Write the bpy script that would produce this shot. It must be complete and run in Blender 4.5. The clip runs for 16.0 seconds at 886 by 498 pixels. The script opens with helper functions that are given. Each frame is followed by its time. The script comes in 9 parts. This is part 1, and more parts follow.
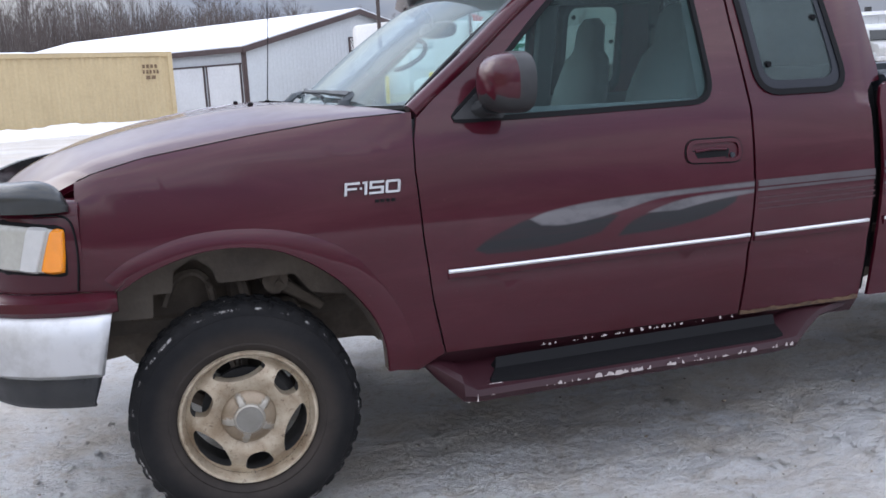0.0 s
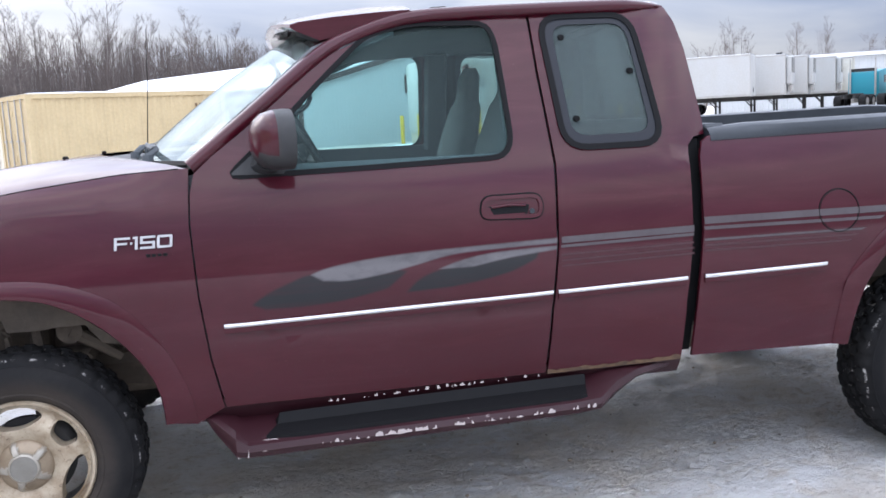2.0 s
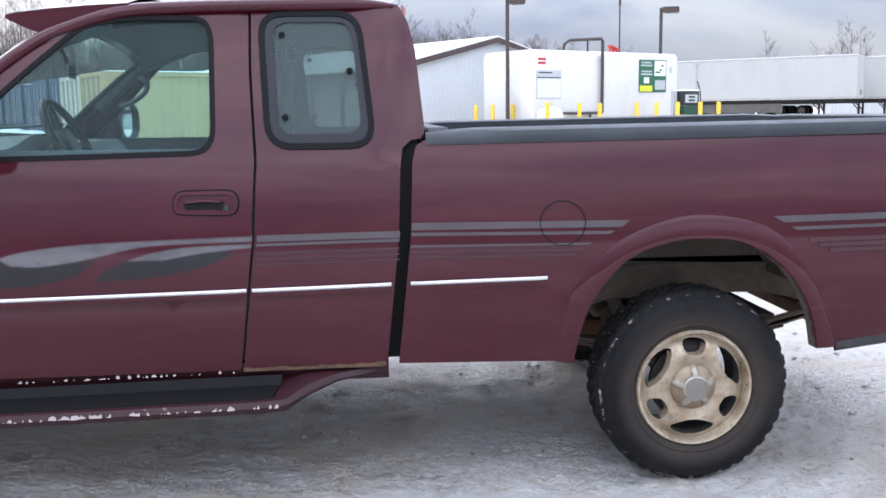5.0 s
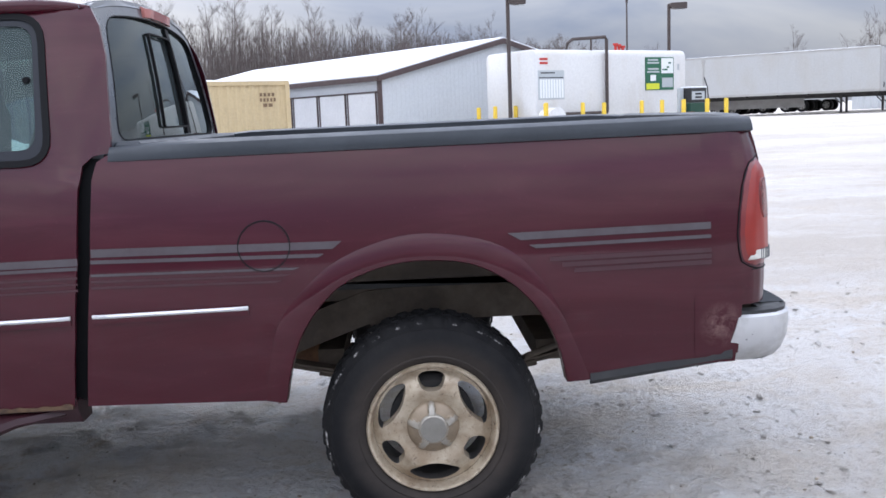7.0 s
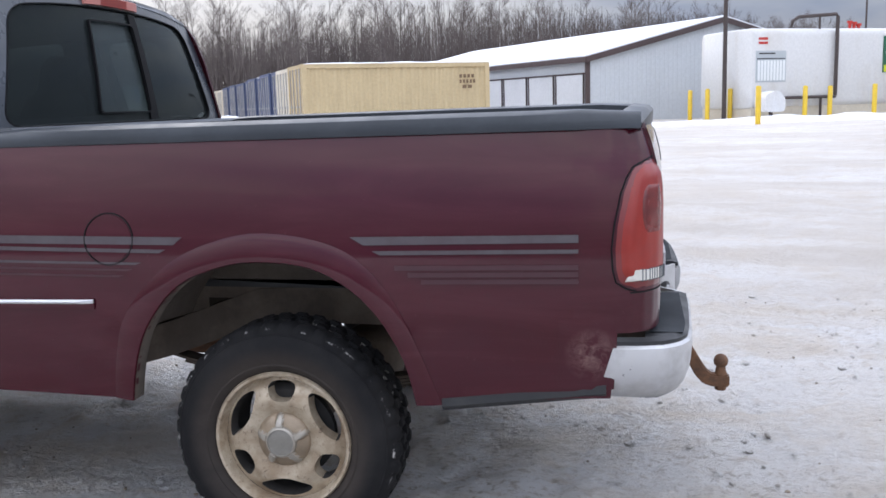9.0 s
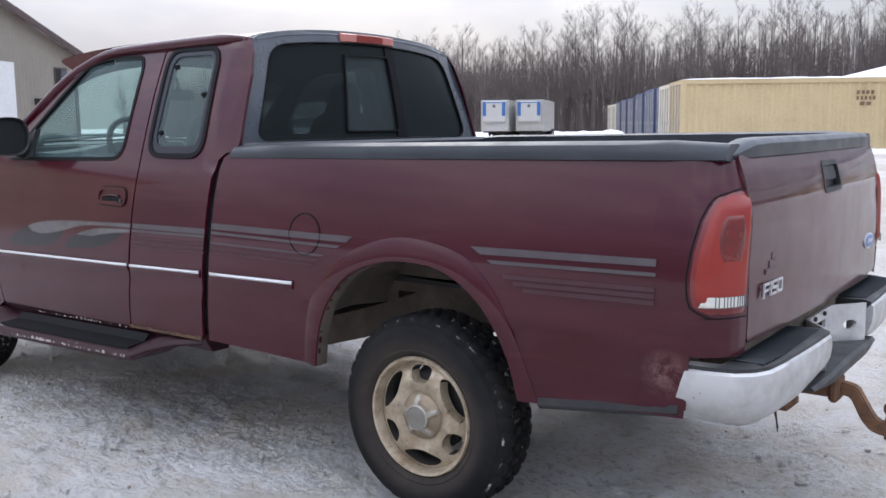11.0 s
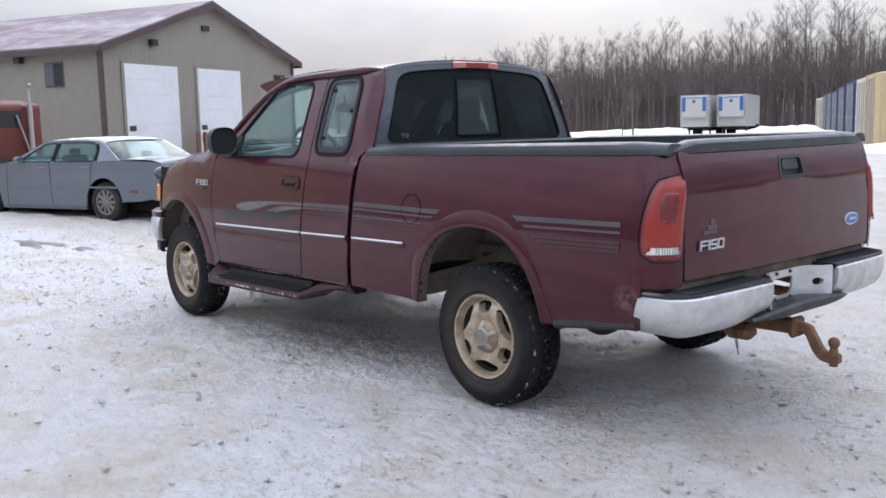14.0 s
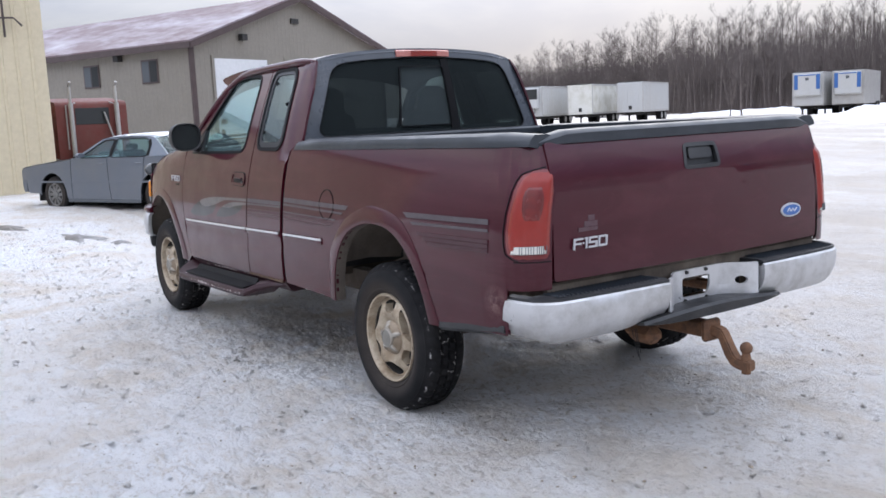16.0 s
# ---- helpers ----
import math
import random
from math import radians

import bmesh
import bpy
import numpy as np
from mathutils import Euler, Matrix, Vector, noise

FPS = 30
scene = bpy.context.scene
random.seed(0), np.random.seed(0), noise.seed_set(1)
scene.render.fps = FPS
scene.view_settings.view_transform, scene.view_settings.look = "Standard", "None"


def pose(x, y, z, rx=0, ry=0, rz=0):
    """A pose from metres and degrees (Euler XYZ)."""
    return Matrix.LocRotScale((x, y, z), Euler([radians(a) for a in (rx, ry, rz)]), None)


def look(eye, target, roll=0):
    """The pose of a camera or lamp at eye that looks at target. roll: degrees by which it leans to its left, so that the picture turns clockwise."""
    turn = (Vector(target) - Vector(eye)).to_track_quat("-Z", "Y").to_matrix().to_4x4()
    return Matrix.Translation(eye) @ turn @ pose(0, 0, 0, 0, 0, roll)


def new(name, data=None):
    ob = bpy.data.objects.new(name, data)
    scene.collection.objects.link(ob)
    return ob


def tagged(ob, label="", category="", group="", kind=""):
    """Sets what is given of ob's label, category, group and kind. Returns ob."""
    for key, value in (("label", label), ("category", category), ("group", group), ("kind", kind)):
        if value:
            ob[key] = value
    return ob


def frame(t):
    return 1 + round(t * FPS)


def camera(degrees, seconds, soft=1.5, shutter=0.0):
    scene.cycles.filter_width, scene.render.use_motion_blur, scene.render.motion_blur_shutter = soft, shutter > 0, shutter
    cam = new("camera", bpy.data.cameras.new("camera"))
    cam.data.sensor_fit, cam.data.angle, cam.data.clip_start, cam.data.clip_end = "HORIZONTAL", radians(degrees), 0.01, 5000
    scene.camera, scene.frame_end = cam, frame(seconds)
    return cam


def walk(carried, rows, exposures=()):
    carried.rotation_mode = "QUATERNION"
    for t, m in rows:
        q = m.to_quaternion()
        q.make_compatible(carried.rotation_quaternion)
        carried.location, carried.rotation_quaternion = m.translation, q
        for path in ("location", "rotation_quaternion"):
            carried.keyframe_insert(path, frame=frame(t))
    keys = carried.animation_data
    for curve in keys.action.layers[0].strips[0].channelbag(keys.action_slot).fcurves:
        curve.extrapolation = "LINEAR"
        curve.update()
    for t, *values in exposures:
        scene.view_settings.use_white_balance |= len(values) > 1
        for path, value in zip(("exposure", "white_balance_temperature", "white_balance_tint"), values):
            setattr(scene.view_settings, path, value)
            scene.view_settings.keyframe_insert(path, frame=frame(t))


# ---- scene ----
cam = camera(51.4, 16.0, soft=1.6)
PATH = [
    (0, (-0.127, -3.947, 1.436), (0.396, -2.051, 1.076), -3.0),
    (0.5, (0.122, -4.091, 1.44), (0.586, -2.176, 1.096), -3.4),
    (1, (0.358, -4.179, 1.447), (0.788, -2.251, 1.139), -1.7),
    (1.5, (0.611, -4.158, 1.443), (1.004, -2.217, 1.17), -2.3),
    (2, (0.853, -4.161, 1.455), (1.226, -2.216, 1.177), -3.0),
    (2.5, (1.112, -4.248, 1.459), (1.403, -2.283, 1.228), -1.7),
    (3, (1.345, -4.223, 1.433), (1.609, -2.254, 1.199), -1.3),
    (3.5, (1.605, -4.229, 1.443), (1.824, -2.258, 1.184), -1.7),
    (4, (1.87, -4.384, 1.435), (2.04, -2.405, 1.198), -0.5),
    (4.2, (1.949, -4.409, 1.443), (2.111, -2.431, 1.197), -0.5),
    (6.5, (3.148, -4.042, 1.444), (3.274, -2.075, 1.109), -1.7),
    (7, (3.459, -4.006, 1.432), (3.539, -2.028, 1.146), -2.2),
    (7.5, (3.759, -3.969, 1.431), (3.722, -1.991, 1.141), -1.7),
    (8, (4.038, -3.815, 1.428), (3.928, -1.839, 1.139), -0.9),
    (8.5, (4.388, -3.725, 1.41), (4.158, -1.756, 1.142), -1.3),
    (9, (4.628, -3.62, 1.426), (4.217, -1.687, 1.116), -1.6),
    (9.5, (4.871, -3.476, 1.437), (4.292, -1.581, 1.17), -1.2),
    (10, (5.128, -3.4, 1.425), (4.261, -1.617, 1.162), -1.2),
    (12.5, (6.314, -4.084, 1.508), (4.978, -2.617, 1.257), -0.1),
    (13, (6.626, -4.163, 1.496), (5.211, -2.772, 1.247), -0.7),
    (13.5, (6.834, -4.239, 1.491), (5.392, -2.876, 1.24), -0.6),
    (14, (7.006, -4.263, 1.492), (5.508, -2.966, 1.227), -1.3),
    (14.5, (7.239, -4.087, 1.475), (5.708, -2.829, 1.202), 0.6),
    (15, (7.338, -3.847, 1.485), (5.789, -2.622, 1.17), -0.7),
    (15.5, (7.369, -3.581, 1.491), (5.804, -2.374, 1.185), -1.0),
    (16, (7.501, -3.281, 1.484), (5.855, -2.182, 1.198), -2.7),
]
walk(cam, [(t, look(eye, target, roll)) for t, eye, target, roll in PATH], [(0.0, 0.08, 6250, 12), (0.5, 0.34, 6250, 12), (1.0, 0.46, 6250, 12), (2.5, 0.62, 6220, 12), (4.2, 0.64, 6220, 12), (6.3, 0.35, 6200, 12), (8.0, 0.09, 6300, 12), (10.2, 0.09, 6300, 12), (12.3, -0.04, 6280, 12), (16.0, 0.04, 6250, 12)])
# ---------------------------------------------------------------- light
SUN_DIR = Vector((-0.60, 0.62, 0.48)).normalized()

world = bpy.data.worlds.new("overcast_sky")
scene.world = world
world.use_nodes = True
_n, _l = world.node_tree.nodes, world.node_tree.links
_n.clear()
_out = _n.new("ShaderNodeOutputWorld")
_bg = _n.new("ShaderNodeBackground")
_sky = _n.new("ShaderNodeTexSky")
_sky.sky_type = "NISHITA"
_sky.sun_disc = False
_sky.sun_elevation = math.asin(SUN_DIR.z)
_sky.sun_rotation = math.atan2(SUN_DIR.x, SUN_DIR.y)
_sky.dust_density = 3.0
_tc = _n.new("ShaderNodeTexCoord")
_map = _n.new("ShaderNodeMapping")
_map.inputs["Scale"].default_value = (1.6, 1.6, 5.5)
_l.new(_tc.outputs["Generated"], _map.inputs["Vector"])
_cl = _n.new("ShaderNodeTexNoise")
_cl.inputs["Scale"].default_value = 1.55
_cl.inputs["Detail"].default_value = 7.0
_cl.inputs["Roughness"].default_value = 0.52
_cl.inputs["Distortion"].default_value = 0.35
_l.new(_map.outputs["Vector"], _cl.inputs["Vector"])
_ramp = _n.new("ShaderNodeValToRGB")
_ramp.color_ramp.elements[0].position = 0.36
_ramp.color_ramp.elements[0].color = (0.41, 0.48, 0.65, 1)
_ramp.color_ramp.elements[1].position = 0.66
_ramp.color_ramp.elements[1].color = (0.90, 0.91, 0.935, 1)
_l.new(_cl.outputs["Fac"], _ramp.inputs["Fac"])
# the sun behind the cloud lightens the sky round it
_dot = _n.new("ShaderNodeVectorMath")
_dot.operation = "DOT_PRODUCT"
_dot.inputs[1].default_value = SUN_DIR
_l.new(_tc.outputs["Generated"], _dot.inputs[0])
_glow = _n.new("ShaderNodeMapRange")
_glow.interpolation_type = "SMOOTHERSTEP"
_glow.inputs["From Min"].default_value = 0.66
_glow.inputs["From Max"].default_value = 1.0
_glow.inputs["To Min"].default_value = 0.0
_glow.inputs["To Max"].default_value = 1.0
_l.new(_dot.outputs["Value"], _glow.inputs["Value"])
_gm = _n.new("ShaderNodeMix")
_gm.data_type = "RGBA"
_gm.blend_type = "ADD"
_gm.inputs["B"].default_value = (0.34, 0.34, 0.335, 1)
_l.new(_glow.outputs["Result"], _gm.inputs["Factor"])
_l.new(_ramp.outputs["Color"], _gm.inputs["A"])
# an overcast sky is brighter overhead than at the horizon
_sep = _n.new("ShaderNodeSeparateXYZ")
_l.new(_tc.outputs["Generated"], _sep.inputs[0])
_zen = _n.new("ShaderNodeMapRange")
_zen.interpolation_type = "SMOOTHSTEP"
_zen.inputs["From Min"].default_value = 0.0
_zen.inputs["From Max"].default_value = 0.62
_zen.inputs["To Min"].default_value = 0.47
_zen.inputs["To Max"].default_value = 2.75
_l.new(_sep.outputs["Z"], _zen.inputs["Value"])
_vault = _n.new("ShaderNodeVectorMath")
_vault.operation = "SCALE"
_l.new(_gm.outputs["Result"], _vault.inputs[0])
_l.new(_zen.outputs["Result"], _vault.inputs["Scale"])
_sk = _n.new("ShaderNodeMix")
_sk.data_type = "RGBA"
_sk.blend_type = "MULTIPLY"
_sk.inputs["Factor"].default_value = 1.0
_sk.inputs["B"].default_value = (0.10, 0.10, 0.10, 1)
_l.new(_sky.outputs["Color"], _sk.inputs["A"])
_mx = _n.new("ShaderNodeMix")
_mx.data_type = "RGBA"
_mx.inputs["Factor"].default_value = 0.88
_l.new(_sk.outputs["Result"], _mx.inputs["A"])
_l.new(_vault.outputs["Vector"], _mx.inputs["B"])
_l.new(_mx.outputs["Result"], _bg.inputs["Color"])
_bg.inputs["Strength"].default_value = 1.12
_l.new(_bg.outputs["Background"], _out.inputs["Surface"])

sun = new("sun", bpy.data.lights.new("sun", "SUN"))
sun.data.energy = 0.30
sun.data.angle = radians(28)
sun.data.color = (1.0, 0.95, 0.88)
sun.matrix_world = look((0, 0, 30), Vector((0, 0, 30)) - SUN_DIR)
scene.view_settings.exposure = 0.0

# ------------------------------------------------------------ materials


class Nodes:
    """A small builder for one node material."""

    def __init__(self, name):
        self.mat = bpy.data.materials.new(name)
        self.mat.use_nodes = True
        self.tree = self.mat.node_tree
        self.bsdf = self.tree.nodes["Principled BSDF"]
        self.out = self.tree.nodes["Material Output"]

    def add(self, kind, **values):
        node = self.tree.nodes.new("ShaderNode" + kind)
        for key, value in values.items():
            node.inputs[key.replace("_", " ")].default_value = value
        return node

    def link(self, a, b):
        self.tree.links.new(a, b)

    def place(self, stretch=(1, 1, 1), space="Object"):
        tc, mp = self.add("TexCoord"), self.add("Mapping")
        mp.inputs["Scale"].default_value = stretch
        self.link(tc.outputs[space], mp.inputs["Vector"])
        return mp.outputs["Vector"]

    def noise(self, scale, detail=4.0, rough=0.55, stretch=(1, 1, 1), distort=0.0):
        n = self.add("TexNoise", Scale=scale, Detail=detail, Roughness=rough, Distortion=distort)
        self.link(self.place(stretch), n.inputs["Vector"])
        return n.outputs["Fac"]

    def ramp(self, fac, lo, hi, a=(0, 0, 0), b=(1, 1, 1)):
        r = self.add("ValToRGB")
        e = r.color_ramp.elements
        e[0].position, e[1].position = lo, hi
        e[0].color, e[1].color = (*a, 1), (*b, 1)
        self.link(fac, r.inputs["Fac"])
        return r.outputs["Color"]

    def mix(self, fac, a, b, kind="MIX"):
        m = self.add("Mix")
        m.data_type, m.blend_type = "RGBA", kind
        for socket, v in ((m.inputs["Factor"], fac), (m.inputs["A"], a), (m.inputs["B"], b)):
            if isinstance(v, (int, float)):
                socket.default_value = v
            elif isinstance(v, tuple):
                socket.default_value = (*v, 1)
            else:
                self.link(v, socket)
        return m.outputs["Result"]

    def bump(self, height, strength=0.3, distance=0.01):
        b = self.add("Bump", Strength=strength, Distance=distance)
        self.link(height, b.inputs["Height"])
        self.link(b.outputs["Normal"], self.bsdf.inputs["Normal"])

    def setup(self, color=None, rough=None, metal=0.0, **more):
        b = self.bsdf.inputs
        for socket, v in (("Base Color", color), ("Roughness", rough)):
            if v is None:
                continue
            if isinstance(v, tuple):
                b[socket].default_value = (*v, 1)
            elif isinstance(v, (int, float)):
                b[socket].default_value = v
            else:
                self.link(v, b[socket])
        b["Metallic"].default_value = metal
        for key, value in more.items():
            b[key.replace("_", " ")].default_value = value
        return self.mat


def worn(name, color, dirt, rough=0.6, metal=0.0, scale=3.0, amount=0.5, grain=60.0, relief=0.1, lo=0.42, hi=0.72, stretch=(1, 1, 1), **more):
    """A painted or plain surface with stains at one scale and grain at another."""
    m = Nodes(name)
    stain = m.ramp(m.noise(scale, 6.0, 0.62, stretch), lo, hi)
    fine = m.noise(grain, 3.0)
    k = m.add("Math")
    k.operation = "MULTIPLY"
    k.inputs[1].default_value = amount
    m.link(stain, k.inputs[0])
    col = m.mix(k.outputs[0], color, dirt)
    col = m.mix(0.16, col, m.ramp(fine, 0.3, 0.7, (0.35, 0.35, 0.35), (1, 1, 1)), "MULTIPLY")
    r = m.ramp(m.noise(scale * 2.3, 4.0), 0.3, 0.75, (rough * 0.82,) * 3, (min(1, rough * 1.2),) * 3)
    if relief:
        m.bump(fine, relief, 0.004)
    return m.setup(col, r, metal, **more)


def plain(name, color, rough=0.5, metal=0.0, **more):
    m = Nodes(name)
    col = m.mix(0.14, color, m.ramp(m.noise(35.0, 3.0), 0.3, 0.7, (0.45, 0.45, 0.45), (1, 1, 1)), "MULTIPLY")
    return m.setup(col, rough, metal, **more)


def glazing(name, tint, gloss=0.02, ior=1.5, dust_haze=0.0, base_gloss=True):
    m = Nodes(name)
    clear = m.add("BsdfTransparent", Color=(*tint, 1))
    shine = m.add("BsdfGlossy", Color=(0.80, 0.86, 0.86, 1), Roughness=gloss)
    fr = m.add("LayerWeight")
    pw = m.add("Math")
    pw.operation = "POWER"
    pw.inputs[1].default_value = 5.0
    m.link(fr.outputs["Facing"], pw.inputs[0])
    rf = m.add("MapRange")
    rf.inputs["To Min"].default_value = ((ior - 1) / (ior + 1)) ** 2 if base_gloss else 0.0
    m.link(pw.outputs[0], rf.inputs["Value"])
    mx = m.add("MixShader")
    m.link(rf.outputs["Result"], mx.inputs[0])
    base = clear.outputs[0]
    if dust_haze:
        # pale diffuse film: glass dust, and sky reflections painted in as a haze
        film = m.add("BsdfDiffuse", Color=(0.31, 0.37, 0.375, 1))
        veil = m.add("MixShader")
        veil.inputs[0].default_value = dust_haze
        m.link(base, veil.inputs[1])
        m.link(film.outputs[0], veil.inputs[2])
        base = veil.outputs[0]
    m.link(base, mx.inputs[1])
    m.link(shine.outputs[0], mx.inputs[2])
    m.link(mx.outputs[0], m.out.inputs["Surface"])
    return m.mat


def snow_ground():
    """Packed snow: pale ice, tan sanded stretches, and trampled crumbly ground."""
    m = Nodes("packed_snow")
    broad = m.noise(0.30, 6.0, 0.62, distort=0.6)
    patch = m.noise(1.3, 8.0, 0.68, distort=0.5)
    track = m.noise(0.8, 7.0, 0.66, (0.30, 1.5, 1.0), 0.6)
    zone = m.noise(0.55, 5.0, 0.60, (0.7, 1.1, 1.0), 0.8)
    lump = m.noise(9.0, 8.0, 0.72, (0.7, 1.2, 1.0), 0.4)
    fine = m.noise(30.0, 7.0, 0.74, (0.8, 1.1, 1.0), 0.2)
    grit = m.noise(150.0, 2.0, 0.6)
    col = m.mix(m.ramp(broad, 0.34, 0.66), (0.93, 0.935, 0.95), (0.89, 0.86, 0.825))
    col = m.mix(m.ramp(patch, 0.48, 0.66), col, (0.79, 0.715, 0.625))
    col = m.mix(m.ramp(track, 0.53, 0.71), col, (0.72, 0.635, 0.53))
    col = m.mix(m.ramp(lump, 0.54, 0.70), col, (0.72, 0.65, 0.57))
    # tan sand past the truck, also darkened there to offset the brighter light
    tc, sp, far_tan = m.add("TexCoord"), m.add("SeparateXYZ"), m.add("MapRange")
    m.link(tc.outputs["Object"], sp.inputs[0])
    m.link(sp.outputs["Y"], far_tan.inputs["Value"])
    far_tan.interpolation_type = "SMOOTHSTEP"
    far_tan.inputs["From Min"].default_value, far_tan.inputs["From Max"].default_value = -1.0, 5.0
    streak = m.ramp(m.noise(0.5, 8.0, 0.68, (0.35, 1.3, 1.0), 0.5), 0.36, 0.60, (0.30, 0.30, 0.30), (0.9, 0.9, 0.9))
    col = m.mix(m.mix(1.0, far_tan.outputs["Result"], streak, "MULTIPLY"), col, (0.63, 0.57, 0.505))
    tread = m.ramp(zone, 0.44, 0.64, (0.22, 0.22, 0.22), (0.78, 0.78, 0.78))
    crumb = m.mix(1.0, m.ramp(fine, 0.52, 0.62), tread, "MULTIPLY")
    col = m.mix(crumb, col, (0.50, 0.435, 0.365))
    spots = m.mix(1.0, m.ramp(lump, 0.64, 0.72), tread, "MULTIPLY")
    col = m.mix(spots, col, (0.43, 0.37, 0.31))
    col = m.mix(m.ramp(grit, 0.68, 0.74), col, (0.16, 0.135, 0.11))
    h = m.mix(0.5, m.ramp(fine, 0.2, 0.8), m.ramp(lump, 0.25, 0.75))
    m.bump(h, 1.0, 0.075)
    r = m.ramp(patch, 0.35, 0.7, (0.75, 0.75, 0.75), (0.50, 0.50, 0.50))
    return m.setup(col, r, Specular_IOR_Level=0.22)


def paint_work(name="burgundy_paint", art=False, bloom=None):
    """Dull burgundy car paint with road film; with airbrushed art, or with a rust bloom round a point."""
    m = Nodes(name)
    film = m.ramp(m.noise(2.2, 6.0, 0.6, (0.6, 1, 1.4)), 0.40, 0.78)
    wipe = m.ramp(m.noise(3.2, 7.0, 0.68, (0.35, 1, 2.6), 0.8), 0.48, 0.74)
    fine = m.noise(55.0, 4.0, 0.65)
    col = m.mix(film, (0.041, 0.0018, 0.0072), (0.051, 0.0045, 0.0118))
    col = m.mix(wipe, col, (0.061, 0.0090, 0.0160))
    col = m.mix(m.ramp(fine, 0.66, 0.92), col, (0.10, 0.035, 0.042))
    if art:
        where, split = m.add("Attribute"), m.add("SeparateColor")
        where.attribute_name = "art"
        m.link(where.outputs["Color"], split.inputs[0])
        brush = m.ramp(m.noise(11.0, 7.0, 0.66, (0.22, 1, 3.4)), 0.30, 0.55, (0.72, 0.72, 0.72), (1, 1, 1))
        cloud = m.ramp(m.noise(6.5, 6.0, 0.62, (0.8, 1, 1.6)), 0.42, 0.72)
        silver = m.mix(cloud, (0.125, 0.118, 0.125), (0.045, 0.043, 0.049))
        full = m.ramp(split.outputs["Green"], 0.0, 0.62)
        col = m.mix(m.mix(1.0, full, brush, "MULTIPLY"), col, (0.007, 0.008, 0.011))
        col = m.mix(m.ramp(split.outputs["Red"], 0.18, 0.95), col, silver)
    if bloom:
        tc, away = m.add("TexCoord"), m.add("VectorMath")
        away.operation = "DISTANCE"
        away.inputs[1].default_value = bloom
        m.link(tc.outputs["Object"], away.inputs[0])
        near = m.add("MapRange")
        near.inputs["From Min"].default_value = 0.085
        near.inputs["From Max"].default_value = 0.030
        m.link(away.outputs["Value"], near.inputs["Value"])
        blot = m.ramp(m.noise(28.0, 7.0, 0.70, (1, 1, 1), 0.8), 0.42, 0.62)
        col = m.mix(m.mix(1.0, near.outputs["Result"], blot, "MULTIPLY"), col, (0.135, 0.070, 0.066))
    r = m.ramp(m.noise(5.0, 5.0), 0.3, 0.75, (0.30, 0.30, 0.30), (0.45, 0.45, 0.45))
    coat = m.ramp(m.noise(3.0, 6.0, 0.62, (0.5, 1, 1.6)), 0.35, 0.75, (0.035, 0.035, 0.035), (0.12, 0.12, 0.12))
    m.link(coat, m.bsdf.inputs["Coat Roughness"])
    return m.setup(col, r, 0.0, Specular_IOR_Level=0.10, Coat_Weight=0.72, Coat_IOR=1.45)


def scuffed_paint():
    m = Nodes("chipped_paint")
    chips = m.noise(16.0, 6.0, 0.7, (0.35, 1, 1))
    col = m.mix(m.ramp(chips, 0.655, 0.675), (0.024, 0.0022, 0.0060), (0.42, 0.36, 0.35))
    return m.setup(col, 0.5)


def wheel_alloy():
    m = Nodes("dirty_alloy")
    col = m.mix(m.ramp(m.noise(9.0, 6.0, 0.65), 0.38, 0.66), (0.50, 0.425, 0.32), (0.27, 0.20, 0.13))
    col = m.mix(m.ramp(m.noise(60.0, 5.0, 0.7), 0.56, 0.76), col, (0.17, 0.115, 0.07))
    blot = m.ramp(m.noise(26.0, 6.0, 0.72, distort=0.8), 0.60, 0.68)
    col = m.mix(blot, col, (0.10, 0.062, 0.040))
    m.bump(m.noise(80.0, 3.0), 0.12, 0.003)
    return m.setup(col, 0.45, 0.35)


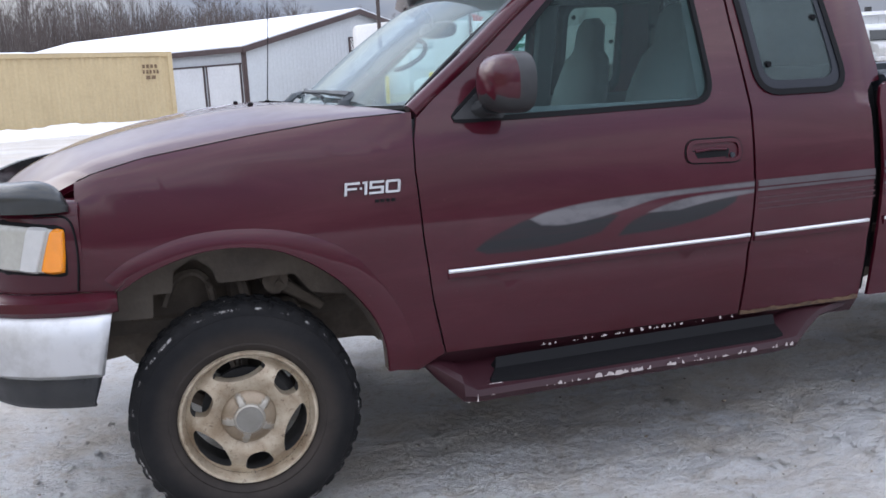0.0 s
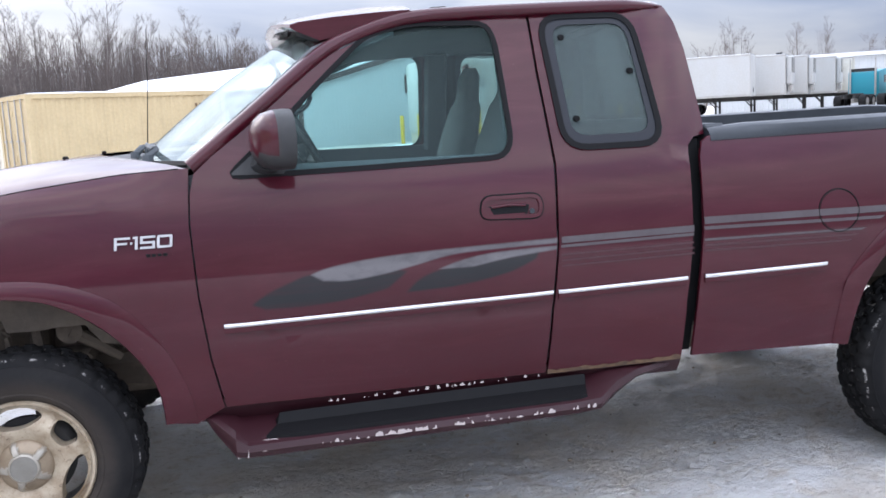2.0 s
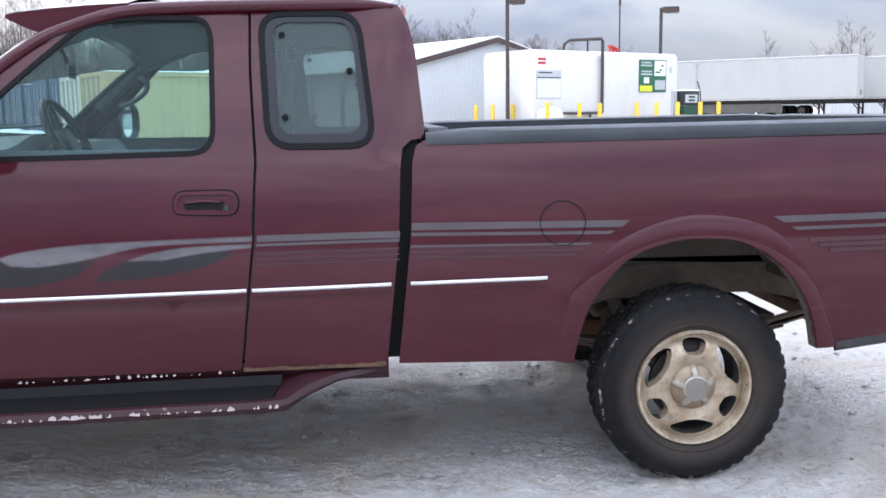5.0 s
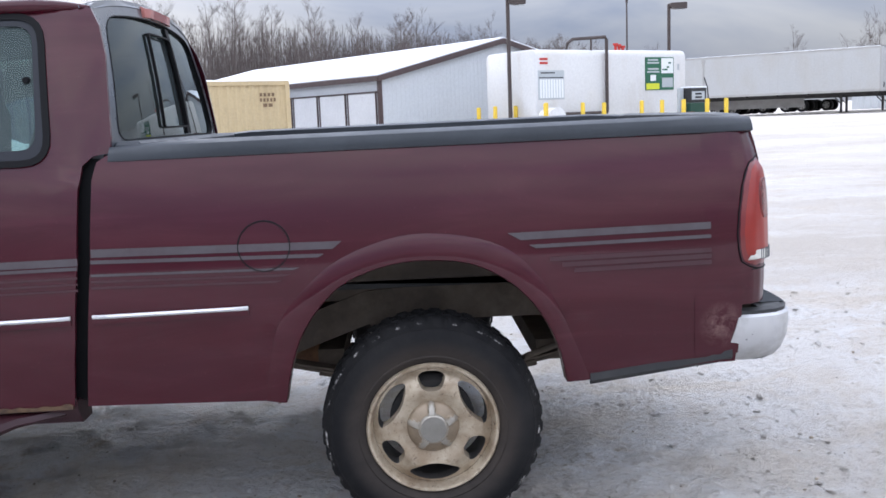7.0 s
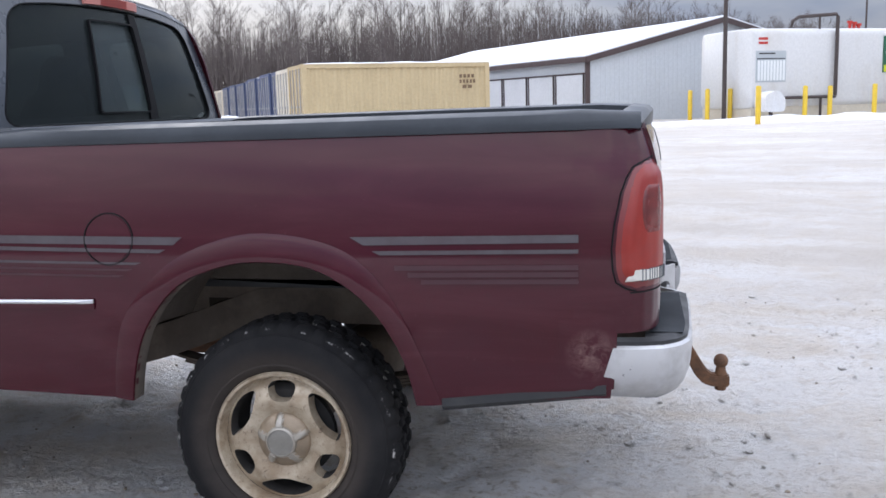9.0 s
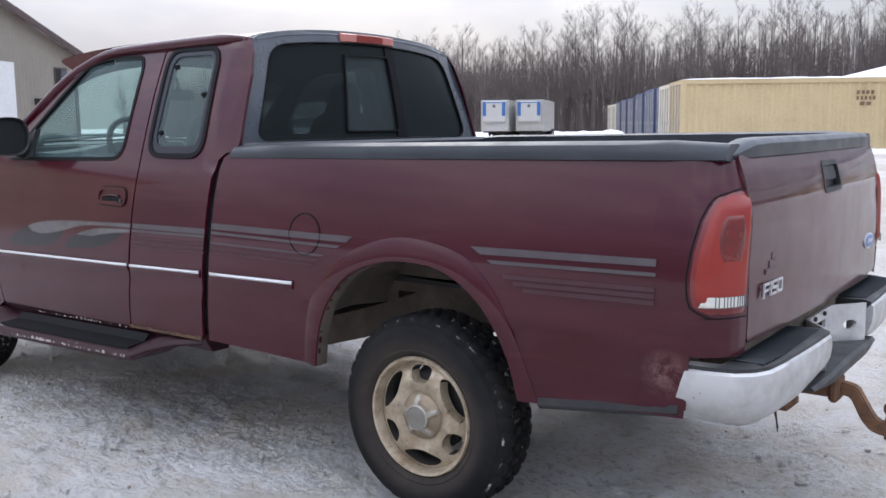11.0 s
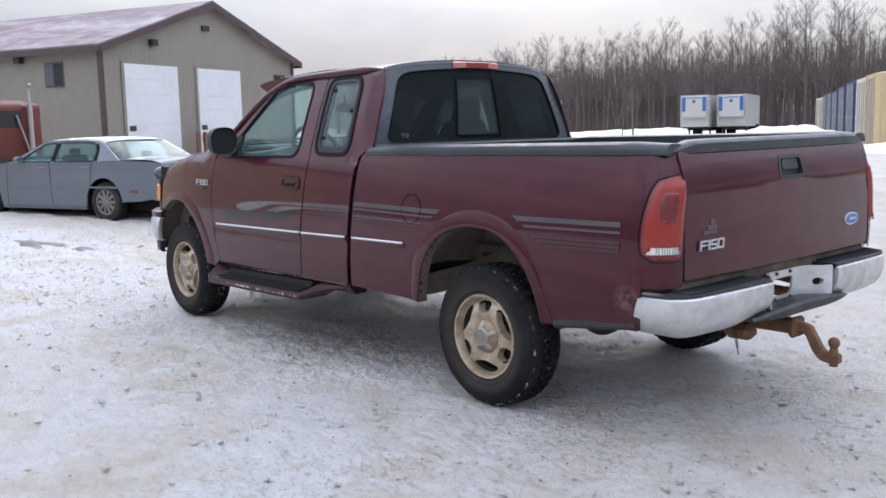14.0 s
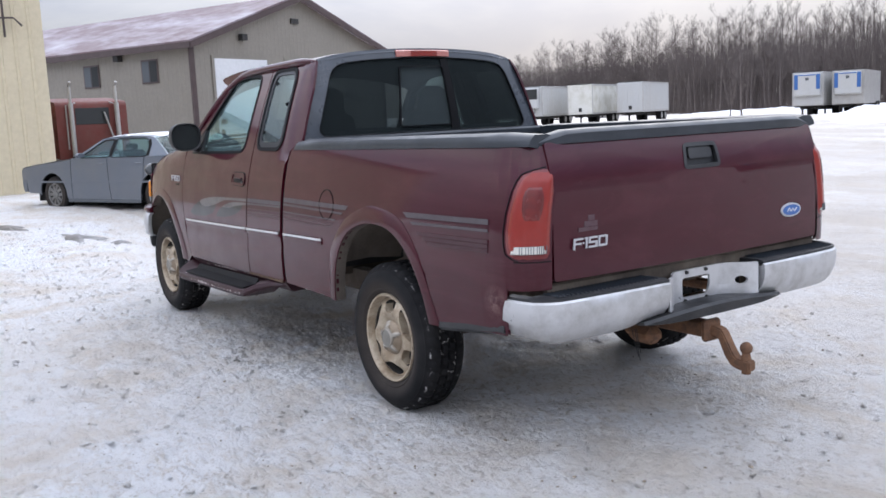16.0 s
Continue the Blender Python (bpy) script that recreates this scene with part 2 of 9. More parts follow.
def rubber_tyre(name="tyre_rubber", packed=False):
    """Black rubber; dried dusty road dirt keeps to the sidewall beside the rim."""
    m = Nodes(name)
    tc, sp = m.add("TexCoord"), m.add("SeparateXYZ")
    m.link(tc.outputs["Object"], sp.inputs[0])
    flat = m.add("CombineXYZ")
    m.link(sp.outputs["X"], flat.inputs["X"])
    m.link(sp.outputs["Z"], flat.inputs["Z"])
    far = m.add("VectorMath")
    far.operation = "LENGTH"
    m.link(flat.outputs[0], far.inputs[0])
    ring = m.add("MapRange")
    ring.interpolation_type = "SMOOTHSTEP"
    ring.inputs["From Min"].default_value = 0.325
    ring.inputs["From Max"].default_value = 0.255
    m.link(far.outputs["Value"], ring.inputs["Value"])
    col = m.mix(m.ramp(m.noise(5.0, 6.0, 0.65), 0.40, 0.72), (0.009, 0.009, 0.010), (0.020, 0.019, 0.019))
    cake = m.ramp(m.noise(7.0, 7.0, 0.66, distort=0.6), 0.25, 0.70, (0.35, 0.35, 0.35), (0.95, 0.95, 0.95))
    k = m.add("Math")
    k.operation = "MULTIPLY"
    m.link(ring.outputs["Result"], k.inputs[0])
    m.link(cake, k.inputs[1])
    col = m.mix(k.outputs[0], col, (0.050, 0.041, 0.035))
    if packed:
        groove, wall = m.add("MapRange"), m.add("MapRange")
        for node, lo, hi in ((groove, 0.3705, 0.3675), (wall, 0.362, 0.364)):
            node.inputs["From Min"].default_value, node.inputs["From Max"].default_value = lo, hi
            m.link(far.outputs["Value"], node.inputs["Value"])
        clump = m.ramp(m.noise(17.0, 6.0, 0.7), 0.54, 0.62)
        snow = m.mix(1.0, m.mix(1.0, groove.outputs["Result"], wall.outputs["Result"], "MULTIPLY"), clump, "MULTIPLY")
        col = m.mix(snow, col, (0.46, 0.44, 0.42))
    col = m.mix(m.ramp(m.noise(30.0, 5.0, 0.7), 0.68, 0.86), col, (0.075, 0.068, 0.060))
    m.bump(m.noise(120.0, 3.0), 0.2, 0.003)
    return m.setup(col, 0.8, Specular_IOR_Level=0.18)


def chrome_dull(name="dull_chrome"):
    m = Nodes(name)
    haze = m.noise(7.0, 6.0, 0.65)
    col = m.mix(m.ramp(haze, 0.45, 0.75), (0.58, 0.58, 0.585), (0.40, 0.39, 0.375))
    r = m.ramp(haze, 0.3, 0.7, (0.26, 0.26, 0.26), (0.55, 0.55, 0.55))
    return m.setup(col, r, 0.62)


def rust():
    m = Nodes("rusty_steel")
    n = m.noise(18.0, 6.0, 0.7)
    col = m.mix(m.ramp(n, 0.35, 0.68), (0.10, 0.055, 0.035), (0.22, 0.11, 0.055))
    m.bump(m.noise(90.0, 4.0), 0.4, 0.004)
    return m.setup(col, 0.85, 0.15)


def bark():
    m = Nodes("bare_bark")
    info = m.add("ObjectInfo")
    a = m.ramp(info.outputs["Random"], 0.0, 1.0, (0.100, 0.082, 0.076), (0.180, 0.152, 0.140))
    col = m.mix(m.ramp(m.noise(1.2, 4.0), 0.35, 0.7), a, (0.080, 0.064, 0.059))
    return m.setup(col, 0.9)


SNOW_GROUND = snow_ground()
SNOW = worn("clean_snow", (0.82, 0.84, 0.88), (0.66, 0.67, 0.70), 0.7, scale=0.9, amount=0.6, grain=20, relief=0.35)
PAINT, CHIPPED = paint_work(), scuffed_paint()
AIRBRUSHED = paint_work("airbrushed_paint", art=True)
SCARRED = paint_work("rust_bloomed_paint", bloom=(4.505, -1.015, 0.705))
ALLOY, TYRE, CHROME, RUST, BARK = wheel_alloy(), rubber_tyre(), chrome_dull(), rust(), bark()
SNOWTREAD = rubber_tyre("snow_packed_tyre", True)
BLACK = worn("black_plastic", (0.018, 0.019, 0.021), (0.05, 0.048, 0.047), 0.55, scale=5, amount=0.6)
RAILCAP = worn("grey_black_plastic", (0.018, 0.023, 0.030), (0.042, 0.050, 0.060), 0.42, scale=4, amount=0.6)
SEAL = plain("black_rubber", (0.008, 0.008, 0.009), 0.6, Specular_IOR_Level=0.12)
PRINTED = plain("printed_glass_border", (0.016, 0.018, 0.024), 0.32, Specular_IOR_Level=0.25)
GLOSSBLACK = plain("smoked_plastic", (0.03, 0.032, 0.032), 0.12)
UNDER = worn("underbody_grime", (0.088, 0.069, 0.054), (0.18, 0.145, 0.11), 0.9, scale=6, amount=0.9)
GRIME = worn("inner_arch_grime", (0.085, 0.069, 0.056), (0.15, 0.124, 0.098), 0.95, scale=4, amount=0.9, relief=0.4)
SILVER_DECAL = worn("silver_decal", (0.072, 0.061, 0.067), (0.050, 0.027, 0.034), 0.45, scale=8, amount=0.6, relief=0)
FADED_DECAL = worn("faded_decal", (0.050, 0.014, 0.020), (0.044, 0.005, 0.011), 0.45, scale=10, amount=0.7, relief=0)
BADGE = plain("badge_silver", (0.56, 0.56, 0.58), 0.3, 0.5)
REDLENS = plain("red_lens", (0.235, 0.011, 0.004), 0.3, Coat_Weight=0.18, Coat_Roughness=0.05)
DARKRED = worn("dark_red_lens", (0.10, 0.008, 0.007), (0.20, 0.012, 0.008), 0.25, scale=14, amount=0.8, relief=0, Coat_Weight=0.35, Coat_Roughness=0.05)
LENSRIM = plain("lens_border", (0.15, 0.006, 0.006), 0.3, Coat_Weight=0.5, Coat_Roughness=0.06)
CLEARLENS = worn("clear_lens", (0.66, 0.64, 0.58), (0.45, 0.43, 0.38), 0.15, scale=8, amount=0.7, relief=0, Coat_Weight=0.5)
HEADLENS = worn("yellowed_headlight_lens", (0.40, 0.39, 0.345), (0.27, 0.26, 0.22), 0.15, scale=8, amount=0.7, relief=0, Coat_Weight=0.5)
AMBER = plain("amber_lens", (0.80, 0.26, 0.012), 0.15, Coat_Weight=0.6)
# the fifth value sets the painted haze, mostly in place of reflected sky
GLASS = glazing("window_glass", (0.79, 0.915, 0.905), 0.02, 1.5, 0.05, False)
WINDSCREEN = glazing("dusty_hazed_windscreen", (0.82, 0.915, 0.91), 0.03, 1.5, 0.28, False)
TINTED = glazing("tinted_glass", (0.40, 0.43, 0.44), 0.02, 1.6, 0.10, False)
QUARTER = glazing("hazed_quarter_glass", (0.55, 0.62, 0.60), 0.03, 1.6, 0.14, False)
PRIVACY = glazing("privacy_glass", (0.23, 0.25, 0.26), 0.02, 1.6, 0.045, False)
MIRROR = plain("mirror_glass", (0.80, 0.82, 0.84), 0.03, 1.0)
CLOTH = worn("grey_cloth", (0.13, 0.14, 0.15), (0.09, 0.095, 0.10), 0.95, scale=9, amount=0.6)
TRIM = worn("dark_grey_trim", (0.085, 0.095, 0.105), (0.12, 0.13, 0.14), 0.7, scale=6, amount=0.5)
CONT_TAN = worn("tan_container_paint", (0.53, 0.415, 0.235), (0.43, 0.33, 0.185), 0.55, scale=0.8, amount=0.6, grain=12)
CONT_BLUE = worn("blue_container_paint", (0.045, 0.066, 0.145), (0.09, 0.105, 0.16), 0.55, scale=0.9, amount=0.7, grain=12)
CONT_WHITE = worn("cream_container_paint", (0.66, 0.60, 0.49), (0.46, 0.41, 0.33), 0.55, scale=0.9, amount=0.6, grain=12)
INK = plain("dark_marking", (0.16, 0.10, 0.055), 0.7)
STEELWHITE = worn("white_steel_cladding", (0.54, 0.565, 0.585), (0.46, 0.48, 0.495), 0.5, scale=0.5, amount=0.5, grain=10, relief=0, stretch=(1, 1, 0.4))
DOORWHITE = worn("white_door_panel", (0.66, 0.67, 0.68), (0.54, 0.55, 0.56), 0.5, scale=0.7, amount=0.5, grain=10)
TRIMBROWN = worn("brown_trim", (0.060, 0.038, 0.036), (0.10, 0.07, 0.065), 0.5, scale=2, amount=0.5, grain=15)
ROOFBROWN = worn("snow_dusted_brown_roof", (0.16, 0.105, 0.110), (0.46, 0.43, 0.47), 0.6, scale=0.55, amount=0.9, grain=9, lo=0.44, hi=0.74, stretch=(0.5, 1, 1))
CLAD_TAN = worn("taupe_cladding", (0.235, 0.212, 0.177), (0.195, 0.175, 0.147), 0.6, scale=0.6, amount=0.5, grain=10)
CLAD_CREAM = worn("cream_cladding", (0.60, 0.52, 0.36), (0.48, 0.41, 0.28), 0.55, scale=0.6, amount=0.5, grain=10, stretch=(1, 1, 0.3))
TANKWHITE = worn("white_tank_paint", (0.66, 0.655, 0.64), (0.50, 0.43, 0.34), 0.45, scale=1.1, amount=0.45, grain=12, relief=0, stretch=(1, 1, 0.3), lo=0.5, hi=0.8)
YELLOW = worn("yellow_bollard_paint", (0.78, 0.53, 0.035), (0.50, 0.34, 0.05), 0.5, scale=3, amount=0.5)
PIPE = plain("dark_brown_pipe", (0.055, 0.040, 0.036), 0.5)
PUMPGREEN = plain("dark_green_enamel", (0.010, 0.055, 0.038), 0.4)
GREEN = plain("green_panel", (0.012, 0.11, 0.055), 0.4)
SIGNWHITE = plain("white_panel", (0.75, 0.77, 0.76), 0.5)
SIGNYELLOW = plain("yellow_panel", (0.62, 0.66, 0.03), 0.5)
GREYSIGN = plain("grey_notice", (0.42, 0.45, 0.46), 0.5)
REDPAINT = plain("red_paint", (0.45, 0.03, 0.02), 0.5)
TRAILERWHITE = worn("white_trailer_skin", (0.47, 0.475, 0.47), (0.43, 0.40, 0.355), 0.45, scale=0.7, amount=0.5, grain=10, relief=0, stretch=(1, 1, 0.5))
SURROUND = worn("blue_grey_plastic", (0.042, 0.050, 0.062), (0.085, 0.095, 0.112), 0.30, scale=4, amount=0.6, relief=0, Coat_Weight=0.3)
BRIGHT = plain("bright_strip", (0.66, 0.66, 0.67), 0.28, 0.5)
TRAILERTAN = worn("stained_trailer_skin", (0.66, 0.65, 0.60), (0.42, 0.40, 0.30), 0.5, scale=0.9, amount=0.8, grain=10)
TRAILERBLUE = plain("blue_trailer_trim", (0.035, 0.12, 0.34), 0.5)
DARKSTEEL = worn("dark_chassis", (0.025, 0.024, 0.024), (0.06, 0.055, 0.05), 0.8, scale=3, amount=0.6)
ALUM = worn("dull_aluminium", (0.45, 0.44, 0.42), (0.32, 0.30, 0.28), 0.5, 0.4, scale=2, amount=0.6)
HUBGREY = worn("dirty_grey_wheel_cover", (0.20, 0.195, 0.185), (0.11, 0.10, 0.09), 0.5, 0.3, scale=6, amount=0.7)
SEDANBLUE = worn("silver_blue_paint", (0.130, 0.146, 0.172), (0.155, 0.162, 0.172), 0.35, 0.3, scale=3, amount=0.6, relief=0, Coat_Weight=0.3)
TRUCKRED = worn("rusty_red_paint", (0.15, 0.030, 0.020), (0.13, 0.05, 0.036), 0.6, scale=3, amount=0.7)
TEAL = plain("teal_paint", (0.02, 0.26, 0.34), 0.4)
TRUCKGREY = worn("grey_cab_paint", (0.33, 0.33, 0.32), (0.25, 0.24, 0.23), 0.4, scale=2, amount=0.5)
WETASPHALT = worn("wet_asphalt", (0.10, 0.092, 0.086), (0.26, 0.245, 0.23), 0.35, scale=5, amount=0.8, relief=0.4)

# -------------------------------------------------------------- helpers


def step01(u):
    u = min(1.0, max(0.0, u))
    return u * u * (3 - 2 * u)


def ground_z(x, y):
    """The yard rises gently away from the pickup."""
    rise = 0.55 * step01((y - 3) / 26) + 0.25 * step01((-x - 1.5) / 8) * (1 - 0.5 * step01((y - 3) / 26))
    return rise * (1 - 0.9 * step01((-x - 21) / 9) * step01((y - 15) / 20))


def finish(name, bm, mat, angle=35, smooth=True):
    me = bpy.data.meshes.new(name)
    bm.to_mesh(me)
    bm.free()
    for m in mat if isinstance(mat, (list, tuple)) else [mat]:
        me.materials.append(m)
    if smooth:
        me.polygons.foreach_set("use_smooth", [True] * len(me.polygons))
        me.set_sharp_from_angle(angle=radians(angle))
    return me


def part(name, bm, mat, parent=None, label="", angle=35, smooth=True):
    ob = new(name, finish(name, bm, mat, angle, smooth))
    if parent is not None:
        ob.parent = parent
    if label:
        tagged(ob, label)
    return ob


def thing(name, m, label, category, group="", kind=""):
    ob = new(name)
    ob.matrix_basis = m
    return tagged(ob, label, category, group, kind)


def box(bm, x0, x1, y0, y1, z0, z1, bevel=0.0, mat=0, seg=1):
    r = bmesh.ops.create_cube(bm, size=1.0, matrix=Matrix.LocRotScale(((x0 + x1) / 2, (y0 + y1) / 2, (z0 + z1) / 2), None, (x1 - x0, y1 - y0, z1 - z0)))
    faces = {f for v in r["verts"] for f in v.link_faces}
    for f in faces:
        f.material_index = mat
    if bevel:
        edges = {e for v in r["verts"] for e in v.link_edges}
        b = bmesh.ops.bevel(bm, geom=list(edges), offset=bevel, segments=seg, affect="EDGES", profile=0.5)
        for f in b["faces"]:
            f.material_index = mat
    return bm


def rod(bm, a, b, r0, r1=None, seg=10, caps=True, mat=0):
    """A round bar from a to b."""
    a, b = Vector(a), Vector(b)
    r1 = r0 if r1 is None else r1
    d = b - a
    q = d.to_track_quat("Z", "Y").to_matrix()
    rings = []
    for p, r in ((a, r0), (b, r1)):
        rings.append([bm.verts.new(p + q @ Vector((r * math.cos(k * math.tau / seg), r * math.sin(k * math.tau / seg), 0))) for k in range(seg)])
    for k in range(seg):
        bm.faces.new((rings[0][k], rings[0][(k + 1) % seg], rings[1][(k + 1) % seg], rings[1][k])).material_index = mat
    if caps:
        bm.faces.new(rings[0][::-1]).material_index = mat
        bm.faces.new(rings[1]).material_index = mat
    return bm


def skin(bm, rings, closed=False, caps=False, mat=0, loop=False):
    """Quads between rows of points of equal length."""
    vs = [[bm.verts.new(p) for p in ring] for ring in rings]
    rows = list(zip(vs, vs[1:])) + ([(vs[-1], vs[0])] if loop else [])
    n = len(vs[0])
    for a, b in rows:
        for k in range(n if closed else n - 1):
            j = (k + 1) % n
            bm.faces.new((a[k], a[j], b[j], b[k])).material_index = mat
    if caps and closed:
        bm.faces.new(vs[0][::-1]).material_index = mat
        bm.faces.new(vs[-1]).material_index = mat
    return vs


def tube(bm, pts, r, seg=8, mat=0, flat=1.0, loop=False):
    """A round bar along a bent line."""
    pts = [Vector(p) for p in pts]
    n = len(pts)
    rings = []
    for i, p in enumerate(pts):
        a, b = (pts[i - 1], pts[(i + 1) % n]) if loop else (pts[max(0, i - 1)], pts[min(n - 1, i + 1)])
        t = (b - a).normalized()
        up = Vector((0, 0, 1)) if abs(t.z) < 0.9 else Vector((0, 1, 0))
        s = t.cross(up).normalized()
        u = s.cross(t)
        rr = r[i] if isinstance(r, (list, tuple)) else r
        rings.append([p + rr * (math.cos(k * math.tau / seg) * s + flat * math.sin(k * math.tau / seg) * u) for k in range(seg)])
    skin(bm, rings, closed=True, caps=not loop, mat=mat, loop=loop)
    return bm


def fix(bm):
    bmesh.ops.recalc_face_normals(bm, faces=bm.faces[:])
    return bm


def rounded(pts, r, n=4):
    """A polygon's corners rounded."""
    out, m = [], len(pts)
    for i in range(m):
        p, a, b = Vector(pts[i]), Vector(pts[i - 1]), Vector(pts[(i + 1) % m])
        ra = min(r, (a - p).length * 0.45)
        rb = min(r, (b - p).length * 0.45)
        s, e = p + (a - p).normalized() * ra, p + (b - p).normalized() * rb
        for k in range(n + 1):
            t = k / n
            out.append(tuple((1 - t) ** 2 * s + 2 * t * (1 - t) * p + t * t * e))
    return out


def inset(pts, d):
    """A polygon drawn in by d."""
    m = len(pts)
    area = sum(pts[i - 1][0] * pts[i][1] - pts[i][0] * pts[i - 1][1] for i in range(m))
    s = 1 if area > 0 else -1
    out = []
    for i in range(m):
        p, a, b = Vector(pts[i]), Vector(pts[i - 1]), Vector(pts[(i + 1) % m])
        u, v = (p - a).normalized(), (b - p).normalized()
        n = Vector((-u.y - v.y, u.x + v.x)) * s
        if n.length < 1e-6:
            n = Vector((-u.y, u.x)) * s
        n.normalize()
        out.append(tuple(p + n * d / max(0.35, n.dot(Vector((-u.y, u.x)) * s))))
    return out


def resample(pts, n):
    pts = [Vector(p) for p in pts]
    acc = [0.0]
    for a, b in zip(pts, pts[1:]):
        acc.append(acc[-1] + (b - a).length)
    out, j = [], 0
    for k in range(n):
        s = acc[-1] * k / (n - 1)
        while j < len(pts) - 2 and acc[j + 1] < s:
            j += 1
        t = (s - acc[j]) / max(1e-9, acc[j + 1] - acc[j])
        out.append(pts[j].lerp(pts[j + 1], t))
    return out


def spline(pts, n=4):
    """A smooth open line through the points (Catmull-Rom)."""
    p = [Vector(q) for q in pts]
    out = []
    for i in range(len(p) - 1):
        a, b, c, d = p[max(0, i - 1)], p[i], p[i + 1], p[min(len(p) - 1, i + 2)]
        for k in range(n):
            t = k / n
            out.append(0.5 * (2 * b + (c - a) * t + (2 * a - 5 * b + 4 * c - d) * t * t + (3 * b - a - 3 * c + d) * t ** 3))
    out.append(p[-1])
    return [tuple(q) for q in out]


def sheet(outline, holes=(), step=0.0):
    """A flat cut-out in x and z with holes, cut into a mesh of about that step. Its normal is -y."""
    bm = bmesh.new()
    edges = []
    for ring in (outline, *holes):
        vs = [bm.verts.new((p[0], 0, p[1])) for p in ring]
        edges += [bm.edges.new((vs[i - 1], vs[i])) for i in range(len(vs))]
    bmesh.ops.triangle_fill(bm, edges=edges, use_beauty=True, use_dissolve=False, normal=(0, -1, 0))
    if step:
        for axis in (0, 2):
            lo = min(v.co[axis] for v in bm.verts)
            hi = max(v.co[axis] for v in bm.verts)
            n = int((hi - lo) / step)
            for k in range(1, n + 1):
                co, no = [0, 0, 0], [0, 0, 0]
                co[axis], no[axis] = lo + (hi - lo) * k / (n + 1), 1
                bmesh.ops.bisect_plane(bm, geom=bm.verts[:] + bm.edges[:] + bm.faces[:], dist=1e-5, plane_co=co, plane_no=no)
    for f in bm.faces:
        f.normal_update()
        if f.normal.y > 0:
            f.normal_flip()
    return bm


def panel(name, outline, wf, parent, mat, side=-1, holes=(), thick=0.015, step=0.07, label=""):
    """A curved body panel: its half-width at x, z is wf(x, z); side -1 is the driver's side. Smooth skin, folded edge."""
    bm = sheet(outline, holes, step)
    front = list(bm.faces)
    rim = [e for e in bm.edges if len(e.link_faces) == 1]
    back = {}
    for v in list(bm.verts):
        x, z = v.co.x, v.co.z
        w = wf(x, z)
        v.co = (x, side * w, z)
        back[v] = bm.verts.new((x, side * (w - thick), z))
    for e in rim:
        a, b = e.verts
        f = e.link_faces[0]
        for lp in f.loops:
            if lp.edge == e:
                a, b = lp.vert, lp.link_loop_next.vert
        bm.faces.new((b, a, back[a], back[b]))
    for f in front:
        bm.faces.new([back[v] for v in reversed(f.verts)])
    if side > 0:
        for f in bm.faces:
            f.normal_flip()
    bm.faces.index_update()
    n_front = len(front)
    me = bpy.data.meshes.new(name)
    bm.to_mesh(me)
    bm.free()
    me.materials.append(mat)
    me.polygons.foreach_set("use_smooth", [True] * len(me.polygons))
    normals, d = [], 0.01
    for p in me.polygons:
        for li in p.loop_indices:
            if p.index < n_front:
                c = me.vertices[me.loops[li].vertex_index].co
                wx = (wf(c.x + d, c.z) - wf(c.x - d, c.z)) / (2 * d)
                wz = (wf(c.x, c.z + d) - wf(c.x, c.z - d)) / (2 * d)
                normals.append(Vector((-wx, side, -wz)).normalized())
            else:
                normals.append(Vector(p.normal))
    me.normals_split_custom_set(normals)
    ob = new(name, me)
    ob.parent = parent
    if label:
        tagged(ob, label)
    return ob


def lettering(name, body, size, m, mat, parent, depth=0.004, label="", shear=0.0, stretch=1.0, thin=0.0):
    """Raised letters in the built-in font, turned into a mesh."""
    cu = bpy.data.curves.new(name, "FONT")
    cu.body, cu.size, cu.extrude, cu.shear = body, size, depth / 2, shear
    cu.bevel_depth, cu.resolution_u, cu.offset = depth * 0.15, 3, 0.0004 * size / 0.05 - thin
    ob = new("draft_letters", cu)
    me = bpy.data.meshes.new_from_object(ob.evaluated_get(bpy.context.evaluated_depsgraph_get()))
    bpy.data.objects.remove(ob)
    me.transform(Matrix.Diagonal((stretch, 1, 1, 1)))
    me.materials.clear()
    me.materials.append(mat)
    me.transform(m)
    ob = new(name, me)
    ob.parent = parent
    if label:
        tagged(ob, label)
    return ob

